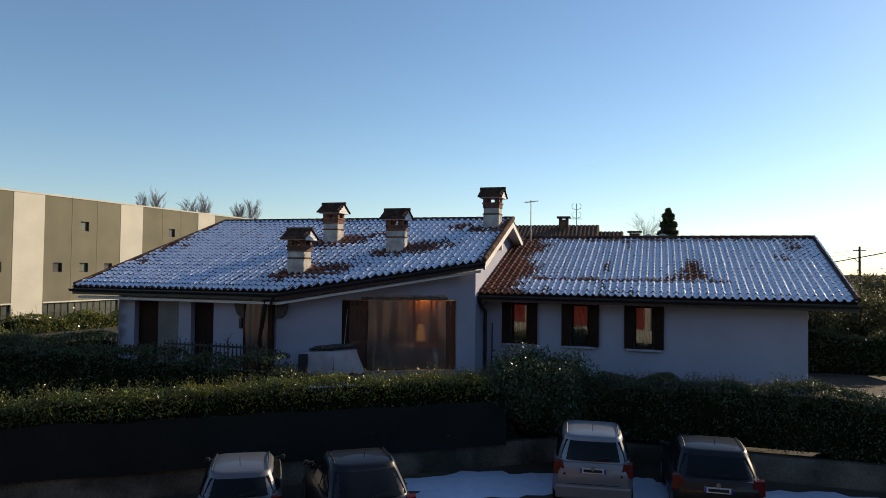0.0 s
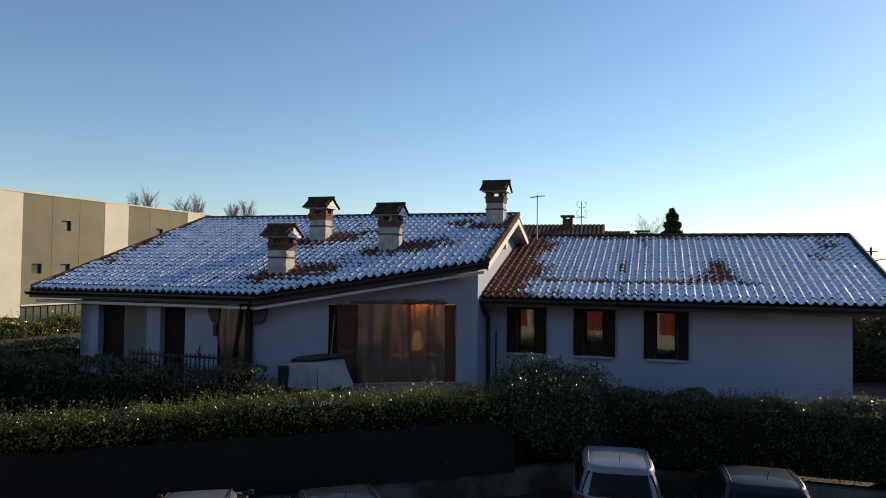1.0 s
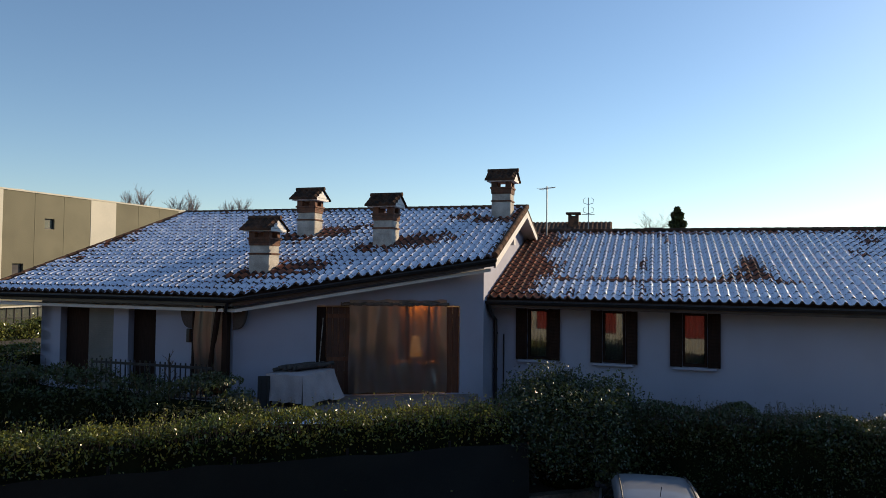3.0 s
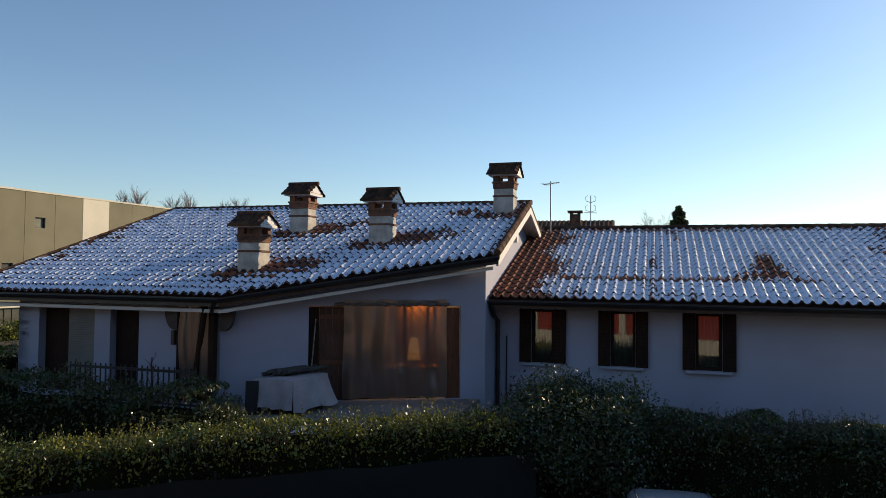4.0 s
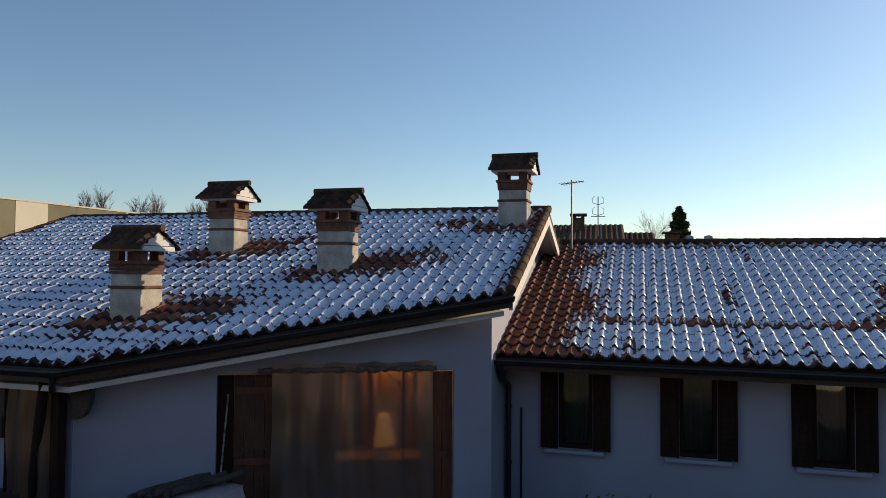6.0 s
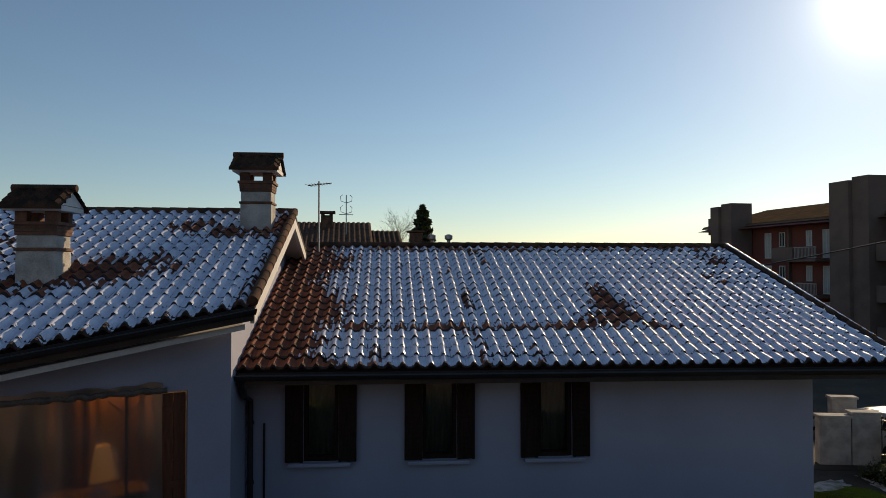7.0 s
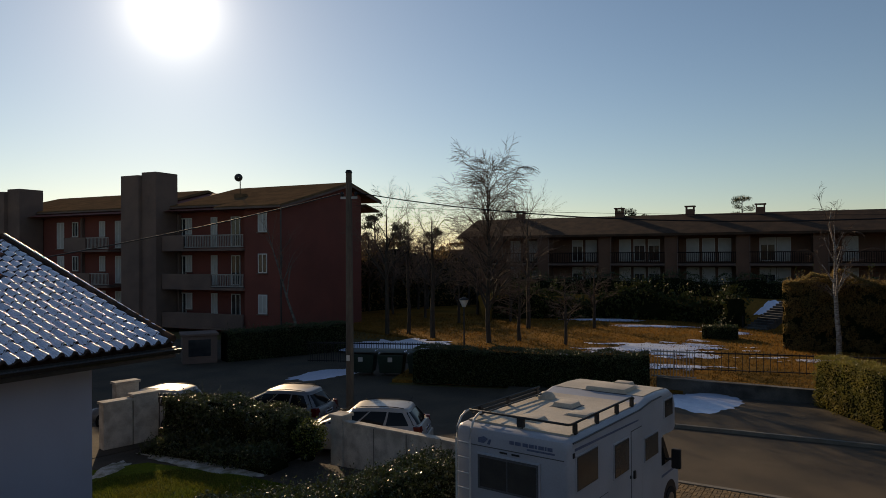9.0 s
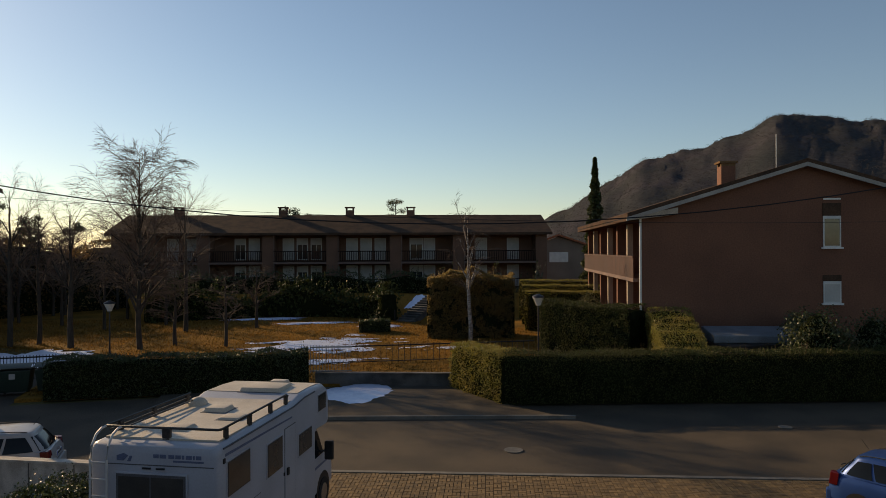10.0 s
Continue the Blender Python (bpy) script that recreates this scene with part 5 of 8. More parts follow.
# windows bay by bay: place and width, and whether a white shutter covers the pane
BAYS = [[(2.1, 1.3, 1), (5.6, 1.35, 1)], [(2.4, 1.25, 1), (3.7, 1.5, 0)], [(1.08, 1.23, 1), (2.61, 1.23, 1), (4.14, 1.23, 1)], [(1.3, 1.22, 0), (2.8, 1.22, 0), (4.3, 1.22, 1)], [(1.25, 1.2, 1), (2.75, 1.2, 0)], [(1.2, 1.2, 1), (3.2, 1.2, 1)]]
for k, bay in enumerate(BAYS):
    p0, p1 = PIERS[k], PIERS[k + 1]
    for st in range(2):
        z = (1.75, 4.72)[st]
        for j, (wx, ww, shut) in enumerate(bay):
            wx += p0
            wd = part("window", M().box(wx, -2.196, z + 0.2, wx + ww, -2.13, z + 2.55), WHITE, row)
            if shut:
                part("shutter", M().box(wx + 0.06, -2.13, z + 0.25, wx + ww - 0.06, -2.10, z + 2.5), PALESHUTTER, wd, "closed white roller shutter")
            else:
                part("shutter", M().box(wx + 0.06, -2.13, z + 1.85, wx + ww - 0.06, -2.10, z + 2.5), PALESHUTTER, wd, "half-raised white roller shutter")
                for q0, q1 in ((0.09, 0.48), (0.52, 0.91)):
                    part("pane", M().box(wx + ww * q0, -2.13, z + 0.3, wx + ww * q1, -2.115, z + 1.84), DARKPANE, wd)
        b = part("balcony", M().box(p0 + 0.604, -2.19, z - 0.2, p1 - 0.604, 0.1, z), GREYCON, row)
        m = M()
        m.box(p0 + 0.604, 0.02, z + 1.08, p1 - 0.604, 0.1, z + 1.18).box(p0 + 0.604, 0.02, z + 0.06, p1 - 0.604, 0.1, z + 0.14)
        for i in range(int((p1 - p0 - 1.2) / 0.19)):
            m.box(p0 + 0.62 + i * 0.19, 0.04, z + 0.14, p0 + 0.69 + i * 0.19, 0.08, z + 1.08)
        tagged(part("railing", m, DARKWOOD, b), kind="stuff")
    part("downpipe", M().tube([(p1 - 0.66, 0.06, 1.5), (p1 - 0.66, 0.06, 7.6)], 0.05, 6), GREYCON, row)

# ---- brick house beside the street ----
PIERCREAM = mat("cream_pier", (0.42, 0.33, 0.25), (0.34, 0.27, 0.2), 0.85, scale=1, fine=20, bump=0.1)
BALCONYWOOD = mat("dark_red_boards", (0.06, 0.02, 0.012), (0.04, 0.015, 0.01), 0.8, scale=2, fine=30, bump=0.2, stretch=(1, 1, 0.12))
ORANGEBRICK = mat("orange_brick_wall", (0.185, 0.082, 0.05), (0.15, 0.066, 0.041), 0.9, scale=0.4, fine=14, bump=0.3, contrast=0.22)
BC = Vector((31.06, -6.05, 0))
BT = math.degrees(math.atan2(-0.311, 0.95))
bh = thing("brick_house", BC, BT, "two-storey brick house with a white-edged gable and wooden balconies", "house")
# plan: x back from the gable wall, y negative along the gable wall
GW = 15.4
m = M()
m.prism([(0, 0, 0), (0, -GW, 0), (0, -GW, 7.75), (0, -GW / 2, 10.0), (0, 0, 7.75)], (0.35, 0, 0))
part("wall", m, ORANGEBRICK, bh)
part("wall", M().box(0.354, -1.9, 0, 21, -GW, 7.7), ORANGEBRICK, bh)
for x in (7, 14, 20.6):
    part("pier", M().box(x, -1.896, 0, x + 0.4, 0, 7.6), ORANGEBRICK, bh)
for sgn in (0, 1):
    m = M()
    y0, y1 = (0.75, -GW / 2) if not sgn else (-GW - 0.75, -GW / 2)
    m.prism([(-0.45, y0, 7.50), (-0.45, y1, 10.05), (-0.45, y1, 10.25), (-0.45, y0, 7.7)], (22, 0, 0))
    part("roof", m, ROWROOF, bh, "low tiled roof")
m = M()
for y0, z0, y1, z1 in ((0.8, 7.3, -GW / 2, 9.88), (-GW - 0.8, 7.3, -GW / 2, 9.88)):
    m.prism([(-0.47, y0, z0), (-0.47, y1, z1), (-0.47, y1, z1 + 0.19), (-0.47, y0, z0 + 0.19)], (0.06, 0, 0))
part("rake_board", m, PALERAIL, bh, "pale rake board of the gable")
m = M()
m.box(0.0, 0.0, 7.32, 21.5, 0.75, 7.46)
part("soffit", m, ROWROOF, bh)
m = M()
m.tube([(-0.06, 0.06, 0), (-0.06, 0.06, 7.6)], 0.06, 8)
part("downpipe", m, SOFFIT, bh)
for z, h, pale in ((6.0, 1.5, False), (3.3, 1.05, True)):
    wd = part("window", M().box(-0.05, -8.58, z, 0.0, -8.64, z + h).box(-0.05, -9.34, z, 0.0, -9.40, z + h).box(-0.05, -8.64, z, 0.0, -9.34, z + 0.06).box(-0.05, -8.64, z + h - 0.14, 0.0, -9.34, z + h), WHITE, bh, "tall window in a white frame")
    part("pane", M().box(-0.035, -8.64, z + 0.06, -0.02, -9.34, z + h - 0.14), PALESHUTTER if pale else DARKPANE, wd)
    part("shutter_box", M().box(-0.03, -8.56, z + h + 0.004, 0.0, -9.42, z + h + (0.3 if pale else 0.62)), ROWROOF, wd, "dark brown panel over the window")
    part("sill", M().box(-0.14, -8.5, z - 0.09, -0.004, -9.48, z - 0.004), SOFFIT, wd)
part("vent", M().box(-0.03, -8.6, 8.28, -0.004, -9.4, 8.36), SOFFIT, bh)
part("eaves_return", M().prism([(-0.44, 0.74, 7.34), (-0.44, -1.66, 7.62), (-0.44, -1.66, 7.95), (-0.44, 0.74, 7.5)], (0.44, 0, 0)), PIERCREAM, bh, "pale boxed end of the eaves")
b = part("balcony", M().box(0.36, -1.9, 4.3, 20.5, 0.35, 4.48), GREYCON, bh)
m = M()
for i in range(100):
    m.box(0.4 + i * 0.2, 0.28, 4.48, 0.4 + i * 0.2 + 0.17, 0.33, 5.5)
m.box(0.4, 0.2, 5.5, 20.5, 0.36, 5.6)
tagged(part("railing", m, BALCONYWOOD, b, "dark red wooden balcony boards"), kind="stuff")
for x in (3.5, 10.3, 17.0):
    part("pier", M().box(x, -0.25, 0, x + 0.3, 0.05, 7.3), PIERCREAM, bh, "cream painted pier", bevel=0.01)
c = part("chimney", M().box(1.5, -4.3, 8.4, 2.2, -5.0, 10.15), ORANGEBRICK, bh)
part("cap", M().box(1.4, -4.2, 10.3, 2.3, -5.1, 10.4).box(1.5, -4.3, 10.15, 1.65, -5.0, 10.3).box(2.05, -4.3, 10.15, 2.2, -5.0, 10.3), BROWNROOF, c)
m = M()
m.tube([(2.0, -7.2, 9.9), (2.0, -7.2, 11.8)], 0.025, 6)
part("antenna", m, STEEL, bh)

# ---- low garage row across the car park, seen in the window panes ----
rb = thing("garage_row", (-12, -3.6, 0), 2, "low garage row with red doors beyond the car park", "garages")
part("wall", M().box(-22, -6, 0, 17, 0, 2.75), CREAM, rb)
part("roof", M().box(-22.3, -6.3, 2.754, 17.3, 0.35, 2.9), CONCRETE, rb)
# unseen wall, added to cut the sky light on the house front
part("sky_blocking_wall", M().box(-22, -6, 2.904, 17, -0.6, 11.5), mat("grey_brown_render", (0.15, 0.135, 0.12), (0.12, 0.108, 0.098), 0.9, scale=0.5, fine=14, bump=0.2), rb, "unseen grey-brown wall added to hold back sky light")
GARAGERED = mat("red_garage_door", (0.32, 0.045, 0.03), (0.27, 0.04, 0.03), 0.6, scale=0.5, fine=14, bump=0.1)
for i in range(12):
    part("garage_door", M().box(-21.6 + i * 3.2, 0.004, 0.95, -18.9 + i * 3.2, 0.06, 2.5), GARAGERED, rb, bevel=0.01)

# ---- roofs behind the house ----
fr = thing("far_house", (7.0, 49.5, 0), -14, "house with a brown tiled roof and a chimney", "house")
m = M()
m.box(-6, 0.8, 0, 3.6, 9, 7.0)
m.box(3.6, 2, 0, 14, 9, 6.4)
part("wall", m, PLASTER, fr)
for nm, x0, x1, zt, zb in (("roof", -6.5, 4.0, 8.5, 6.9), ("roof", 4.0, 5.8, 8.0, 6.4)):
    m = M()
    k = int((x1 - x0) / 0.3)
    m.sheet(lambda u, v: (x0 + u * (x1 - x0), 0.2 + 4.5 * v, zb + (zt - zb) * v + 0.07 * abs(math.sin(math.pi * u * k))), 4 * k, 1)
    m.prism([(x0, 0.2, zb - 0.1), (x0, 4.7, zt - 0.1), (x0, 9.4, zb - 0.1), (x0, 9.4, zb - 0.02), (x0, 4.7, zt - 0.02), (x0, 0.2, zb - 0.02)], (x1 - x0, 0, 0))
    part(nm, m, TILE_OLD, fr, "brown corrugated tile roof")
part("low_roof", M().box(5.9, 1.0, 6.6, 12.0, 9.0, 7.1), ROWROOF, fr, "long low dark roof")
c = part("chimney", M().box(6.2, 1.6, 7.0, 6.9, 2.3, 7.75), BRICK, fr)
part("cap", M().box(6.05, 1.45, 7.81, 7.05, 2.45, 7.91).box(6.2, 1.6, 7.75, 6.35, 2.3, 7.81), TILE_OLD, c)
for x in (7.5, 8.5):
    part("cowl", M().tube([(x, 2, 7.0), (x, 2, 7.35), (x, 2, 7.45), (x, 2, 7.65), (x, 2, 7.72)], [0.1, 0.1, 0.24, 0.24, 0.08], 12), STEEL, fr, "round metal chimney cowl", smooth=True)
c = part("chimney", M().box(1.0, 3.6, 7.8, 1.7, 4.3, 8.9), TILE_OLD, fr)
part("cap", M().box(0.85, 3.45, 9.02, 1.85, 4.45, 9.14).box(1.0, 3.6, 8.9, 1.2, 4.3, 9.02).box(1.5, 3.6, 8.9, 1.7, 4.3, 9.02), TILE_OLD, c)

# ---- cars ----
CARGLASS = mat("car_window", (0.01, 0.012, 0.014), None, 0.08, bump=0, contrast=0.1, spec=0.2)
REDLENS = mat("red_lamp_lens", (0.10, 0.004, 0.006), None, 0.25, bump=0, spec=0.35)
CLEARLENS = mat("clear_lamp_lens", (0.55, 0.55, 0.55), None, 0.1, bump=0, spec=0.6)
PLATE = mat("plate_white", (0.65, 0.66, 0.68), None, 0.5, bump=0)
PLATEBLUE = mat("plate_blue", (0.02, 0.05, 0.35), None, 0.5, bump=0)
BLACKPLASTIC = mat("black_plastic", (0.02, 0.02, 0.021), None, 0.55, fine=60, bump=0.1)


def paint(name, col, metal=0.3):
    return mat(name, col, [c * 0.9 for c in col], 0.38, metal, scale=2, fine=200, bump=0.0, contrast=0.05, spec=0.3, coat=0.35)


def car(at, turn, colour, label, L=3.8, W=1.68, H=1.5, nose=0.9, tail=0.12, rake=0.32, belt=0.92, roofbar=False, group="parked cars", plate=0.25):
    """A hatchback; y runs forward from its middle. nose: length of the bonnet; rake: how far the tail glass leans in."""
    ob = thing("car", at, turn, label, "car", group)
    h, b = W / 2, L / 2
    rings = []
    for y, w, z0, z1 in ((-b, 0.86, 0.34, belt - 0.16), (-b + 0.07, 0.95, 0.24, belt - 0.04), (-b + 0.35, 1.0, 0.2, belt), (-b + 0.9, 1.0, 0.19, belt), (0, 1.0, 0.19, belt - 0.01),
                         (b - nose - 0.25, 1.0, 0.19, belt - 0.02), (b - nose + 0.15, 0.985, 0.2, belt - 0.05), (b - 0.45, 0.96, 0.2, belt - 0.16), (b - 0.14, 0.88, 0.23, belt - 0.28), (b, 0.72, 0.32, belt - 0.42)):
        w *= h
        prof = [(-w * 0.9, z0), (-w * 0.99, z0 + 0.14), (-w, z0 + (z1 - z0) * 0.55), (-w * 0.97, z1 - 0.09), (-w * 0.9, z1), (-w * 0.45, z1 + 0.03), (w * 0.45, z1 + 0.03), (w * 0.9, z1), (w * 0.97, z1 - 0.09), (w, z0 + (z1 - z0) * 0.55), (w * 0.99, z0 + 0.14), (w * 0.9, z0)]
        rings.append([(x, y, z) for x, z in prof])
    m = M()
    m.loft(rings)
    body = part("body", m, colour, ob, smooth=True)
    # cabin: rounded rings that lean in towards an arched roof
    yb0, yb1, yr0, yr1 = -b + tail, b - nose + 0.12, -b + tail + rake, b - nose - 0.9
    wb, wt = h * 0.95, h * 0.76
    P = 5.5

    def ring(k):
        z = belt - 0.02 + (H - 0.09 - belt) * k
        w, y0, y1 = wb + (wt - wb) * k ** 1.25, yb0 + (yr0 - yb0) * k ** 1.2, yb1 + (yr1 - yb1) * k
        return w, y0, y1, z

    def shell(k, x=None, y=None, out=0.0, sgn=1):
        """A point of the cabin at height k, by its x (front or tail, as sgn says) or by its y (side)."""
        w, y0, y1, z = ring(k)
        yc, ly = (y0 + y1) / 2, (y1 - y0) / 2
        if y is None:
            y = yc + sgn * (ly * (1 - abs(x / w) ** P) ** (1 / P) + out)
        else:
            x = sgn * (w * (1 - abs((y - yc) / ly) ** P) ** (1 / P) + out)
        return (x, y, z - 0.05 * k * ((y - yc) / ly) ** 2)

    rs = []
    for k, inset, up in ((0, 0, 0), (0.25, 0, 0), (0.5, 0, 0), (0.75, 0, 0), (1, 0, 0), (1, 0.012, 0.03), (1, 0.035, 0.052), (1, 0.09, 0.066), (1, 0.25, 0.08), (1, 0.5, 0.088)):
        w, y0, y1, z = ring(k)
        yc, ly, w, q = (y0 + y1) / 2, (y1 - y0) / 2 - inset, w - inset, []
        for i in range(32):
            t = 2 * math.pi * (i + 0.5) / 32
            c, s = math.cos(t), math.sin(t)
            y = ly * math.copysign(abs(s) ** (2 / P), s)
            q.append((w * math.copysign(abs(c) ** (2 / P), c), yc + y, z + up - 0.05 * k * (y / (ly + inset)) ** 2))
        rs.append(q)
    m = M()
    m.loft(rs)
    part("cabin", m, colour, ob, smooth=True)

    def pane(name, f, nu=8):
        m = M()
        m.sheet(f, nu, 4)
        return part(name, m, CARGLASS, ob, "dark glass", smooth=True)

    def rear(u, v):
        k = 0.1 + 0.84 * v
        return shell(k, x=(u - 0.5) * 1.74 * ring(k)[0], out=0.012, sgn=-1)

    def front(u, v):
        k = 0.05 + 0.9 * v
        return shell(k, x=(u - 0.5) * 1.78 * ring(k)[0], out=0.012)

    pane("rear_window", rear)
    pane("windscreen", front)
    for s in (-1, 1):
        for u0, u1 in ((0.06, 0.3), (0.33, 0.62), (0.65, 0.95)):
            def side(u, v, u0=u0, u1=u1, s=s):
                k = 0.1 + 0.82 * v
                w, y0, y1, z = ring(k)
                return shell(k, y=y0 + 0.1 + (y1 - y0 - 0.2) * (u0 + (u1 - u0) * u), out=0.01, sgn=s)
            pane("side_window", side, 4)
    for s in (-1, 1):
        m = M()
        m.box(s * h * 0.8, b - nose - 0.2, belt - 0.02, s * (h * 0.97), b - nose - 0.13, belt + 0.05).box(s * h * 0.95, b - nose - 0.24, belt - 0.0, s * (h + 0.055), b - nose - 0.14, belt + 0.09)
        part("mirror", m, BLACKPLASTIC, ob, bevel=0.025)
        m = M()
        m.tube([(s * wt * 0.86, yr0 + 0.14 + (yr1 - yr0 - 0.3) * k / 8, H + (0.062 if abs(k - 4) < 4 else 0.05) - 0.082 - 0.05 * ((k - 4) / 4.6) ** 2) for k in range(9)], 0.012, 5)
        part("roof_strip", m, BLACKPLASTIC, ob)
        for y in (-b + 0.66, b - 0.72):
            m = M()
            m.tube([(s * (h - 0.2), y, 0.3), (s * (h + 0.005), y, 0.3)], 0.3, 20)
            wh = part("wheel", m, RUBBER, ob, "black tyre", smooth=True)
            m = M()
            m.tube([(s * (h - 0.02), y, 0.3), (s * (h + 0.012), y, 0.3)], 0.19, 16)
            part("rim", m, STEEL, wh)
        m = M()
        m.hexa([(s * h * 0.985, -b + 0.22, belt - 0.26), (s * h * 0.985, -b + 0.03, belt - 0.26), (s * h * 0.66, -b - 0.012, belt - 0.26), (s * h * 0.66, -b + 0.1, belt - 0.26)],
               [(s * h * 0.985, -b + 0.26, belt + 0.02), (s * h * 0.97, -b + 0.07, belt + 0.02), (s * h * 0.76, -b + 0.03, belt + 0.02), (s * h * 0.76, -b + 0.14, belt + 0.02)])
        part("tail_light", m, REDLENS, ob, "red tail lamp", bevel=0.015)
        m = M()
        m.box(s * h * 0.5, b - 0.2, belt - 0.38, s * h * 0.86, b - 0.06, belt - 0.24)
        part("headlight", m, CLEARLENS, ob, bevel=0.03)
    part("rear_bumper", M().box(-h * 0.93, -b - 0.06, 0.27, h * 0.93, -b + 0.1, 0.55), colour, ob, bevel=0.045)
    part("tailgate_seam", M().box(-h * 0.66, -b - 0.002, 0.56, h * 0.66, -b + 0.05, 0.572), BLACKPLASTIC, ob)
    zp = belt - plate
    pl = part("number_plate", M().box(-0.26, -b - 0.03, zp, 0.26, -b - 0.008, zp + 0.11), PLATE, ob, bevel=0.004)
    part("plate_edge", M().box(-0.26, -b - 0.034, zp + 0.002, -0.225, -b - 0.029, zp + 0.108).box(0.225, -b - 0.034, zp + 0.002, 0.26, -b - 0.029, zp + 0.108), PLATEBLUE, pl)
    part("plate_bar", M().box(-0.19, -b - 0.034, zp + 0.025, 0.19, -b - 0.029, zp + 0.085), BLACKPLASTIC, pl)
    part("wiper", M().tube([(0, yb0 - 0.05, belt + 0.06), (0.3, yb0 - 0.01, belt + 0.1)], 0.012, 5), BLACKPLASTIC, ob)
    part("aerial", M().tube([(0, yr0 + 0.12, H), (0, yr0 - 0.02, H + 0.18)], 0.006, 5), BLACKPLASTIC, ob)
    part("badge", M().tube([(0, -b - 0.035, belt - 0.1), (0, -b + 0.0, belt - 0.1)], 0.045, 12), STEEL, ob)
    return ob


SILVER = paint("silver_paint", (0.17, 0.175, 0.19), 0.5)
BEIGE = paint("pale_silver_paint", (0.24, 0.25, 0.275), 0.4)
BLACKP = paint("black_paint", (0.009, 0.009, 0.011), 0.0)
BLUEP = paint("blue_paint", (0.02, 0.065, 0.22), 0.3)
WHITEP = paint("white_car_paint", (0.33, 0.33, 0.335), 0.0)
CAR_A = (3.5, 16.15, 0.03)
car(CAR_A, -11, BEIGE, "pale silver tall hatchback parked nose to the hedge", 3.45, 1.66, 1.58, 0.62, 0.1, 0.2, 1.0, plate=0.2)
car((5.85, 15.3, 0.03), -14, BLACKP, "black hatchback with red tail lamps parked nose to the hedge", 3.7, 1.74, 1.5, 0.9, 0.1, 0.42, 0.98)
car((-3.9, 13.8, 0.03), 13, SILVER, "silver hatchback parked nose to the wall", 3.5, 1.5, 1.4, 0.75, 0.1, 0.3, 0.95)
car((-1.72, 13.75, 0.03), 18, BLACKP, "black hatchback with red tail lamps parked nose to the wall", 3.7, 1.64, 1.52, 0.9, 0.12, 0.6, 0.98)
car((20.9, 27.0, 0.0), 0, WHITEP, "white hatchback parked along the street", 3.9, 1.7, 1.48)
car((21.7, 22.7, 0.0), -2, SILVER, "silver hatchback parked along the street", 3.9, 1.7, 1.48)
car((19.95, 18.95, 0.0), 5, WHITEP, "white hatchback parked along the street", 4.0, 1.72, 1.46)
car((12.1, -2.0, 0.0), 113, BLUEP, "small blue hatchback parked on the block paving", 3.35, 1.52, 1.42, 0.75)

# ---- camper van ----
# blue-grey mixed into the white for the sides' shade
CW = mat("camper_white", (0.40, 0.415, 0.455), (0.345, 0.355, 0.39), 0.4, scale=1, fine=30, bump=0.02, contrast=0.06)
CSTRIPE = mat("blue_grey_stripe", (0.12, 0.15, 0.24), None, 0.5, bump=0)
camper = thing("camper_van", (12.0, 13.27, 0), -22.6, "white motor caravan with roof rails, vents and a rear ladder", "camper van")
HW = 1.13
# dusty cream, tinted warmer to carry the sun on the roof
CROOF = mat("dusty_sunwarm_camper_roof", (0.52, 0.46, 0.37), (0.43, 0.38, 0.30), 0.55, scale=1.5, fine=30, bump=0.05, contrast=0.12)
CPANE = mat("camper_pane", (0.055, 0.05, 0.045), (0.075, 0.068, 0.06), 0.12, scale=2, bump=0, contrast=0.1)
CSEAM = mat("grey_seal", (0.10, 0.10, 0.105), None, 0.6, bump=0)


def rounded(w, z0, z1, r, n=5):
    """A cross-section with rounded upper corners, from one foot over the top to the other."""
    arc = [(r * (1 - math.cos(k)), r * math.sin(k)) for k in [math.pi / 2 * i / n for i in range(n + 1)]]
    up = [(-w, z0)] + [(-w + x, z1 - r + z) for x, z in arc]
    return up + [(-y, z) for y, z in up[::-1]]


# coach body: cross-sections from the tail to the bed over the cab, which rises and overhangs
rings = []
for x, z0, z1, w in ((0.0, 0.45, 2.74, HW - 0.07), (0.02, 0.42, 2.81, HW - 0.03), (0.08, 0.4, 2.85, HW), (0.2, 0.4, 2.86, HW), (3.0, 0.4, 2.86, HW), (3.25, 0.4, 2.88, HW), (3.6, 0.4, 2.95, HW), (4.3, 0.4, 2.95, HW), (4.32, 2.02, 2.95, HW),
                     (4.95, 1.98, 2.91, HW - 0.01), (5.2, 1.97, 2.8, HW - 0.03), (5.4, 2.0, 2.6, HW - 0.07), (5.47, 2.1, 2.4, HW - 0.14)):
    rings.append([(x, y, z) for y, z in rounded(w, z0, z1, min(0.12, (z1 - z0) * 0.4))])
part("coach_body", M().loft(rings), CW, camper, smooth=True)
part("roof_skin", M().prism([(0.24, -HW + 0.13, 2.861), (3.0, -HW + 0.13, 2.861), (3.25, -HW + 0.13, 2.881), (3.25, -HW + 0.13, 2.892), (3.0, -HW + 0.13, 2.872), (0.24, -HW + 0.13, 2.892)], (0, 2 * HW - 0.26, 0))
     .prism([(3.62, -HW + 0.13, 2.951), (4.3, -HW + 0.13, 2.951), (4.9, -HW + 0.13, 2.916), (4.9, -HW + 0.13, 2.926), (4.3, -HW + 0.13, 2.962), (3.62, -HW + 0.13, 2.962)], (0, 2 * HW - 0.26, 0)), CROOF, camper, "dusty cream roof skin, coloured warm for the sun")
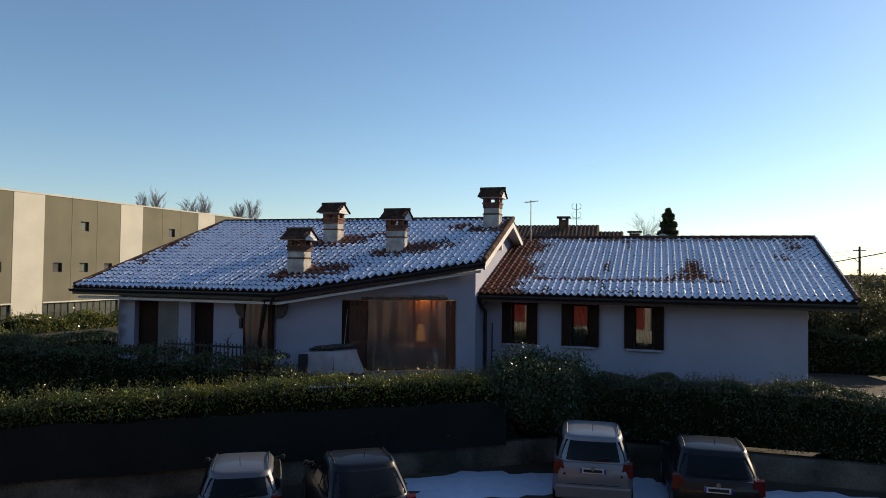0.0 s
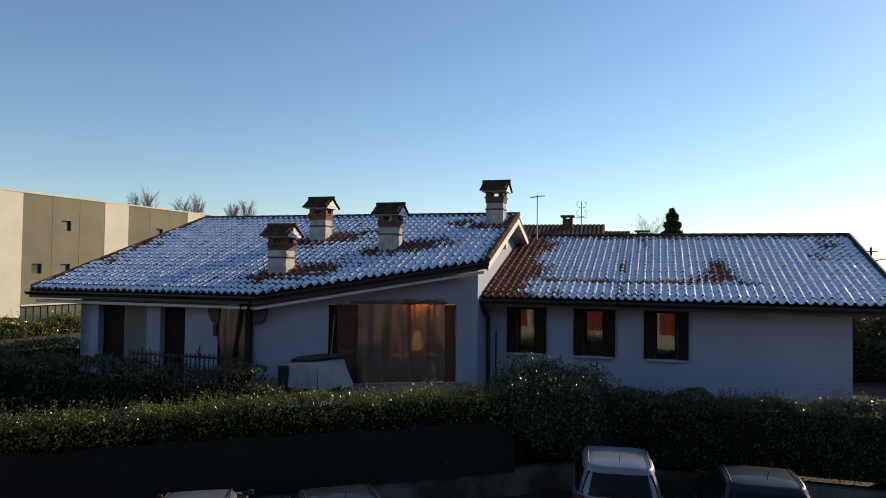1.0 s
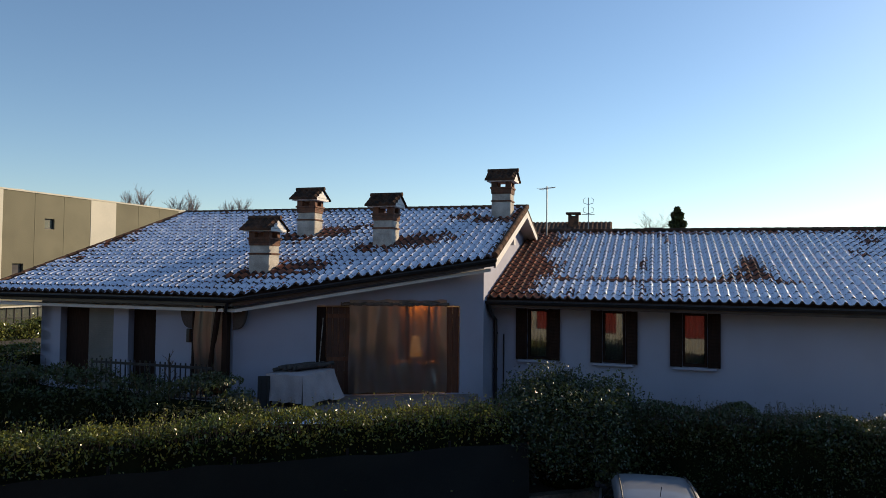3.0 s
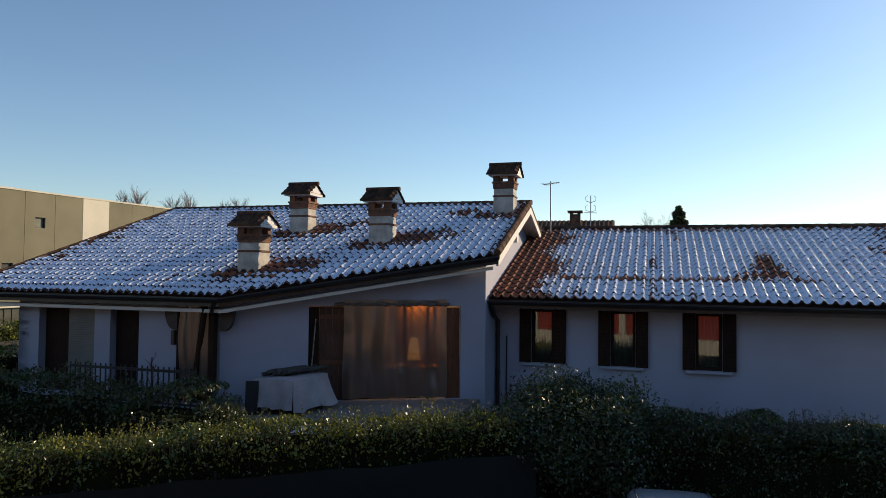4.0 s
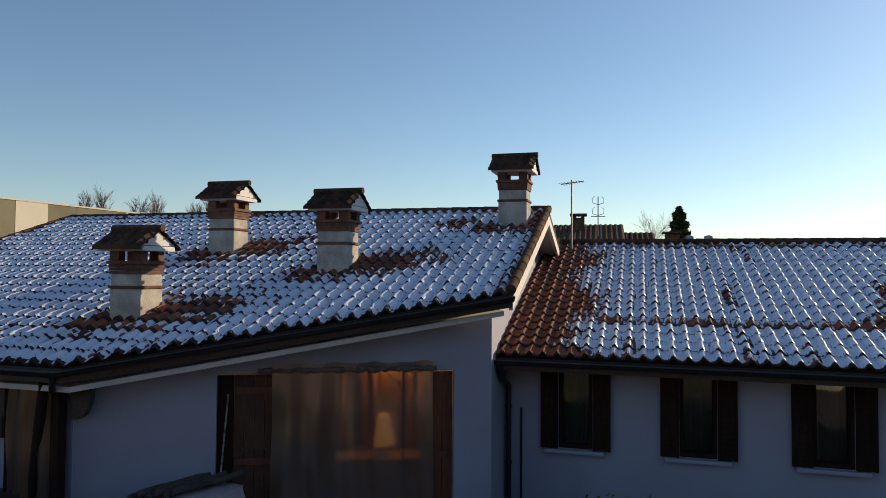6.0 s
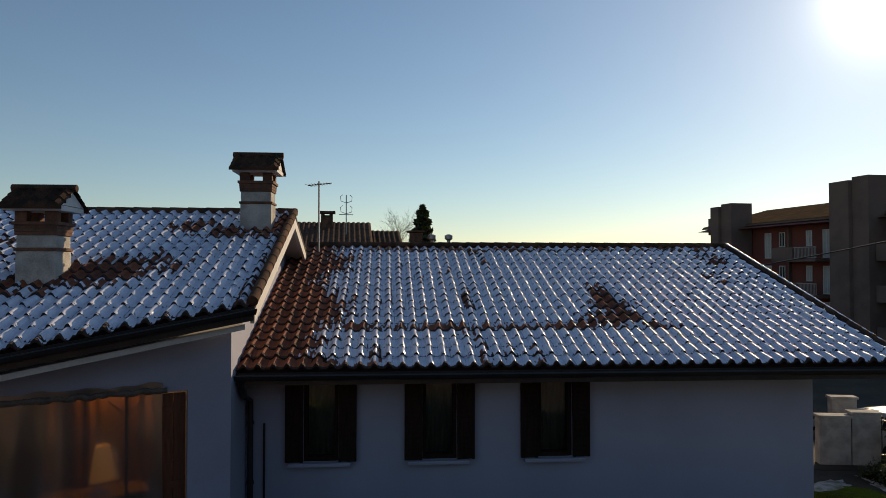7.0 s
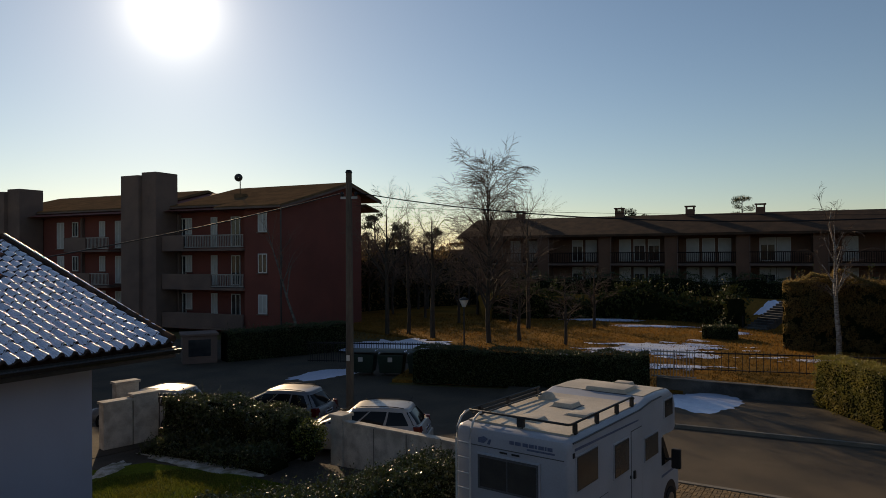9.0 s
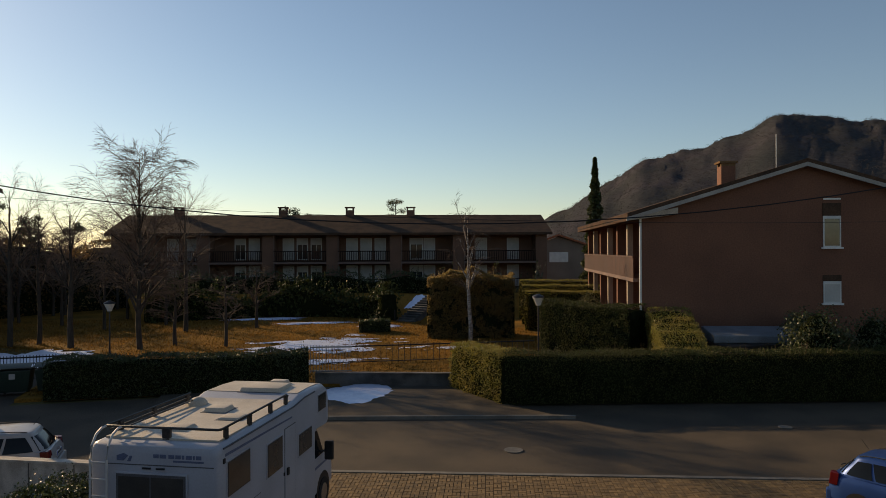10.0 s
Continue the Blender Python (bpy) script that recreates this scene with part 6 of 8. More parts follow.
# cab under the overhang
cab = [(4.3, 0.4), (4.3, 1.98), (4.85, 1.97), (5.42, 1.22), (5.85, 1.05), (5.97, 0.8), (5.97, 0.4)]
part("cab", M().prism([(x, -0.97, z) for x, z in cab], (0, 1.94, 0)), CW, camper, bevel=0.07, smooth=True)
part("windscreen", M().hexa([(4.93, -0.85, 1.9), (4.93, 0.85, 1.9), (5.42, 0.88, 1.26), (5.42, -0.88, 1.26)][::-1], [(4.95, -0.85, 1.915), (4.95, 0.85, 1.915), (5.44, 0.88, 1.275), (5.44, -0.88, 1.275)][::-1]), CARGLASS, camper)
for s in (-1, 1):
    part("cab_window", M().prism([(4.5, s * 0.972, 1.25), (5.3, s * 0.972, 1.25), (4.86, s * 0.972, 1.86), (4.5, s * 0.972, 1.86)], (0, s * 0.012, 0)), CARGLASS, camper)
    mr = part("mirror", M().box(5.12, s * 1.06, 1.12, 5.22, s * 1.27, 1.56), BLACKPLASTIC, camper, bevel=0.035)
    part("mirror_arm", M().tube([(5.1, s * 0.95, 1.3), (5.16, s * 1.1, 1.34)], 0.025, 6), BLACKPLASTIC, mr)
    part("cab_stripe", M().box(4.45, s * 0.97, 0.98, 5.75, s * 0.978, 1.03), CSTRIPE, camper)
    for x in (1.0, 5.3):
        wh = part("wheel", M().tube([(x, s * 0.72, 0.33), (x, s * 0.99, 0.33)], 0.33, 20), RUBBER, camper, "black tyre", smooth=True)
        part("rim", M().tube([(x, s * 0.97, 0.33), (x, s * 1.0, 0.33)], 0.2, 16), STEEL, wh)
        wy = HW if x < 2 else 0.97
        part("wheel_arch", M().tube([(x, s * (wy - 0.3), 0.38), (x, s * (wy + 0.004), 0.38)], 0.43, 20), BLACKPLASTIC, camper)
    for x0, x1, z0, z1 in ((0.24, 1.04, 2.0, 2.54), (1.79, 2.46, 1.8, 2.38), (3.34, 4.06, 1.74, 2.16), (4.5, 4.98, 2.38, 2.72)):
        w = part("window", M().box(x0 - 0.04, s * (HW - 0.02), z0 - 0.04, x1 + 0.04, s * (HW + 0.016), z1 + 0.04), CW, camper, "window in a raised white frame", bevel=0.012)
        part("seal", M().box(x0 - 0.012, s * (HW + 0.01), z0 - 0.012, x1 + 0.012, s * (HW + 0.02), z1 + 0.012), CSEAM, w)
        part("pane", M().box(x0, s * (HW + 0.014), z0, x1, s * (HW + 0.028), z1), CPANE, w, "dark acrylic pane", bevel=0.006)
    # long stripe under the roof edge and the locker flaps
    part("stripe", M().hexa([(0.18, s * HW, 2.655), (3.0, s * HW, 2.6), (3.0, s * (HW + 0.005), 2.6), (0.18, s * (HW + 0.005), 2.655)], [(0.18, s * HW, 2.70), (3.0, s * HW, 2.63), (3.0, s * (HW + 0.005), 2.63), (0.18, s * (HW + 0.005), 2.70)]), CSTRIPE, camper, "blue-grey side stripe")
    part("awning_rail", M().tube([(0.12, s * (HW + 0.005), 2.80), (3.1, s * (HW + 0.005), 2.80), (3.7, s * (HW + 0.005), 2.86), (4.3, s * (HW + 0.005), 2.86)], 0.016, 6), CSEAM, camper, "dark awning rail", smooth=True)
    for x0, x1, z0, z1 in ((0.5, 1.5, 1.05, 1.62), (1.7, 2.4, 0.7, 1.2)):
        fl = part("locker_flap", M().box(x0, s * (HW - 0.01), z0, x1, s * (HW + 0.008), z1), CW, camper, bevel=0.006)
        part("seam", M().box(x0 - 0.012, s * (HW - 0.012), z0 - 0.012, x1 + 0.012, s * (HW + 0.003), z1 + 0.012), CSEAM, fl)
    part("tail_light", M().box(-0.02, s * 0.86, 0.85, 0.0, s * 1.02, 1.25), REDLENS, camper, bevel=0.01)
    part("marker_lamp", M().box(0.1, s * (HW - 0.005), 2.56, 0.16, s * (HW + 0.02), 2.64), BLACKPLASTIC, camper, bevel=0.006)
d = part("door", M().box(2.62, -HW - 0.014, 0.55, 3.16, -HW + 0.01, 2.46), CW, camper, "white coach door", bevel=0.012)
part("door_seal", M().box(2.605, -HW - 0.006, 0.535, 3.175, -HW + 0.008, 2.475), CSEAM, d)
part("handle", M().box(2.68, -HW - 0.05, 1.55, 2.76, -HW - 0.012, 1.7), BLACKPLASTIC, d, bevel=0.012)
part("lock", M().box(2.56, -HW - 0.02, 1.58, 2.6, -HW + 0.004, 1.64), BLACKPLASTIC, camper, bevel=0.006)
# tail: window, marks without words, lamps, ladder
w = part("rear_window", M().box(-0.035, -0.6, 1.76, 0.01, 0.66, 2.41), CW, camper, "dark rear window in a raised frame", bevel=0.02)
part("seal", M().box(-0.04, -0.57, 1.79, -0.02, 0.63, 2.38), CSEAM, w)
for y0, y1 in ((-0.53, 0.02), (0.05, 0.59)):
    part("pane", M().box(-0.046, y0, 1.83, -0.03, y1, 2.34), CPANE, w, "dark glass", bevel=0.004)
x0 = -0.008
for k, (y0, y1) in enumerate(((0.0, -0.09), (-0.11, -0.22), (-0.26, -0.36), (-0.38, -0.47), (-0.49, -0.53), (-0.56, -0.66), (-0.68, -0.71), (-0.73, -0.82))):
    part("maker_mark", M().box(x0, y1, 2.64, 0.01, y0, 2.70), CSTRIPE, camper, "blue-grey bar of the maker's mark")
part("maker_mark", M().prism([(x0, 0.64, 2.58), (x0, 0.52, 2.58), (x0, 0.44, 2.66), (x0, 0.52, 2.70), (x0, 0.64, 2.66)], (0.018, 0, 0)), CSTRIPE, camper)
part("maker_mark", M().prism([(x0, 0.46, 2.57), (x0, 0.40, 2.57), (x0, 0.37, 2.66), (x0, 0.41, 2.66)], (0.018, 0, 0)), CSTRIPE, camper)
part("rear_stripe", M().box(x0, -0.86, 2.585, 0.01, -0.34, 2.615), CSTRIPE, camper)
part("rear_seam", M().box(x0, -HW + 0.1, 2.515, 0.01, HW - 0.1, 2.53), CSEAM, camper)
for y in (-0.12, 0.12):
    part("rear_lamp", M().box(-0.02, y - 0.075, 2.455, 0.0, y + 0.075, 2.485), BLACKPLASTIC, camper, bevel=0.006)
part("rear_skirt", M().box(-0.08, -HW + 0.04, 0.4, 0.02, HW - 0.04, 0.72), CW, camper, bevel=0.03)
m = M()
for y in (0.74, 1.03):
    m.tube([(-0.12, y, 0.8), (-0.12, y, 2.62), (-0.08, y, 2.82), (0.03, y, 2.97), (0.18, y, 3.04), (0.34, y, 3.04)], 0.02, 8)
ld = part("ladder", m, WHITE, camper, "white tubular ladder", smooth=True)
for k in range(7):
    part("rung", M().tube([(-0.12, 0.74, 0.95 + k * 0.27), (-0.12, 1.03, 0.95 + k * 0.27)], 0.014, 6), WHITE, ld)
RAIL = mat("dark_rail", (0.05, 0.048, 0.045), (0.035, 0.034, 0.032), 0.5, 0.4, bump=0.03)
rr = part("roof_rail", M().tube([(3.15, -0.98, 3.0), (3.0, -1.0, 3.05), (0.32, -1.0, 3.05), (0.27, -0.97, 3.05), (0.27, 1.0, 3.05), (0.32, 1.03, 3.05), (2.9, 1.0, 3.05)], 0.021, 8), RAIL, camper, "dark tubular roof rail", smooth=True)
part("side_rail", M().box(0.35, 0.985, 2.955, 2.9, 1.005, 2.985), RAIL, rr, "flat side rail")
for x, y in ((0.42, -1.03), (1.3, -1.03), (2.2, -1.03), (2.95, -1.03), (0.6, 0.98), (1.6, 0.98), (2.75, 0.98)):
    part("rail_foot", M().box(x, y, 2.86, x + 0.09, y + 0.06, 3.04), RAIL, rr, bevel=0.008)
part("rail_foot", M().box(0.24, -0.14, 2.86, 0.3, 0.0, 3.05), RAIL, rr, bevel=0.008)
part("rail_bar", M().tube([(0.3, 0.66, 3.04), (1.2, 0.7, 3.03), (2.6, 0.78, 2.98)], 0.014, 6), RAIL, rr)
for x0, x1, y0, y1, z, h in ((3.62, 4.35, -0.62, 0.3, 2.94, 0.1), (4.42, 4.75, -0.42, 0.0, 2.92, 0.12), (2.06, 2.5, -0.18, 0.28, 2.865, 0.1), (1.52, 1.95, -0.74, -0.28, 2.865, 0.06), (0.66, 1.12, -0.16, 0.32, 2.865, 0.07)):
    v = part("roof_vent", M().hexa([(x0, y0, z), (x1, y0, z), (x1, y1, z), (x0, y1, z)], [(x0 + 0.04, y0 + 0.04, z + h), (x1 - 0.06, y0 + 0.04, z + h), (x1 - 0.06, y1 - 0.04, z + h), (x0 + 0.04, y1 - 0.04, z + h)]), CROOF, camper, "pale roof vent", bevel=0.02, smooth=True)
    part("vent_base", M().box(x0 - 0.03, y0 - 0.03, z - 0.01, x1 + 0.03, y1 + 0.03, z + 0.018), CSEAM, v)
m = M()
m.loft([[(2.72 + 0.2 * q * math.cos(t), 0.74 + 0.2 * q * math.sin(t), 2.86 + z) for t in [2 * math.pi * i / 14 for i in range(14)]] for q, z in ((1, 0), (0.95, 0.06), (0.6, 0.13), (0.15, 0.16))])
part("dome", m, CROOF, camper, "pale rounded antenna dome", smooth=True)

# ---- street side: walls, gate, kerbs, paving ----
wall_run("garden_wall", [(15.75, 14.45), (17.3, 18.35)], 0.16, 0.0, 1.5, STUCCO, "pale painted garden wall of panels", coping=0.05)
WALLSEAM = mat("wall_joint", (0.12, 0.11, 0.10), None, 0.9, bump=0)
for k in range(1, 4):
    w0, w1 = Vector((15.75, 14.45, 0)), Vector((17.3, 18.35, 0))
    d = (w1 - w0).normalized()
    c = w0.lerp(w1, k / 4)
    m = M(pose(c.x, c.y, 0, 0, 0, math.degrees(math.atan2(d.y, d.x))))
    m.box(-0.012, -0.004, 0.02, 0.012, 0.164, 1.49)
    part("joint", m, WALLSEAM, bpy.data.objects["garden_wall"])
for x, y in ((17.35, 18.55),):
    p = thing("gate_pillar", (x, y, 0), 70, "pale square gate pillar with a flat cap", "pillar", "gate pillars")
    part("shaft", M().box(-0.2, -0.2, 0, 0.2, 0.2, 1.62), STUCCO, p, bevel=0.01)
    part("cap", M().box(-0.24, -0.24, 1.62, 0.24, 0.24, 1.7), STUCCO, p, bevel=0.015)
for k, (x, y, w, h) in enumerate(((16.85, 25.1, 0.8, 1.9), (17.56, 24.74, 0.72, 2.0), (18.75, 26.3, 0.7, 2.05))):
    p = thing("gate_wall", (x, y, YARD_Z - 0.1), -28, "pale plastered gate wall with a coping", "wall", "gate walls")
    part("panel", M().box(-w / 2, -0.15, 0, w / 2, 0.15, h - YARD_Z), STUCCO, p, bevel=0.01)
    part("coping", M().box(-w / 2 - 0.04, -0.19, h - YARD_Z, w / 2 + 0.04, 0.19, h - YARD_Z + 0.07), STUCCO, p, bevel=0.01)
gate = thing("garden_gate", (18.3, 25.2, YARD_Z), -75, "dark metal bar gate between hedge and wall", "gate")
for z in (0.12, 1.06):
    part("rail", M().box(0, -0.015, z, 0.84, 0.015, z + 0.04), BLACKMETAL, gate)
for i in range(8):
    part("bar", M().box(0.02 + i * 0.115, -0.01, 0.03, 0.04 + i * 0.115, 0.01, 1.2), BLACKMETAL, gate)
hedge("shrub_row", [(15.9, 19.6), (16.8, 23.9)], 0.9, YARD_Z, lambda q: YARD_Z + 0.42 + 0.1 * math.sin(q * 17), 6000, LEAF_DARK, "low dark ground-cover shrubs beside the lawn", 17, 0.07, 0.1, bulge=0.2, top_noise=0.15)
bush("bush", (16.9, 19.3, YARD_Z - 0.02), 0.55, 1.2, 3500, LEAF, "small glossy bush beside the hedge", 23, 0.07)
poly_sheet("garden_path", [(14.8, 25.4), (17.2, 24.2), (17.4, 22.8), (18.2, 25.0), (17.2, 26.8)], YARD_Z + 0.012, SOIL, "trodden garden path at the gate", "path", thick=0.03)

KERB = mat("kerb_stone", (0.17, 0.16, 0.14), (0.12, 0.115, 0.10), 0.9, scale=2, fine=30, bump=0.3)


def kerb(pts, label, z=0.12, w=0.14):
    return wall_run("kerb", pts, w, -0.02, z, KERB, label)


kerb([(22.75, 1.2), (23.0, 1.9), (24.95, 10.2), (25.6, 16.0)], "stone kerb of the far pavement")
poly_sheet("pavement", [(23.1, 1.9), (25.05, 10.2), (25.7, 16.0), (30.2, 16), (30.2, 9.9), (28.9, 4.0), (25.6, 3.2)], 0.10, ASPHALT, "raised asphalt pavement before the park", "pavement", thick=0.12)
wall_run("park_wall", [(30.9, 9.8), (29.2, 3.9)], 0.25, 0.0, 0.55, CONCRETE, "low dark concrete park wall", coping=0.05)
# block paving beside the street
PAVER = mat("clay_paver", (0.17, 0.108, 0.046), (0.12, 0.08, 0.04), 0.9, scale=4, fine=40, bump=0.3, contrast=0.25, rand=0.3)
PAVER_REST = mat("clay_paver_rest", (0.17, 0.108, 0.046), (0.12, 0.08, 0.04), 0.9, scale=4, fine=40, bump=0.3, contrast=0.25, island=0.3)
E0, E1 = Vector((19.05, 10.8, 0)), Vector((14.2, -5.0, 0))
ED = (E1 - E0).normalized()
EN = Vector((ED.y, -ED.x, 0))
if EN.x > 0:
    EN = -EN
bed = M()
q = [E0 - ED * 2, E1 + ED * 3, E1 + ED * 3 + EN * 6, E0 - ED * 2 + EN * 6]
bed.add([(v.x, v.y, 0.008) for v in q], [(0, 1, 2, 3)])
paving = single("block_paving", bed, ASPHALT, "parking bays of worn clay paving blocks", "paving", "structure")
paver = M().hexa([(-0.097, -0.047, 0), (0.097, -0.047, 0), (0.097, 0.047, 0), (-0.097, 0.047, 0)], [(-0.092, -0.042, 0.03), (0.092, -0.042, 0.03), (0.092, 0.042, 0.03), (-0.092, 0.042, 0.03)]).mesh("paver", PAVER)
rest, count, rng = M(), 0, random.Random(8)
turn_p = math.atan2(ED.y, ED.x)
for i in range(175):
    for j in range(34):
        basket = (i // 2 + j // 2) % 2
        s, o = 0.1 * i, 0.1 * j
        if basket:
            if i % 2:
                continue
            c, r = E0 + ED * (s + 0.05) + EN * o, turn_p
        else:
            if j % 2:
                continue
            c, r = E0 + ED * s + EN * (o + 0.05), turn_p + math.pi / 2
        mt = Matrix.Translation((c.x, c.y, 0.0 + rng.uniform(-0.003, 0.003))) @ Matrix.Rotation(r + rng.uniform(-0.02, 0.02), 4, "Z")
        if 4.0 < s < 9.0 and o < 1.3 and count < 300:
            ob = new("paver", paver)
            ob.parent, ob.matrix_basis = paving, mt
            count += 1
        else:
            rest.m = mt
            rest.hexa([(-0.097, -0.047, 0), (0.097, -0.047, 0), (0.097, 0.047, 0), (-0.097, 0.047, 0)], [(-0.092, -0.042, 0.03), (0.092, -0.042, 0.03), (0.092, 0.042, 0.03), (-0.092, 0.042, 0.03)])
tagged(raw("pavers", rest.v, rest.f, PAVER_REST, paving), kind="stuff")
m = M()
m.hexa([E0 - ED * 2, E1 + ED * 3, E1 + ED * 3 - EN * 0.16, E0 - ED * 2 - EN * 0.16], [v + Vector((0, 0, 0.05)) for v in (E0 - ED * 2, E1 + ED * 3, E1 + ED * 3 - EN * 0.16, E0 - ED * 2 - EN * 0.16)])
single("kerb", m, KERB, "flush pale edging of the paved bays", "kerb", "structure")
m = M(pose(19.6, 4.6, 0.006, 0, 0, 20))
m.tube([(0, 0, 0), (0, 0, 0.02)], 0.28, 16)
single("manhole_cover", m, KERB, "round metal manhole cover in the street", "cover")
m = M(pose(19.9, -5.0, 0.006, 0, 0, 20))
m.tube([(0, 0, 0), (0, 0, 0.02)], 0.22, 16)
single("manhole_cover", m, KERB, "round metal manhole cover in the street", "cover")

# ---- snow lying on the ground ----
for k, (x, y, rx, ry, t, z, n) in enumerate(((1.2, 16.3, 2.3, 1.0, 14, 0.004, 1), (4.6, 15.9, 0.9, 1.2, 0, 0.004, 2), (7.9, 14.9, 2.6, 1.2, -16, 0.004, 3), (28.7, 8.2, 1.5, 1.9, 70, 0.104, 4), (31.9, 25.3, 1.1, 2.1, 60, 0.004, 5))):
    patch("snow_patch", x, y, rx, ry, t, z, SNOW, "thin trodden snow lying on the asphalt", n + 2.3, group="snow patches", kind="")
for k, (x, y, rx, ry, t) in enumerate(((52.5, 3.8, 0.8, 1.6, 0), (42.0, 25.0, 3.4, 2.9, 10), (56, 9.0, 0.7, 2.4, 0), (60.5, 12.5, 0.8, 2.6, 0))):
    patch("snow_patch", x, y, rx, ry, t, 0.15, SNOW, "melting snow lying on the dry grass", k + 31.7, 0.9, 0.1, group="snow patches", kind="")
# broken snow cover on the park grass, thinning out to shreds
verts, faces, ids = [], [], {}
CELL = 0.16


def snow_left(x, y):
    n = noise.fractal((x * 0.5, y * 0.24, 3.7), 0.7, 2.1, 5)
    return n + 0.62 - math.hypot((x - 41.6) / 5.6, (y - 8.2) / 6.4) + 0.25 * noise.noise((x * 2.9, y * 1.1, 9.0))


for i in range(80):
    for j in range(100):
        x, y = 35.4 + i * CELL, 0.4 + j * CELL
        if snow_left(x, y) < 0.12:
            continue
        q = []
        for ii, jj in ((i, j), (i + 1, j), (i + 1, j + 1), (i, j + 1)):
            if (ii, jj) not in ids:
                ids[ii, jj] = len(verts)
                vx, vy = 35.4 + (ii - 0.5) * CELL, 0.4 + (jj - 0.5) * CELL
                h = max(0.0, min(1.0, snow_left(vx, vy) * 1.6))
                verts.append((vx + 0.05 * noise.noise((vx * 4, vy * 4, 1)), vy + 0.07 * noise.noise((vx * 4, vy * 4, 6)), 0.135 + 0.09 * h + 0.02 * noise.noise((vx * 2, vy * 2, 4))))
            q.append(ids[ii, jj])
        faces.append(tuple(q))
tagged(raw("snow_cover", verts, faces, SNOW, None, smooth=True), "broken melting snow cover on the dry grass", "snow", kind="stuff")

# ---- grass blades on the lawn ----
rng = np.random.default_rng(77)
LAWN_OUT = [(11.6, 18.8), (14.4, 17.2), (15.2, 20.2), (15.3, 22.2), (14.3, 23.4), (12.4, 23.6)]
FROST = mat("frosty_grass", (0.40, 0.41, 0.40), (0.17, 0.175, 0.13), 0.9, scale=3.5, fine=30, bump=0.6, contrast=0.3)
patch("frost_strip", 15.95, 21.9, 0.42, 2.0, -13, YARD_Z + 0.02, FROST, "pale frosty strip of ground along the dark hedge", 31, 0.45, 0.03, cat="frost")
patch("frost_strip", 14.95, 23.75, 0.75, 0.32, 10, YARD_Z + 0.02, FROST, "pale frosty ground beside the garden path", 33, 0.45, 0.03, cat="frost")
pts = [p for p in np.stack([rng.uniform(11.5, 15.8, 60000), rng.uniform(17, 25, 60000)], axis=1) if inside(p, LAWN_OUT)]
pts = np.array(pts)
cen = np.concatenate([pts, np.full((len(pts), 1), YARD_Z + 0.05)], axis=1)
BLADE = mat("grass_blade", (0.10, 0.14, 0.014), (0.13, 0.13, 0.02), 0.6, scale=0.8, fine=20, bump=0, island=0.4, translucent=0.4)
tagged(quads_mesh("lawn_grass", leaf_quads(cen, rng.uniform(0.05, 0.11, len(cen)), rng, 2.5, 0.12), BLADE), "short green grass blades of the lawn", "grass", kind="stuff")

pts = np.stack([rng.uniform(31, 64, 52000), rng.uniform(-6, 34, 52000)], axis=1)
pts = pts[~((pts[:, 0] < 44.5) & (pts[:, 1] > 21.4))]
cen = np.concatenate([pts, np.full((len(pts), 1), 0.16)], axis=1)
DRYBLADE = mat("dry_grass_blade", (0.26, 0.13, 0.03), (0.16, 0.095, 0.025), 0.9, scale=0.3, fine=10, bump=0, island=0.4, translucent=0.35, spec=0.05)
tagged(quads_mesh("park_tufts", leaf_quads(cen, rng.uniform(0.08, 0.24, len(cen)), rng, 2.0, 0.25), DRYBLADE), "dry brown grass tufts of the park", "grass", kind="stuff")

# ---- street furniture ----
WOODPOLE = mat("wooden_pole", (0.13, 0.10, 0.075), (0.09, 0.07, 0.055), 0.9, scale=3, fine=30, bump=0.4, stretch=(1, 1, 0.1))
POLE = Vector((22.9, 20.5, 0))
pole = thing("utility_pole", POLE, 0, "tall wooden utility pole with insulators and a tag", "pole")
part("mast", M().tube([(0, 0, 0), (0, 0, 4), (0, 0, 8.75)], [0.145, 0.128, 0.105], 12), WOODPOLE, pole, smooth=True)
part("bracket", M().box(-0.04, -0.3, 7.84, 0.04, 0.3, 7.92), STEEL, pole)
for y in (-0.25, 0.25):
    part("insulator", M().tube([(0, y, 7.92), (0, y, 8.0), (0, y, 8.09)], [0.05, 0.07, 0.03], 10), BLACKMETAL, pole)
part("tag", M().box(-0.18, -0.06, 2.2, -0.165, 0.06, 2.4), SOFFIT, pole)
part("pole_top", M().tube([(0, 0, 8.75), (0, 0, 8.85)], [0.13, 0.09], 12), BLACKMETAL, pole)


def cable(p, q, sag, r, label):
    p, q = Vector(p), Vector(q)
    m = M()
    m.tube([p.lerp(q, k / 24) - Vector((0, 0, 4 * sag * (k / 24) * (1 - k / 24))) for k in range(25)], r, 5)
    return single("cable", m, BLACKMETAL, label, "cable", group="overhead cables", smooth=True)


cable(POLE + Vector((0, 0.25, 8.05)), (13.5, 36.0, 4.6), 0.4, 0.022, "overhead cable from the pole to the house")
cable(POLE + Vector((0, -0.25, 8.05)), (13.0, -26.0, 13.7), 3.63, 0.018, "thick overhead cable along the street")
cable(POLE + Vector((0, -0.25, 7.6)), (13.0, -26.0, 7.6), 0.9, 0.006, "thin overhead wire along the street")
SHADE = mat("pale_lamp_glass", (0.62, 0.60, 0.54), None, 0.4, bump=0)


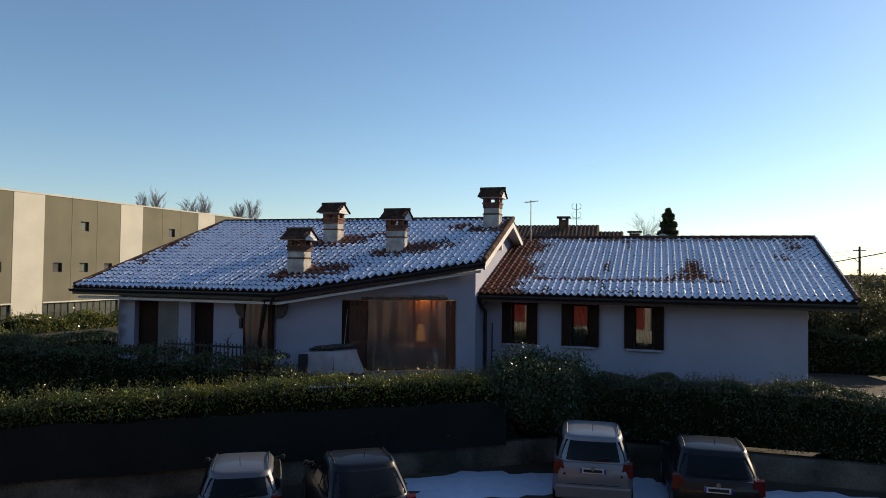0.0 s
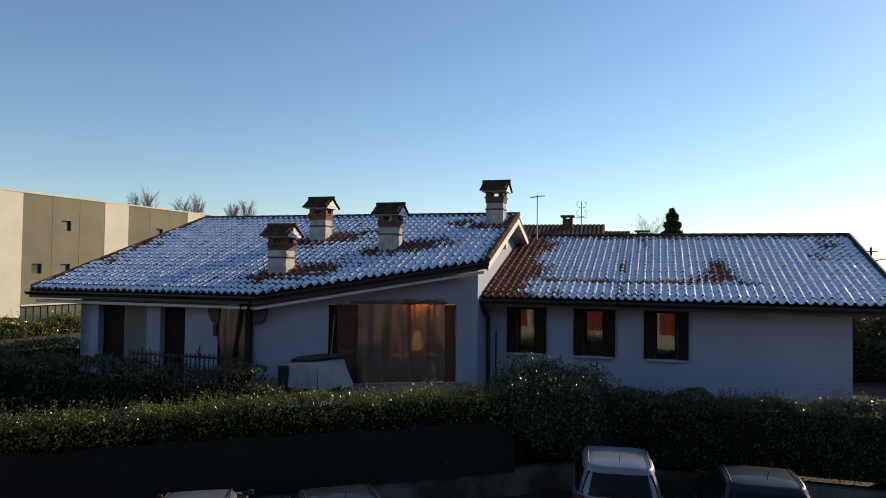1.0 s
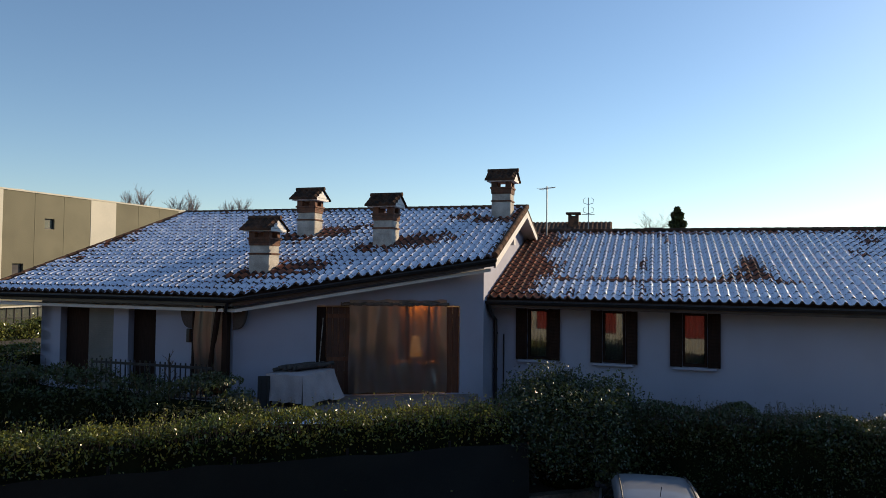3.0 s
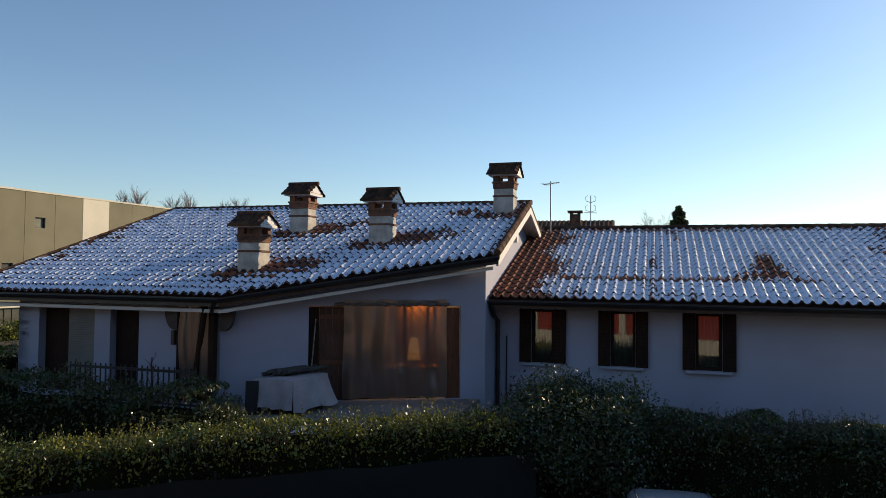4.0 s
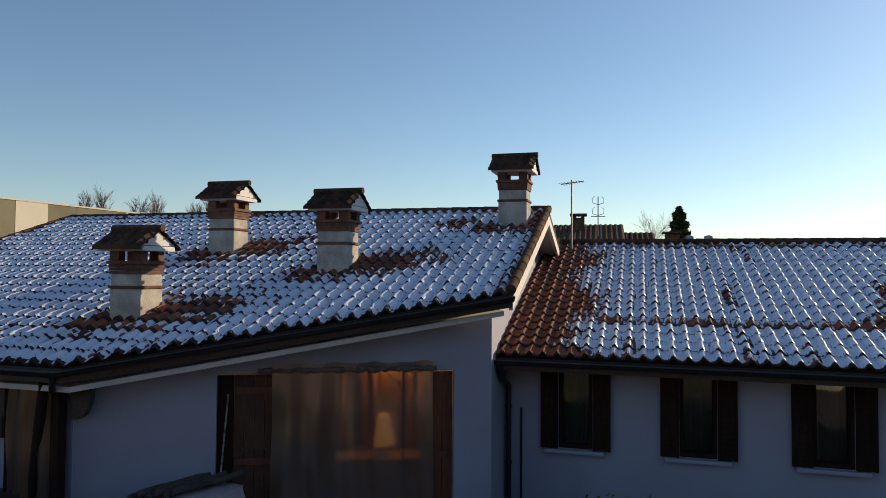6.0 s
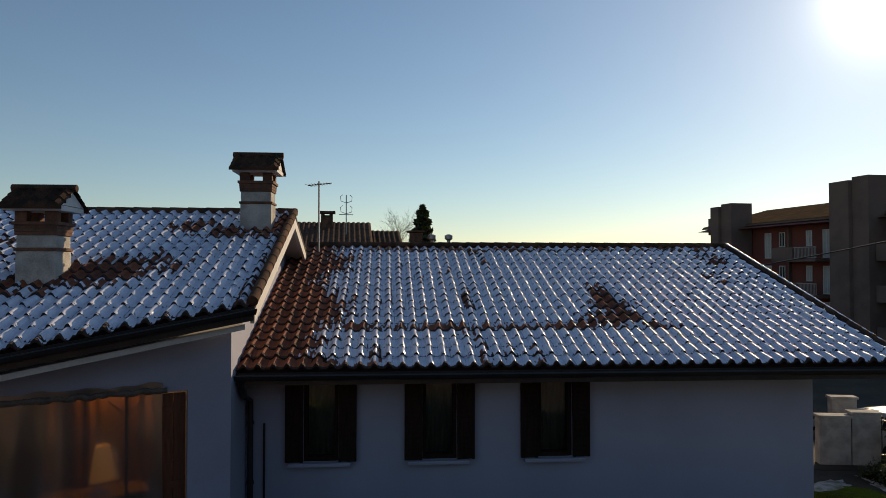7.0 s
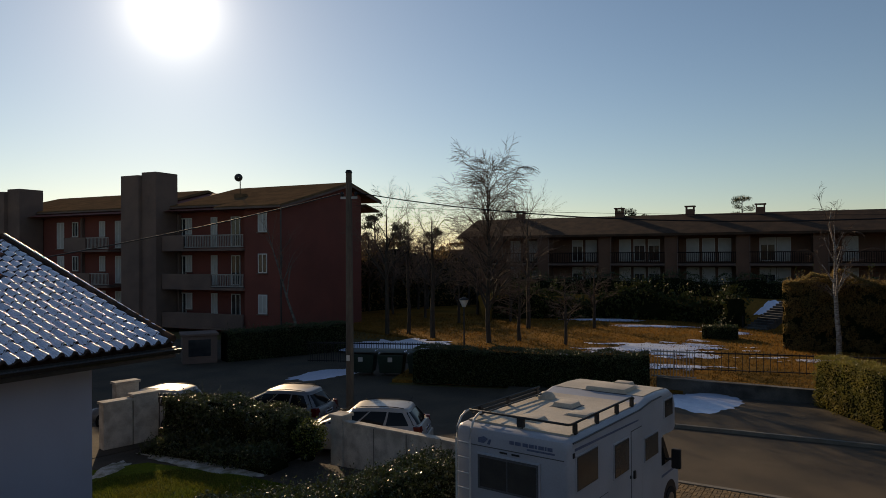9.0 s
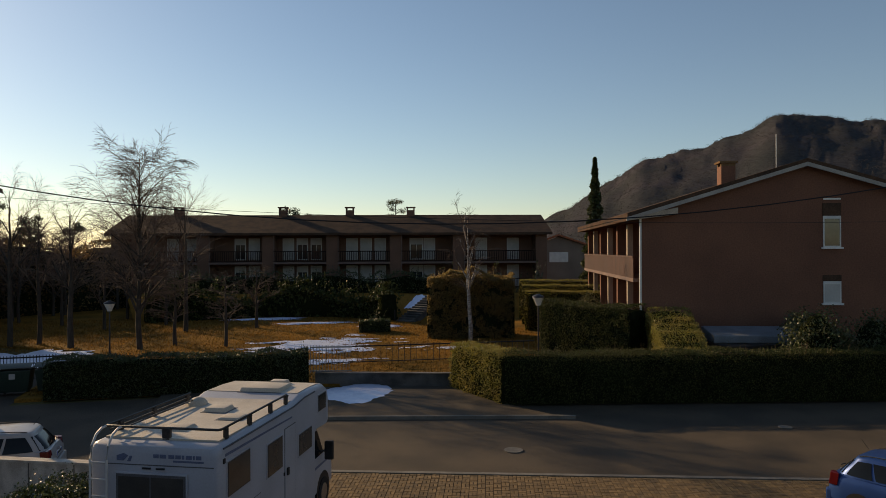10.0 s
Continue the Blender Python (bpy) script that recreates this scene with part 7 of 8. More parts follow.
def park_lamp(x, y, h, z=0.12):
    ob = thing("park_lamp", (x, y, z), 0, "park lantern with a pale flared glass on a dark post", "lamp", "park lamps")
    part("post", M().tube([(0, 0, 0), (0, 0, 0.5), (0, 0, h - 0.6)], [0.07, 0.045, 0.04], 10), GUTTER, ob, smooth=True)
    part("shade", M().tube([(0, 0, h - 0.6), (0, 0, h - 0.5), (0, 0, h - 0.18)], [0.12, 0.15, 0.3], 10), SHADE, ob, smooth=True)
    part("hood", M().tube([(0, 0, h - 0.18), (0, 0, h - 0.12), (0, 0, h)], [0.34, 0.3, 0.05], 10), GUTTER, ob, smooth=True)
    return ob


park_lamp(41.8, 20.5, 3.1)
park_lamp(34.2, -1.85, 3.5)
BINGREEN = mat("dark_green_plastic", (0.015, 0.035, 0.025), (0.012, 0.028, 0.02), 0.5, fine=20, bump=0.03)
for k in range(3):
    ob = thing("waste_container", (32.2 + 0.15 * k, 23.5 - 1.45 * k, 0), 96, "dark green wheeled waste container with a white label", "waste container", "waste containers")
    part("tub", M().hexa([(-0.55, -0.4, 0.15), (0.55, -0.4, 0.15), (0.55, 0.4, 0.15), (-0.55, 0.4, 0.15)], [(-0.66, -0.5, 1.05), (0.66, -0.5, 1.05), (0.66, 0.5, 1.05), (-0.66, 0.5, 1.05)]), BINGREEN, ob, bevel=0.04)
    m = M()
    m.sheet(lambda u, v: (-0.68 + 1.36 * u, -0.52 + 1.04 * v, 1.06 + 0.22 * math.sin(math.pi * (0.15 + 0.7 * v))), 2, 8)
    part("lid", m, BINGREEN, ob, smooth=True)
    part("label_plate", M().box(-0.1, 0.48, 0.7, 0.12, 0.5, 0.92), PALESHUTTER, ob)
    for x in (-0.4, 0.4):
        part("wheel", M().tube([(x, -0.3, 0.08), (x + 0.06, -0.3, 0.08)], 0.08, 10), RUBBER, ob)


def rail_fence(p, q, h, z, label, material, gap=0.13):
    p, q = Vector((*p, z)), Vector((*q, z))
    n = int((q - p).length / gap)
    d = (q - p) / n
    ob = thing("fence", p, math.degrees(math.atan2(d.y, d.x)), label, "fence", "fences")
    L = (q - p).length
    part("rail", M().box(0, -0.02, h - 0.06, L, 0.02, h), material, ob)
    part("rail", M().box(0, -0.02, 0.1, L, 0.02, 0.14), material, ob)
    bar = M().box(-0.012, -0.012, 0.04, 0.012, 0.012, h + 0.06).mesh("bar", material)
    for i in range(min(n, 280)):
        b = new("bar", bar)
        b.parent, b.location = ob, (i * L / n, 0, 0)
    return ob


rail_fence((34.5, 27.5), (35.0, 21.0), 1.1, 0.1, "dark metal bar fence by the containers", BLACKMETAL)
rail_fence((31.2, 10.0), (30.9, 8.2), 1.2, 0.5, "metal bar fence at the park entrance", STEEL)
rail_fence((35.6, 9.0), (35.2, -2.0), 0.95, 0.12, "thin metal fence across the park grass", BLACKMETAL, 0.3)
# railing before the porch
c0, c1 = pose(0, 0, 0, 0, 0, TURN) @ Vector((-14.9, 18.2, 0)), pose(0, 0, 0, 0, 0, TURN) @ Vector((-11.4, 18.2, 0))
rail_fence(c0[:2], c1[:2], 0.87, FLOOR_Z, "dark metal railing of the porch", GUTTER, 0.14)
poly_sheet("terrace", [tuple((pose(0, 0, 0, 0, 0, TURN) @ Vector((a, b, 0)))[:2]) for a, b in ((-15.2, 17.9), (-10.6, 16.9), (-7.2, 17.3), (-5.9, 19.0), (-5.9, 21.9), (left.x, 19.15), (-15.2, 19.15))], FLOOR_Z - 0.004, mat("terrace_screed", (0.27, 0.24, 0.22), (0.20, 0.18, 0.165), 0.9, scale=1.2, fine=25, bump=0.2, contrast=0.15), "concrete terrace before the porch", "terrace", thick=0.8)

# ---- covered table on the terrace ----
CLOTH = mat("pale_cover_cloth", (0.46, 0.41, 0.42), (0.36, 0.32, 0.33), 0.9, scale=2, fine=40, bump=0.25, contrast=0.12)
TX, TY, TZ = 0.5, 0.7, 0.76
table = thing("covered_table", (-3.37, 21.1, FLOOR_Z), -21.7, "garden table under a pale hanging cloth", "table")
part("board", M().box(-TX + 0.03, -TY + 0.03, TZ - 0.06, TX - 0.03, TY - 0.03, TZ - 0.02), DARKWOOD, table)
for x in (-TX + 0.08, TX - 0.08):
    for y in (-TY + 0.08, TY - 0.08):
        part("leg", M().box(x - 0.03, y - 0.03, 0, x + 0.03, y + 0.03, TZ - 0.06), DARKWOOD, table)


def drop(u, v):
    """The hanging cloth: u runs round the table from one corner, v up; the corner by the camera gapes a little."""
    s = u * 4 % 4
    k, f = int(s), s % 1
    cs = [(TX, -TY), (-TX, -TY), (-TX, TY), (TX, TY), (TX, -TY)]
    x, y = cs[k][0] + (cs[k + 1][0] - cs[k][0]) * f, cs[k][1] + (cs[k + 1][1] - cs[k][1]) * f
    out = (0.03 + 0.04 * math.sin(f * 17 + k * 2) + 0.06 * noise.noise((f * 4, k, 2)) + (0.02 + 0.26 * (1 - f) if k == 3 else 0)) * (1 - v) ** 1.3
    nx, ny = [(0, -1), (-1, 0), (0, 1), (1, 0)][k]
    low = 0.1 + 0.09 * noise.noise((f * 3, k, 8)) + (0.05 if k == 0 else 0)
    return (x + nx * out, y + ny * out, low + (TZ - low) * v + 0.012 * noise.noise((f * 6, v * 4, k)))


for k in range(4):
    m = M()
    m.sheet(lambda u, v: drop((k + 0.999 * u) / 4, v), 26, 10)
    part("cloth_side", m, CLOTH, table, "hanging cloth with folds", smooth=True)
m = M()
m.sheet(lambda u, v: (-TX + 2 * TX * u, -TY + 2 * TY * v, TZ + 0.01 * noise.noise((u * 5, v * 5, 1)) - 0.012 * (2 * u - 1) ** 8), 14, 14)
part("cloth_top", m, CLOTH, table, smooth=True)
MATS = mat("grey_brown_cloth", (0.085, 0.075, 0.065), (0.045, 0.042, 0.04), 0.9, scale=4, fine=40, bump=0.3)
rng = random.Random(4)
for k in range(6):
    m = M(pose(-3.37, 21.1, FLOOR_Z + TZ + 0.015, 0, 0, -21.7))
    x0, x1 = -0.42 + 0.09 * k, -0.12 + 0.1 * k
    pts = [(x0 + (x1 - x0) * i / 6 + rng.uniform(-0.02, 0.02), -0.5 + 0.06 * k + 1.05 * i / 6, 0.05 + 0.035 * (k % 2) + rng.uniform(0, 0.02)) for i in range(7)]
    m.tube(pts, [0.045 + rng.uniform(-0.008, 0.012) for _ in pts], 8)
    single("rolled_mat", m, MATS, "grey-brown rolled mat lying on the covered table", "mat", group="rolled mats", smooth=True)
m = M(pose(-4.1, 20.5, FLOOR_Z, -8, 0, 12))
m.box(-0.14, -0.05, 0.0, 0.14, 0.03, 0.72).box(-0.12, 0.03, 0.3, 0.12, 0.09, 0.36).box(-0.12, -0.09, 0.02, -0.08, -0.05, 0.66).box(0.08, -0.09, 0.02, 0.12, -0.05, 0.66)
single("folded_chair", m, BLACKPLASTIC, "folded dark garden chair leaning by the table", "chair", bevel=0.015)
ob = thing("storage_box", (-4.62, 20.45, FLOOR_Z), 8, "grey-green plastic storage box on the terrace", "box")
GREYGREEN = mat("grey_green_plastic", (0.13, 0.15, 0.13), (0.10, 0.115, 0.10), 0.6, fine=20, bump=0.05)
part("tub", M().hexa([(-0.22, -0.17, 0), (0.22, -0.17, 0), (0.22, 0.17, 0), (-0.22, 0.17, 0)], [(-0.26, -0.2, 0.34), (0.26, -0.2, 0.34), (0.26, 0.2, 0.34), (-0.26, 0.2, 0.34)]), GREYGREEN, ob, bevel=0.02)
part("lid", M().box(-0.28, -0.22, 0.342, 0.28, 0.22, 0.38), GREYGREEN, ob, bevel=0.015)
patch("snow_patch", -2.9, 19.2, 1.25, 0.4, 12, FLOOR_Z, SNOW, "thin melting snow on the concrete terrace", 88.1, 0.6, 0.04, group="snow patches", kind="")
patch("snow_patch", -1.6, 19.5, 0.5, 0.25, 12, FLOOR_Z, SNOW, "thin melting snow on the concrete terrace", 89.4, 0.6, 0.03, group="snow patches", kind="")

# ---- antennas on the roofs ----
def yagi(at, h, turn, label, n=8):
    ob = thing("tv_antenna", at, turn, label, "antenna", "roof antennas")
    part("mast", M().tube([(0, 0, 0), (0, 0, h)], 0.022, 6), STEEL, ob)
    part("boom", M().tube([(-0.28, 0, h - 0.1), (0.32, 0, h - 0.05)], 0.012, 5), STEEL, ob)
    for k in range(n):
        x = -0.26 + 0.56 * k / n
        part("element", M().tube([(x, -0.28 + 0.015 * k, h - 0.097 + 0.045 * k / n), (x, 0.28 - 0.015 * k, h - 0.097 + 0.045 * k / n)], 0.006, 4), STEEL, ob)
    return ob


yagi((3.61, 28.4, 6.2), 1.72, -30, "thin rake-shaped TV antenna on a mast")
ob = thing("tv_antenna", (9.5, 49.2, 7.6), 0, "panel TV antenna with loops on a mast", "antenna", "roof antennas")
part("mast", M().tube([(0, 0, 0), (0, 0, 2.2)], 0.03, 6), STEEL, ob)
for s in (-1, 1):
    for z in (1.15, 1.75):
        part("loop", M().tube([(0, 0, z), (s * 0.3, 0, z + 0.1), (s * 0.33, 0, z + 0.35), (s * 0.2, 0, z + 0.45)], 0.018, 5), STEEL, ob)
part("boom", M().tube([(-0.4, 0, 1.1), (0.4, 0, 1.1)], 0.02, 5), STEEL, ob)

# ---- trees ----
DULLBIRCH = mat("dull_birch_bark", (0.17, 0.15, 0.13), (0.08, 0.068, 0.058), 0.9, scale=5, fine=30, bump=0.3, contrast=0.25)

def limbs(m, twig, p, d, length, r, depth, rng, spread, droop, rate, least=0.006):
    """Grows one limb in short bends and lets it fork; the thin ends go into the twig mesh."""
    n = 4
    pts, rs = [p.copy()], [r]
    for k in range(n):
        d = (d + Vector((rng.gauss(0, 0.09), rng.gauss(0, 0.09), rng.gauss(0, 0.06) - droop * (depth < 2)))).normalized()
        p = p + d * (length / n)
        pts.append(p.copy())
        rs.append(r * (1 - 0.5 * (k + 1) / n))
    (m if r > 0.03 else twig).tube(pts, rs, 6 if r > 0.05 else (4 if r > 0.02 else 3), cap=False)
    if depth <= 0:
        return
    for k in range(rate):
        i = rng.randint(1, n)
        base = pts[i]
        a = rng.uniform(0, 2 * math.pi)
        s = Vector((math.cos(a), math.sin(a), 0))
        nd = (d * (1.0 - spread * 0.35) + s * spread * rng.uniform(0.6, 1.2)).normalized()
        limbs(m, twig, base, nd, length * rng.uniform(0.55, 0.8), max(least, rs[i] * rng.uniform(0.5, 0.7)), depth - 1, rng, spread, droop, rate, least)


def bare_tree(at, h, r, seed, label, spread=0.55, droop=0.0, rate=4, depth=4, first=0.25, bark=None, lean=(0, 0), twig_mat=None, n_main=9, group="bare trees", reach=0.34, least=0.006, wander=1.0):
    """A leafless tree: a trunk that runs up, main limbs all along it, forking down to fine twigs."""
    rng = random.Random(seed)
    ob = thing("tree", at, 0, label, "tree", group)
    m, tw = M(), M()
    pts, rs = [], []
    for k in range(9):
        q = k / 8
        pts.append(Vector((lean[0] * q * h + wander * 0.015 * h * noise.noise((q * 3 * wander ** 0.5, seed, 0)), lean[1] * q * h + wander * 0.015 * h * noise.noise((q * 3 * wander ** 0.5, seed, 5)), q * h)))
        rs.append(r * (1 - q) ** 0.8 + 0.012)
    m.tube(pts, rs, 9, cap=False)
    for k in range(n_main):
        q = first + (0.95 - first) * (k + rng.random() * 0.6) / n_main
        i = int(q * 8)
        p = pts[i].lerp(pts[min(i + 1, 8)], q * 8 - i)
        a = k * 2.4 + rng.uniform(-0.5, 0.5)
        d = Vector((math.cos(a) * spread, math.sin(a) * spread, 0.75)).normalized()
        limbs(m, tw, p, d, h * reach * (1.05 - 0.6 * q) * rng.uniform(0.8, 1.15), r * (1 - q) * 0.55 + 0.012, depth - 1, rng, spread, droop, rate, least)
    t = raw("trunk", m.v, m.f, bark or BARK, ob, smooth=True)
    tagged(raw("crown", tw.v, tw.f, twig_mat or TWIG, ob), "fine bare twigs", kind="stuff")
    return ob


bare_tree((44.3, 19.4, 0.1), 11.4, 0.16, 4, "tall bare birch with fine hanging twigs in the park", 0.55, 0.11, 5, 4, 0.16, n_main=36, least=0.009, reach=0.27)
bare_tree((53.0, 17.9, 0.1), 9.6, 0.16, 5, "slim bare birch in the park", 0.4, 0.03, 4, 4, 0.3)
bare_tree((46.0, 23.6, 0.1), 8.3, 0.18, 6, "bare birch with drooping twigs in the park", 0.5, 0.12, 4, 4, 0.3)
bare_tree((44.1, 14.5, 0.1), 4.2, 0.11, 7, "small bare fruit tree with spreading limbs", 0.9, 0.02, 4, 4, 0.25)
bare_tree((45.5, 17.6, 0.1), 4.8, 0.12, 8, "small bare tree with spreading limbs", 0.9, 0.02, 4, 4, 0.25)
bare_tree((42.5, -0.5, 0.1), 8.2, 0.14, 9, "slim young birch with pale bark", 0.38, 0.16, 3, 4, 0.3, bark=BIRCHBARK, lean=(0.01, 0.035), n_main=12, wander=4.0, reach=0.26, least=0.008)
bare_tree((47.5, 27.4, 0.1), 9.2, 0.16, 10, "tall bare birch beside the red block", 0.38, 0.1, 4, 4, 0.3)
bare_tree((48.2, 26.0, 0.1), 8.2, 0.14, 11, "bare birch beside the red block", 0.4, 0.12, 4, 4, 0.3)
bare_tree((40.0, 30.5, 0.1), 7.5, 0.09, 12, "young birch with a pale leaning stem before the red wall", 0.3, 0.05, 3, 3, 0.4, bark=DULLBIRCH, lean=(-0.06, 0.28))
for k, (x, y, h) in enumerate(((56, 24, 6), (60, 28, 7), (58, 20, 5), (64, 24, 6.5), (63, 32, 8), (66, 37, 7), (54, 13, 4.5))):
    bare_tree((x, y, 0.1), h, 0.12, 40 + k, "bare brown tree in the depth of the park", 0.7, 0.02, 4, 4, 0.2)


shapes = [bare_tree((70, 36, 0.1), 8.2, 0.13, 51, "bare brown tree in the wood at the park's edge", 0.55, 0.0, 4, 4, 0.15, n_main=14), bare_tree((74, 31, 0.1), 7.2, 0.12, 52, "bare brown tree in the wood at the park's edge", 0.65, 0.0, 4, 4, 0.12, n_main=14)]
rng2 = random.Random(9)
for k in range(22):
    x = rng2.uniform(52, 82)
    y = 44 - (x - 52) * 0.55 + rng2.uniform(-5, 6)
    copy_thing(shapes[k % 2], pose(x, y, 0.1, 0, 0, rng2.uniform(0, 360)) @ Matrix.Scale(rng2.uniform(0.65, 1.05), 4))


PALETWIG = mat("pale_twig", (0.36, 0.29, 0.26), (0.28, 0.225, 0.2), 0.9, fine=20, bump=0)


def poplar(at, h, seed):
    return bare_tree(at, h, 0.14, seed, "bare upright poplar beyond the factory", 0.3, -0.04, 6, 3, 0.12, n_main=60, group="poplars", reach=0.2, least=0.016, twig_mat=PALETWIG, bark=PALETWIG)


for k, (x, h) in enumerate(((-48.0, 14.8), (-45.9, 15.3), (-40.5, 14.4), (-38.2, 14.7), (-32.6, 13.8), (-30.6, 14.1))):
    poplar((x, 110, 0), h, 60 + k)


def conifer(at, h, r, seed, label, n=2600, slim=False, category="tree", tip=0.55):
    """An evergreen: a trunk with tiers of boughs, each hung with needles in clumps."""
    rng = np.random.default_rng(seed)
    ob = thing("conifer", at, 0, label, category, "evergreens")
    m = M()
    m.tube([(0, 0, 0), (0, 0, h * 0.5), (0, 0, h)], [0.03 * h * 0.6 + 0.03, 0.012 * h, 0.01], 7)
    q = rng.random(n) ** (0.8 if slim else 0.7)
    z = h * (0.06 + 0.94 * q)
    prof = np.where(q > 0.12, (1 - q) ** (tip if slim else 0.85), (q / 0.12) * 0.85)
    a = rng.random(n) * 2 * np.pi
    tier = 0.72 + 0.28 * np.sin(q * h * 5 + a * 2 + seed)
    rad = r * prof * tier * np.sqrt(rng.uniform(0.25, 1.0, n)) + 0.03
    c = np.stack([np.cos(a) * rad, np.sin(a) * rad, z - 0.25 * rad * (not slim)], axis=1)
    for k in range(0, n, 60):
        m.tube([(0, 0, float(z[k])), tuple(c[k])], [0.03, 0.008], 4)
    part("trunk", m, BARK, ob)
    tagged(quads_mesh("needles", leaf_quads(c, h * (0.045 if tip < 0.6 else 0.026) * rng.uniform(0.6, 1.3, n), rng, 0.6, 0.45), LEAF_DARK, ob), kind="stuff")
    return ob


conifer((31.0, 95, 0), 13.6, 3.1, 71, "dark conifer behind the houses", 6000, True)
bare_tree((27.6, 95, 0), 10.8, 0.2, 72, "bare tree behind the houses", 0.35, 0, 5, 4, 0.2, n_main=12)
conifer((57.4, -16.3, 0), 14.1, 1.75, 73, "slim dark cypress beside the row of houses", 18000, True, tip=0.95)


def pine(at, h, seed):
    rng = np.random.default_rng(seed)
    ob = thing("pine", at, 0, "dark pine with a ragged crown beyond the park", "tree", "evergreens")
    m = M()
    m.tube([(0, 0, 0), (0.1, 0, h * 0.5), (0, 0.1, h * 0.95)], [0.2, 0.15, 0.04], 7)
    cs = []
    for k in range(22):
        q = rng.uniform(0.45, 1.0)
        a, rr = rng.random() * 6.28, h * 0.2 * (1.15 - q) * rng.uniform(0.6, 1.5) + 0.3
        e = (math.cos(a) * rr, math.sin(a) * rr, h * q)
        m.tube([(0, 0, h * q - 0.4), e], [0.05, 0.015], 4)
        cs.append((e, h * 0.055 * rng.uniform(0.7, 1.3)))
    n = 2600
    pick = rng.integers(0, len(cs), n)
    d = rng.normal(size=(n, 3))
    d /= np.linalg.norm(d, axis=1)[:, None]
    c = np.array([cs[i][0] for i in pick]) + d * (np.array([cs[i][1] for i in pick]) * rng.uniform(0.3, 1.1, n))[:, None] * [1, 1, 0.55]
    part("trunk", m, BARK, ob)
    tagged(quads_mesh("needles", leaf_quads(c, 0.28 * rng.uniform(0.6, 1.3, n), rng, 0.8, 0.3), LEAF_DARK, ob), kind="stuff")
    return ob


for k, (x, y, h) in enumerate(((72, 34, 9.4), (75, 38, 10.4), (78, 36, 9.0), (80, 42, 10.2), (84, 47, 10.5), (82, 33, 9.0), (95, 10, 11.5), (96, 5, 11), (95, -4.5, 13.2), (97, 8, 11.4), (90, 55, 10))):
    pine((x, y, 0), h, 80 + k)
# thicket at the far edge of the park and behind the house
for k, (pts, w, h, n, lf) in enumerate(((((60, 42), (72, 35), (79, 28)), 5.0, 6.3, 12000, LEAF_BROWN), (((60.6, 22), (63.2, 13), (62, 6.5), (58.6, 2.9), (56.6, 2.5)), 1.5, 2.2, 9000, LEAF_MID), (((64, -3), (62, -13)), 1.6, 2.5, 3500, LEAF_DARK))):
    hedge("thicket", pts, w, 0.1, lambda q, h=h: h + 0.6 * math.sin(q * 14), n, lf, "dark winter thicket at the park's edge", 90 + k, 0.3, 0.3, bulge=0.6, top_noise=0.7)


def leafy_tree(at, h, r, seed, label, leaf, n=5000, size=0.16):
    """A tree that keeps its leaves: trunk, limbs and clumps of leaves with gaps."""
    rng = np.random.default_rng(seed)
    ob = thing("tree", at, 0, label, "tree", "leafy trees")
    m = M()
    m.tube([(0, 0, 0), (0.1, 0, h * 0.3), (0, 0.1, h * 0.6)], [0.16, 0.12, 0.06], 7)
    k = 30
    cl = rng.normal(size=(k, 3))
    cl /= np.linalg.norm(cl, axis=1)[:, None]
    cl = cl * rng.uniform(0.4, 1.0, (k, 1)) * [r, r, h * 0.32] + [0, 0, h * 0.64]
    for c in cl:
        m.tube([(0, 0, h * 0.32), (c[0] * 0.5, c[1] * 0.5, c[2] * 0.8), tuple(c)], [0.06, 0.035, 0.01], 5)
    part("trunk", m, BARK, ob)
    pick = rng.integers(0, k, n)
    d = rng.normal(size=(n, 3))
    d /= np.linalg.norm(d, axis=1)[:, None]
    c = cl[pick] + d * 0.34 * r * rng.uniform(0.2, 1.1, (n, 1))
    tagged(quads_mesh("leaves", leaf_quads(c, size * rng.uniform(0.6, 1.3, n), rng, 0.2), leaf, ob), kind="stuff")
    return ob


OLIVE = mat("olive_leaf", (0.10, 0.095, 0.04), (0.07, 0.075, 0.03), 0.6, scale=1, fine=20, bump=0, island=0.5, translucent=0.35)
leafy_tree((25.0, 39.0, YARD_Z), 4.6, 2.0, 101, "olive-brown garden tree behind the house", OLIVE)
leafy_tree((22.5, 40.5, YARD_Z), 4.2, 1.6, 102, "olive-brown garden tree behind the house", OLIVE)
leafy_tree((28.5, 41.5, 0), 4.4, 2.0, 103, "olive-brown garden tree behind the house", OLIVE)
leafy_tree((17.6, 33.2, YARD_Z), 3.6, 1.7, 105, "olive-brown garden tree behind the house", OLIVE)
leafy_tree((20.6, 34.4, YARD_Z), 3.8, 1.8, 106, "olive-brown garden tree behind the house", OLIVE)
hedge("hedge", [(15.8, 31.9), (21.6, 31.2)], 1.2, 0.5, lambda q: 2.3 + 0.2 * math.sin(q * 9), 9000, LEAF_DARK, "dark garden hedge behind the house", 107, 0.11, 0.2, bulge=0.3)
bare_tree((-6.5, 21.05, FLOOR_Z), 1.15, 0.014, 108, "small leafless sapling behind the porch railing", 0.4, 0, 2, 2, 0.3, n_main=6, group="")
hedge("hedge", [(19.5, 36.5), (33, 42)], 1.4, 0.5, lambda q: 2.1 + 0.3 * math.sin(q * 11), 8000, LEAF_DARK, "dark garden hedge behind the house", 104, 0.13, 0.2, bulge=0.3)

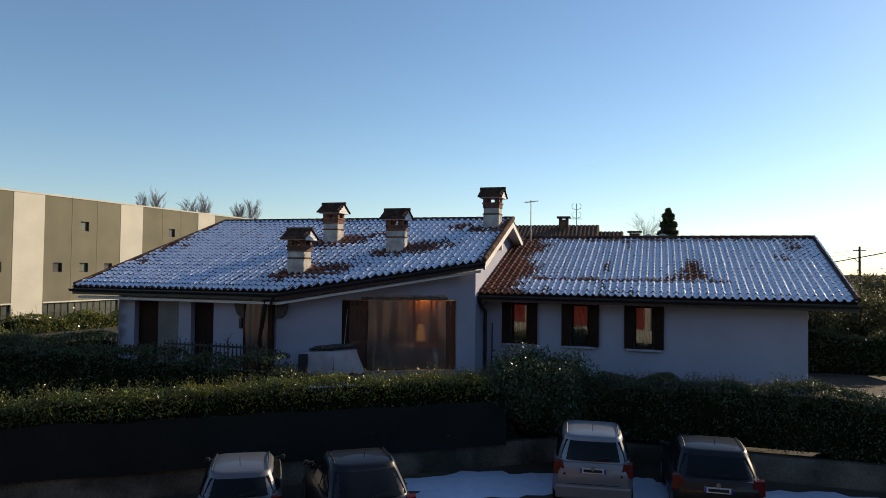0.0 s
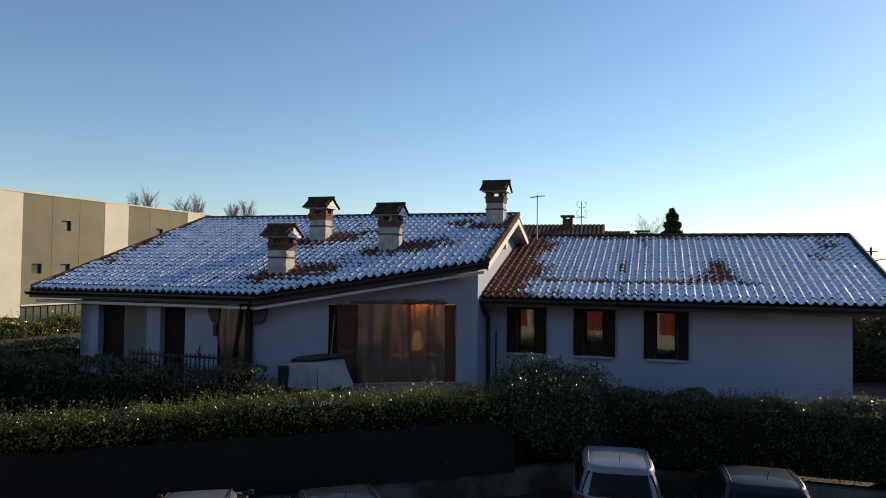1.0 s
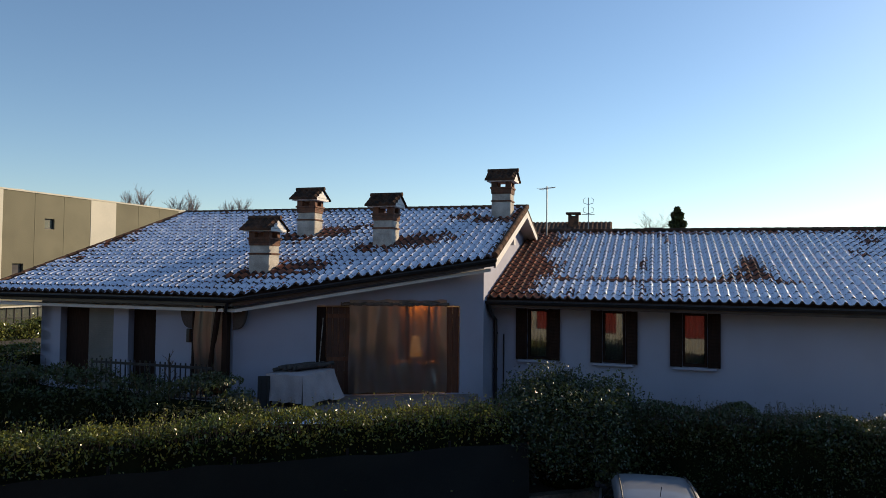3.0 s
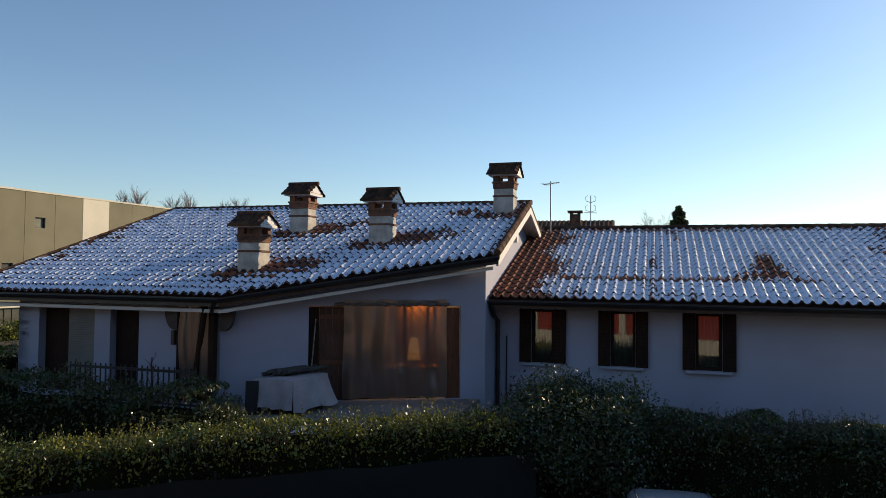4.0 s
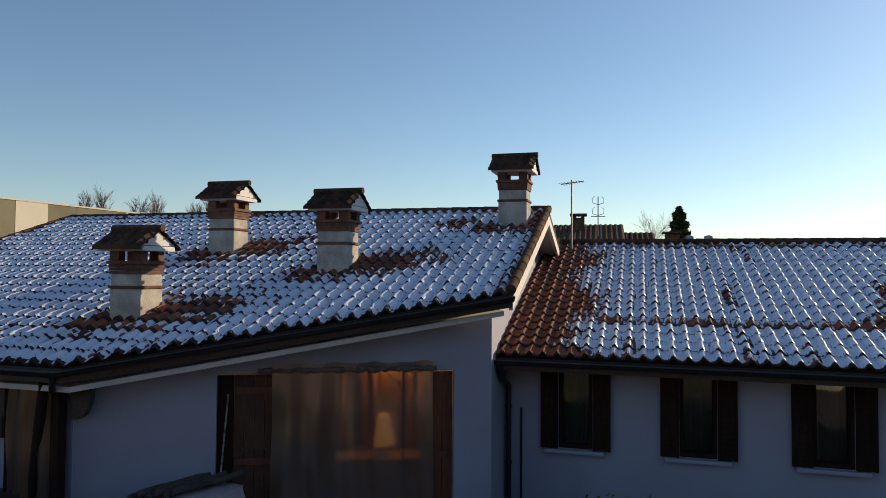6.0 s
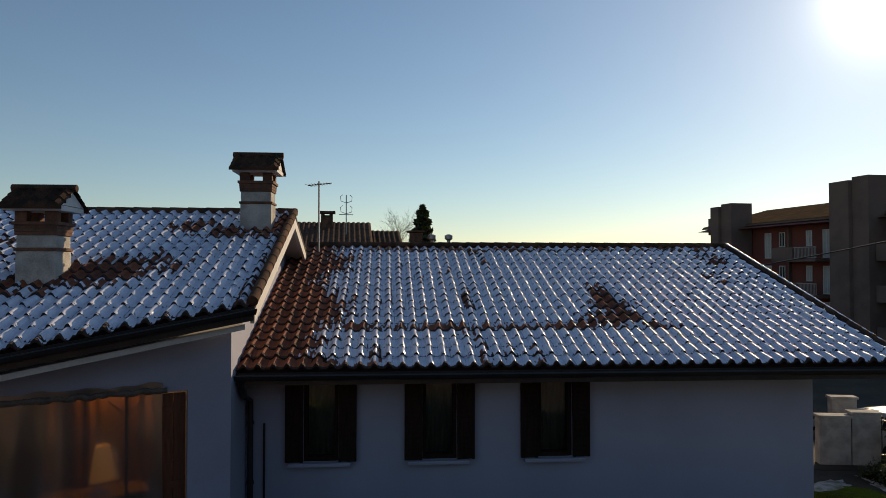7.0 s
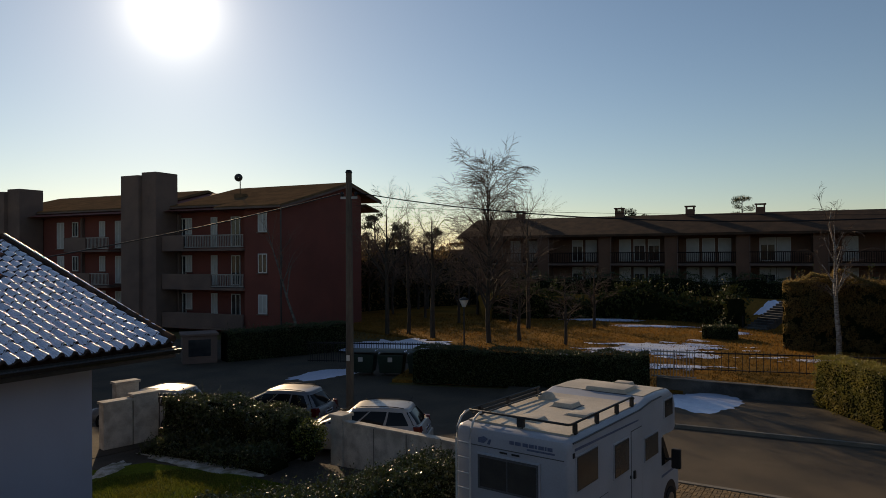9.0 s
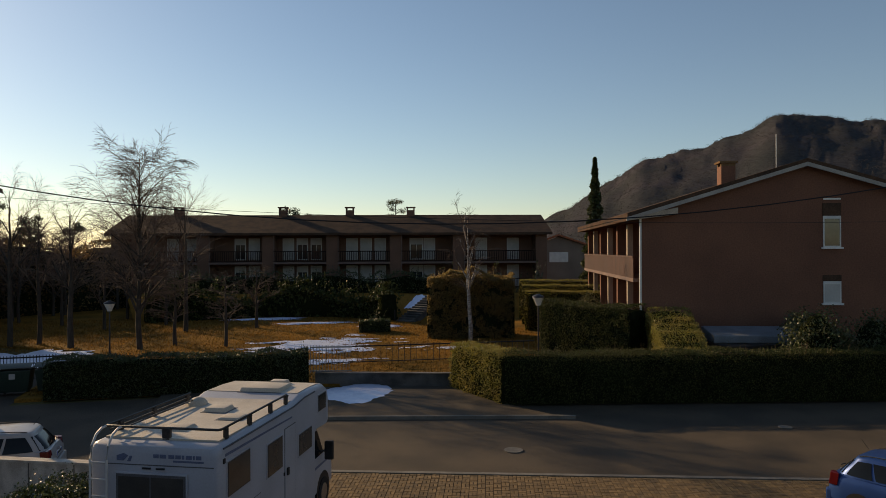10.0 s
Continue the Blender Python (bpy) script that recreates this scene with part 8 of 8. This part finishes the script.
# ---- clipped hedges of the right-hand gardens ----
# sunlit look put into the leaf colour; LEAF_MID is its darker counterpart
LEAF_GOLD = mat("sunlit_green_leaf", (0.20, 0.185, 0.035), (0.26, 0.21, 0.05), 0.5, scale=1.2, fine=30, bump=0, contrast=0.1, island=0.25, translucent=0.4)
LEAF_STRAW = mat("straw_brown_leaf", (0.30, 0.20, 0.075), (0.20, 0.15, 0.055), 0.7, scale=0.7, fine=20, bump=0, contrast=0.1, island=0.4, translucent=0.5)
hedge("hedge", [(30.9, 20.4), (30.8, 10.1)], 1.3, 0.05, lambda q: 1.62 + 0.05 * math.sin(q * 8), 30000, LEAF_DARK, "dark clipped hedge along the park", 111, 0.075, 0.1)
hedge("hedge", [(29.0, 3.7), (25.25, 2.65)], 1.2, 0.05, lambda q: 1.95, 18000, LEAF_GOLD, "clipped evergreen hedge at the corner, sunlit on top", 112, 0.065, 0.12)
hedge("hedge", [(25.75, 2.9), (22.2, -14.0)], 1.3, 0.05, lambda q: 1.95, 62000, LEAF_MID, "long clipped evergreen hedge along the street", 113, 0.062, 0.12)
hedge("hedge", [(35.7, -3.0), (30.4, -5.5)], 1.5, 0.1, lambda q: 3.15, 30000, LEAF_MID, "tall square-clipped hedge in the garden", 114, 0.075, 0.06)
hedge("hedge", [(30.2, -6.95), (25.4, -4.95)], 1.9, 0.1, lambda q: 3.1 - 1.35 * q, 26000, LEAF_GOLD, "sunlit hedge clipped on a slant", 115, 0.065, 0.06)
hedge("hedge", [(45.8, 1.6), (44.5, -4.0)], 2.6, 0.1, lambda q: 4.1 + 0.25 * math.sin(q * 3.1), 70000, LEAF_STRAW, "big rounded brown-green hedge by the birch", 116, 0.1, 0.1, bulge=0.35, top_noise=0.3)
for k in range(3):
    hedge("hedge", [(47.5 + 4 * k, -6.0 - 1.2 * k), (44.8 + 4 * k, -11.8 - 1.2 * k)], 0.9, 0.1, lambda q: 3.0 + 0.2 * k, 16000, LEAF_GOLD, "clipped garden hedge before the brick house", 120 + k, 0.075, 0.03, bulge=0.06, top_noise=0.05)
hedge("hedge", [(68.6, 22), (68.3, 8.0), (66.0, 2.2), (63.2, -2.6)], 1.4, 1.85, lambda q: 3.55 + 0.25 * math.sin(q * 23), 9000, LEAF_DARK, "dark garden shrubs before the brick houses", 132, 0.16, 0.2, bulge=0.4, top_noise=0.4)
bush("bush", (42.3, -8.6, 0.1), 1.2, 3.1, 3500, OLIVE, "olive-green shrub before the brick house", 130, 0.14)
hedge("hedge", [(49.5, 5.8), (49.2, 3.6)], 1.2, 0.1, lambda q: 1.0, 2500, LEAF_DARK, "small dark clipped hedge on the grass", 131, 0.12, 0.1)
for k, (x, y, r) in enumerate(((24.6, -10.4, 1.6), (24.2, -13.0, 1.7), (27.5, -12.5, 1.4))):
    bush("bush", (x, y, 0), r, 3.7 - 0.3 * k, 5000, LEAF_DARK, "dark bush before the brick gable", 140 + k, 0.13)
m = M()
m.prism([(27.2, -7.4, 1.75), (27.2, -7.4, 2.1), (29.2, -8.1, 2.3), (29.2, -8.1, 1.75)], (-1.4, -4.6, 0))
single("covered_trailer", m, mat("grey_tarpaulin", (0.17, 0.195, 0.22), None, 0.6, bump=0.1), "trailer under a blue-grey tarpaulin by the brick wall", "trailer", bevel=0.05)
m = M()
m.box(26.2, -11.3, 0.3, 28.4, -7.4, 1.74)
single("trailer_bed", m, BLACKPLASTIC, "dark trailer bed under the tarpaulin", "trailer", bevel=0.03)

# ---- white-walled house seen between the rows ----
wh = thing("white_house", (84, -24, 0), 70, "beige house with a red tiled roof", "house")
part("wall", M().prism([(-6, 0, 0), (6, 0, 0), (6, 0, 5.6), (0, 0, 7.6), (-6, 0, 5.6)], (0, -9, 0)), mat("beige_render", (0.20, 0.155, 0.125), (0.16, 0.125, 0.1), 0.9, scale=0.5, fine=14, bump=0.15), wh)
part("roof", M().prism([(-6.6, 0.5, 5.4), (0, 0.5, 7.7), (6.6, 0.5, 5.4), (6.6, 0.5, 5.65), (0, 0.5, 7.95), (-6.6, 0.5, 5.65)], (0, -10, 0)), TILE_REST, wh)
part("window", M().box(-1.2, 0.0, 4.3, 1.2, 0.06, 5.6), WHITE, wh)

fp = thing("utility_pole", (45.3, 75.0, 0), 0, "far utility pole with a cross-arm and a street lamp", "pole")
part("mast", M().tube([(0, 0, 0), (0, 0, 8.0)], [0.16, 0.11], 8), BARK, fp)
part("cross_arm", M().box(-0.7, -0.05, 7.5, 0.7, 0.05, 7.6), BARK, fp)
part("lamp_arm", M().tube([(0, 0, 6.2), (-0.6, 0, 6.7), (-1.3, 0, 6.8)], 0.04, 6), STEEL, fp)
for dz in (7.6, 7.2):
    cable((45.3, 75, dz), (20, 85, dz - 0.6), 0.7, 0.015, "thin overhead wire between far poles")
    cable((45.3, 75, dz), (75, 70, dz - 0.2), 0.9, 0.015, "thin overhead wire between far poles")

# ---- wooded hill ----
# distance haze is painted into the woods as a blue-grey tint
WOODS = mat("haze_blue_woods", (0.056, 0.052, 0.058), (0.042, 0.046, 0.046), 0.95, scale=0.012, fine=0.35, bump=0.6, contrast=0.25, spec=0.02)
HA = [(102, 0), (109, 14), (113, 48), (117, 83), (119.6, 106), (122.8, 113), (126.3, 126), (129.2, 147), (131.6, 141), (136, 132), (145, 142), (160, 110), (175, 40)]


def hill_h(az):
    for (a0, h0), (a1, h1) in zip(HA, HA[1:]):
        if a0 <= az <= a1:
            t = (az - a0) / (a1 - a0)
            t = t * t * (3 - 2 * t) * 0.4 + t * 0.6
            return h0 + (h1 - h0) * t
    return 0.0


m = M()


def hill(u, v):
    az = 102 + 73 * u
    rr = 330 + 900 * v
    s = min(1.0, max(0.0, (rr - 330) / 500))
    s = s * s * (3 - 2 * s)
    if v > 0.62:
        s *= 1 - (v - 0.62) * 1.2
    z = hill_h(az) * s + 5 * s * noise.noise((az * 0.6, rr * 0.02, 1)) + 3.0 * s * noise.noise((az * 3.0, rr * 0.1, 4)) - 0.5
    return (rr * math.sin(radians(az)), 11 + rr * math.cos(radians(az)), z)


m.sheet(hill, 240, 60)
single("hill", m, WOODS, "wooded hill behind the houses, tinted blue-grey for haze", "hill", "structure", smooth=True)
# single trees on the hill
rng = np.random.default_rng(5)
cs, sz = [], []
for k in range(16000):
    u, v = rng.random(), rng.uniform(0.12, 0.5)
    p = hill(0.14 + 0.5 * u, v)
    n = 3
    for j in range(n):
        cs.append((p[0] + rng.normal(0, 1.5), p[1] + rng.normal(0, 1.5), p[2] + rng.uniform(0.0, 1.4)))
        sz.append(rng.uniform(0.5, 1.1))
# tree colour takes the same haze tint as the hill
HILLTREE = mat("haze_blue_trees", (0.064, 0.058, 0.062), (0.048, 0.05, 0.048), 0.95, scale=0.01, fine=0.2, bump=0, island=0.25, translucent=0.55, spec=0.02)
tagged(quads_mesh("hill_woods", leaf_quads(np.array(cs), np.array(sz), rng, 0.8, 0.6), HILLTREE), "bare woods that cover the hill, tinted blue-grey for haze", "woods", kind="stuff")
# far woods that close the view all round
cs, sz = [], []
for k in range(16000):
    az = rng.uniform(0, 2 * math.pi)
    rr = rng.uniform(260, 420)
    cs.append((rr * math.sin(az), 11 + rr * math.cos(az), rng.uniform(0, 1) ** 1.5 * (6 + 2 * math.sin(az * 9))))
    sz.append(rng.uniform(1.6, 3.4))
tagged(quads_mesh("far_woods", leaf_quads(np.array(cs), np.array(sz), rng, 0.6, 0.6), HILLTREE), "distant belt of bare woods along the horizon", "woods", kind="stuff")

# ---- raised bank before the row of houses, with steps and snow ----
TOPZ = 1.9
TOP = [(64.0, 24), (67.0, 14), (66.2, 6), (63.2, 0.5), (58.9, -1.9), (60.2, -14.5)]
LOW = [(61.5, 23), (64.2, 13.4), (63.0, 6.6), (59.5, 2.6), (55.5, 1.5), (57.2, -14.0)]


def bank(u, v):
    s = min(u * 5, 4.999)
    k, f = int(s), s % 1
    p = [LOW[k][i] + (LOW[k + 1][i] - LOW[k][i]) * f for i in (0, 1)]
    q = [TOP[k][i] + (TOP[k + 1][i] - TOP[k][i]) * f for i in (0, 1)]
    w = 0.06 * noise.noise((u * 20, v * 3, 5)) * math.sin(math.pi * v)
    return (p[0] + (q[0] - p[0]) * v, p[1] + (q[1] - p[1]) * v, 0.08 + (TOPZ - 0.08) * v + w)


m = M()
m.sheet(bank, 80, 8)
m.add([(x, y, TOPZ) for x, y in TOP] + [(69.5, -16, TOPZ), (77, 24, TOPZ)], [tuple(range(8))])
single("grass_bank", m, DRYGRASS, "brown grass bank before the row of houses", "bank", "structure", smooth=False)
m = M()
m.sheet(lambda u, v: tuple(Vector(bank(0.70 + 0.085 * u + 0.012 * noise.noise((u * 3, v * 4, 1)), 0.45 + 0.53 * v + 0.1 * noise.noise((u * 5, v * 2, 7)))) + Vector((0, 0, 0.05))), 20, 10)
single("snow_patch", m, SNOW, "snow lying on the bank beside the steps", "snow", group="snow patches", smooth=True)
st = thing("garden_steps", (55.4, 1.5, 0.1), -134.2, "stone garden steps up the grass bank", "steps")
for k in range(12):
    part("step", M().box(-0.8, k * 0.4, -0.05, 0.8, k * 0.4 + 0.41, 0.155 * (k + 1)), CONCRETE, st)
part("post", M().box(-0.95, -0.05, 0, -0.87, 0.03, 0.95), BLACKMETAL, st)
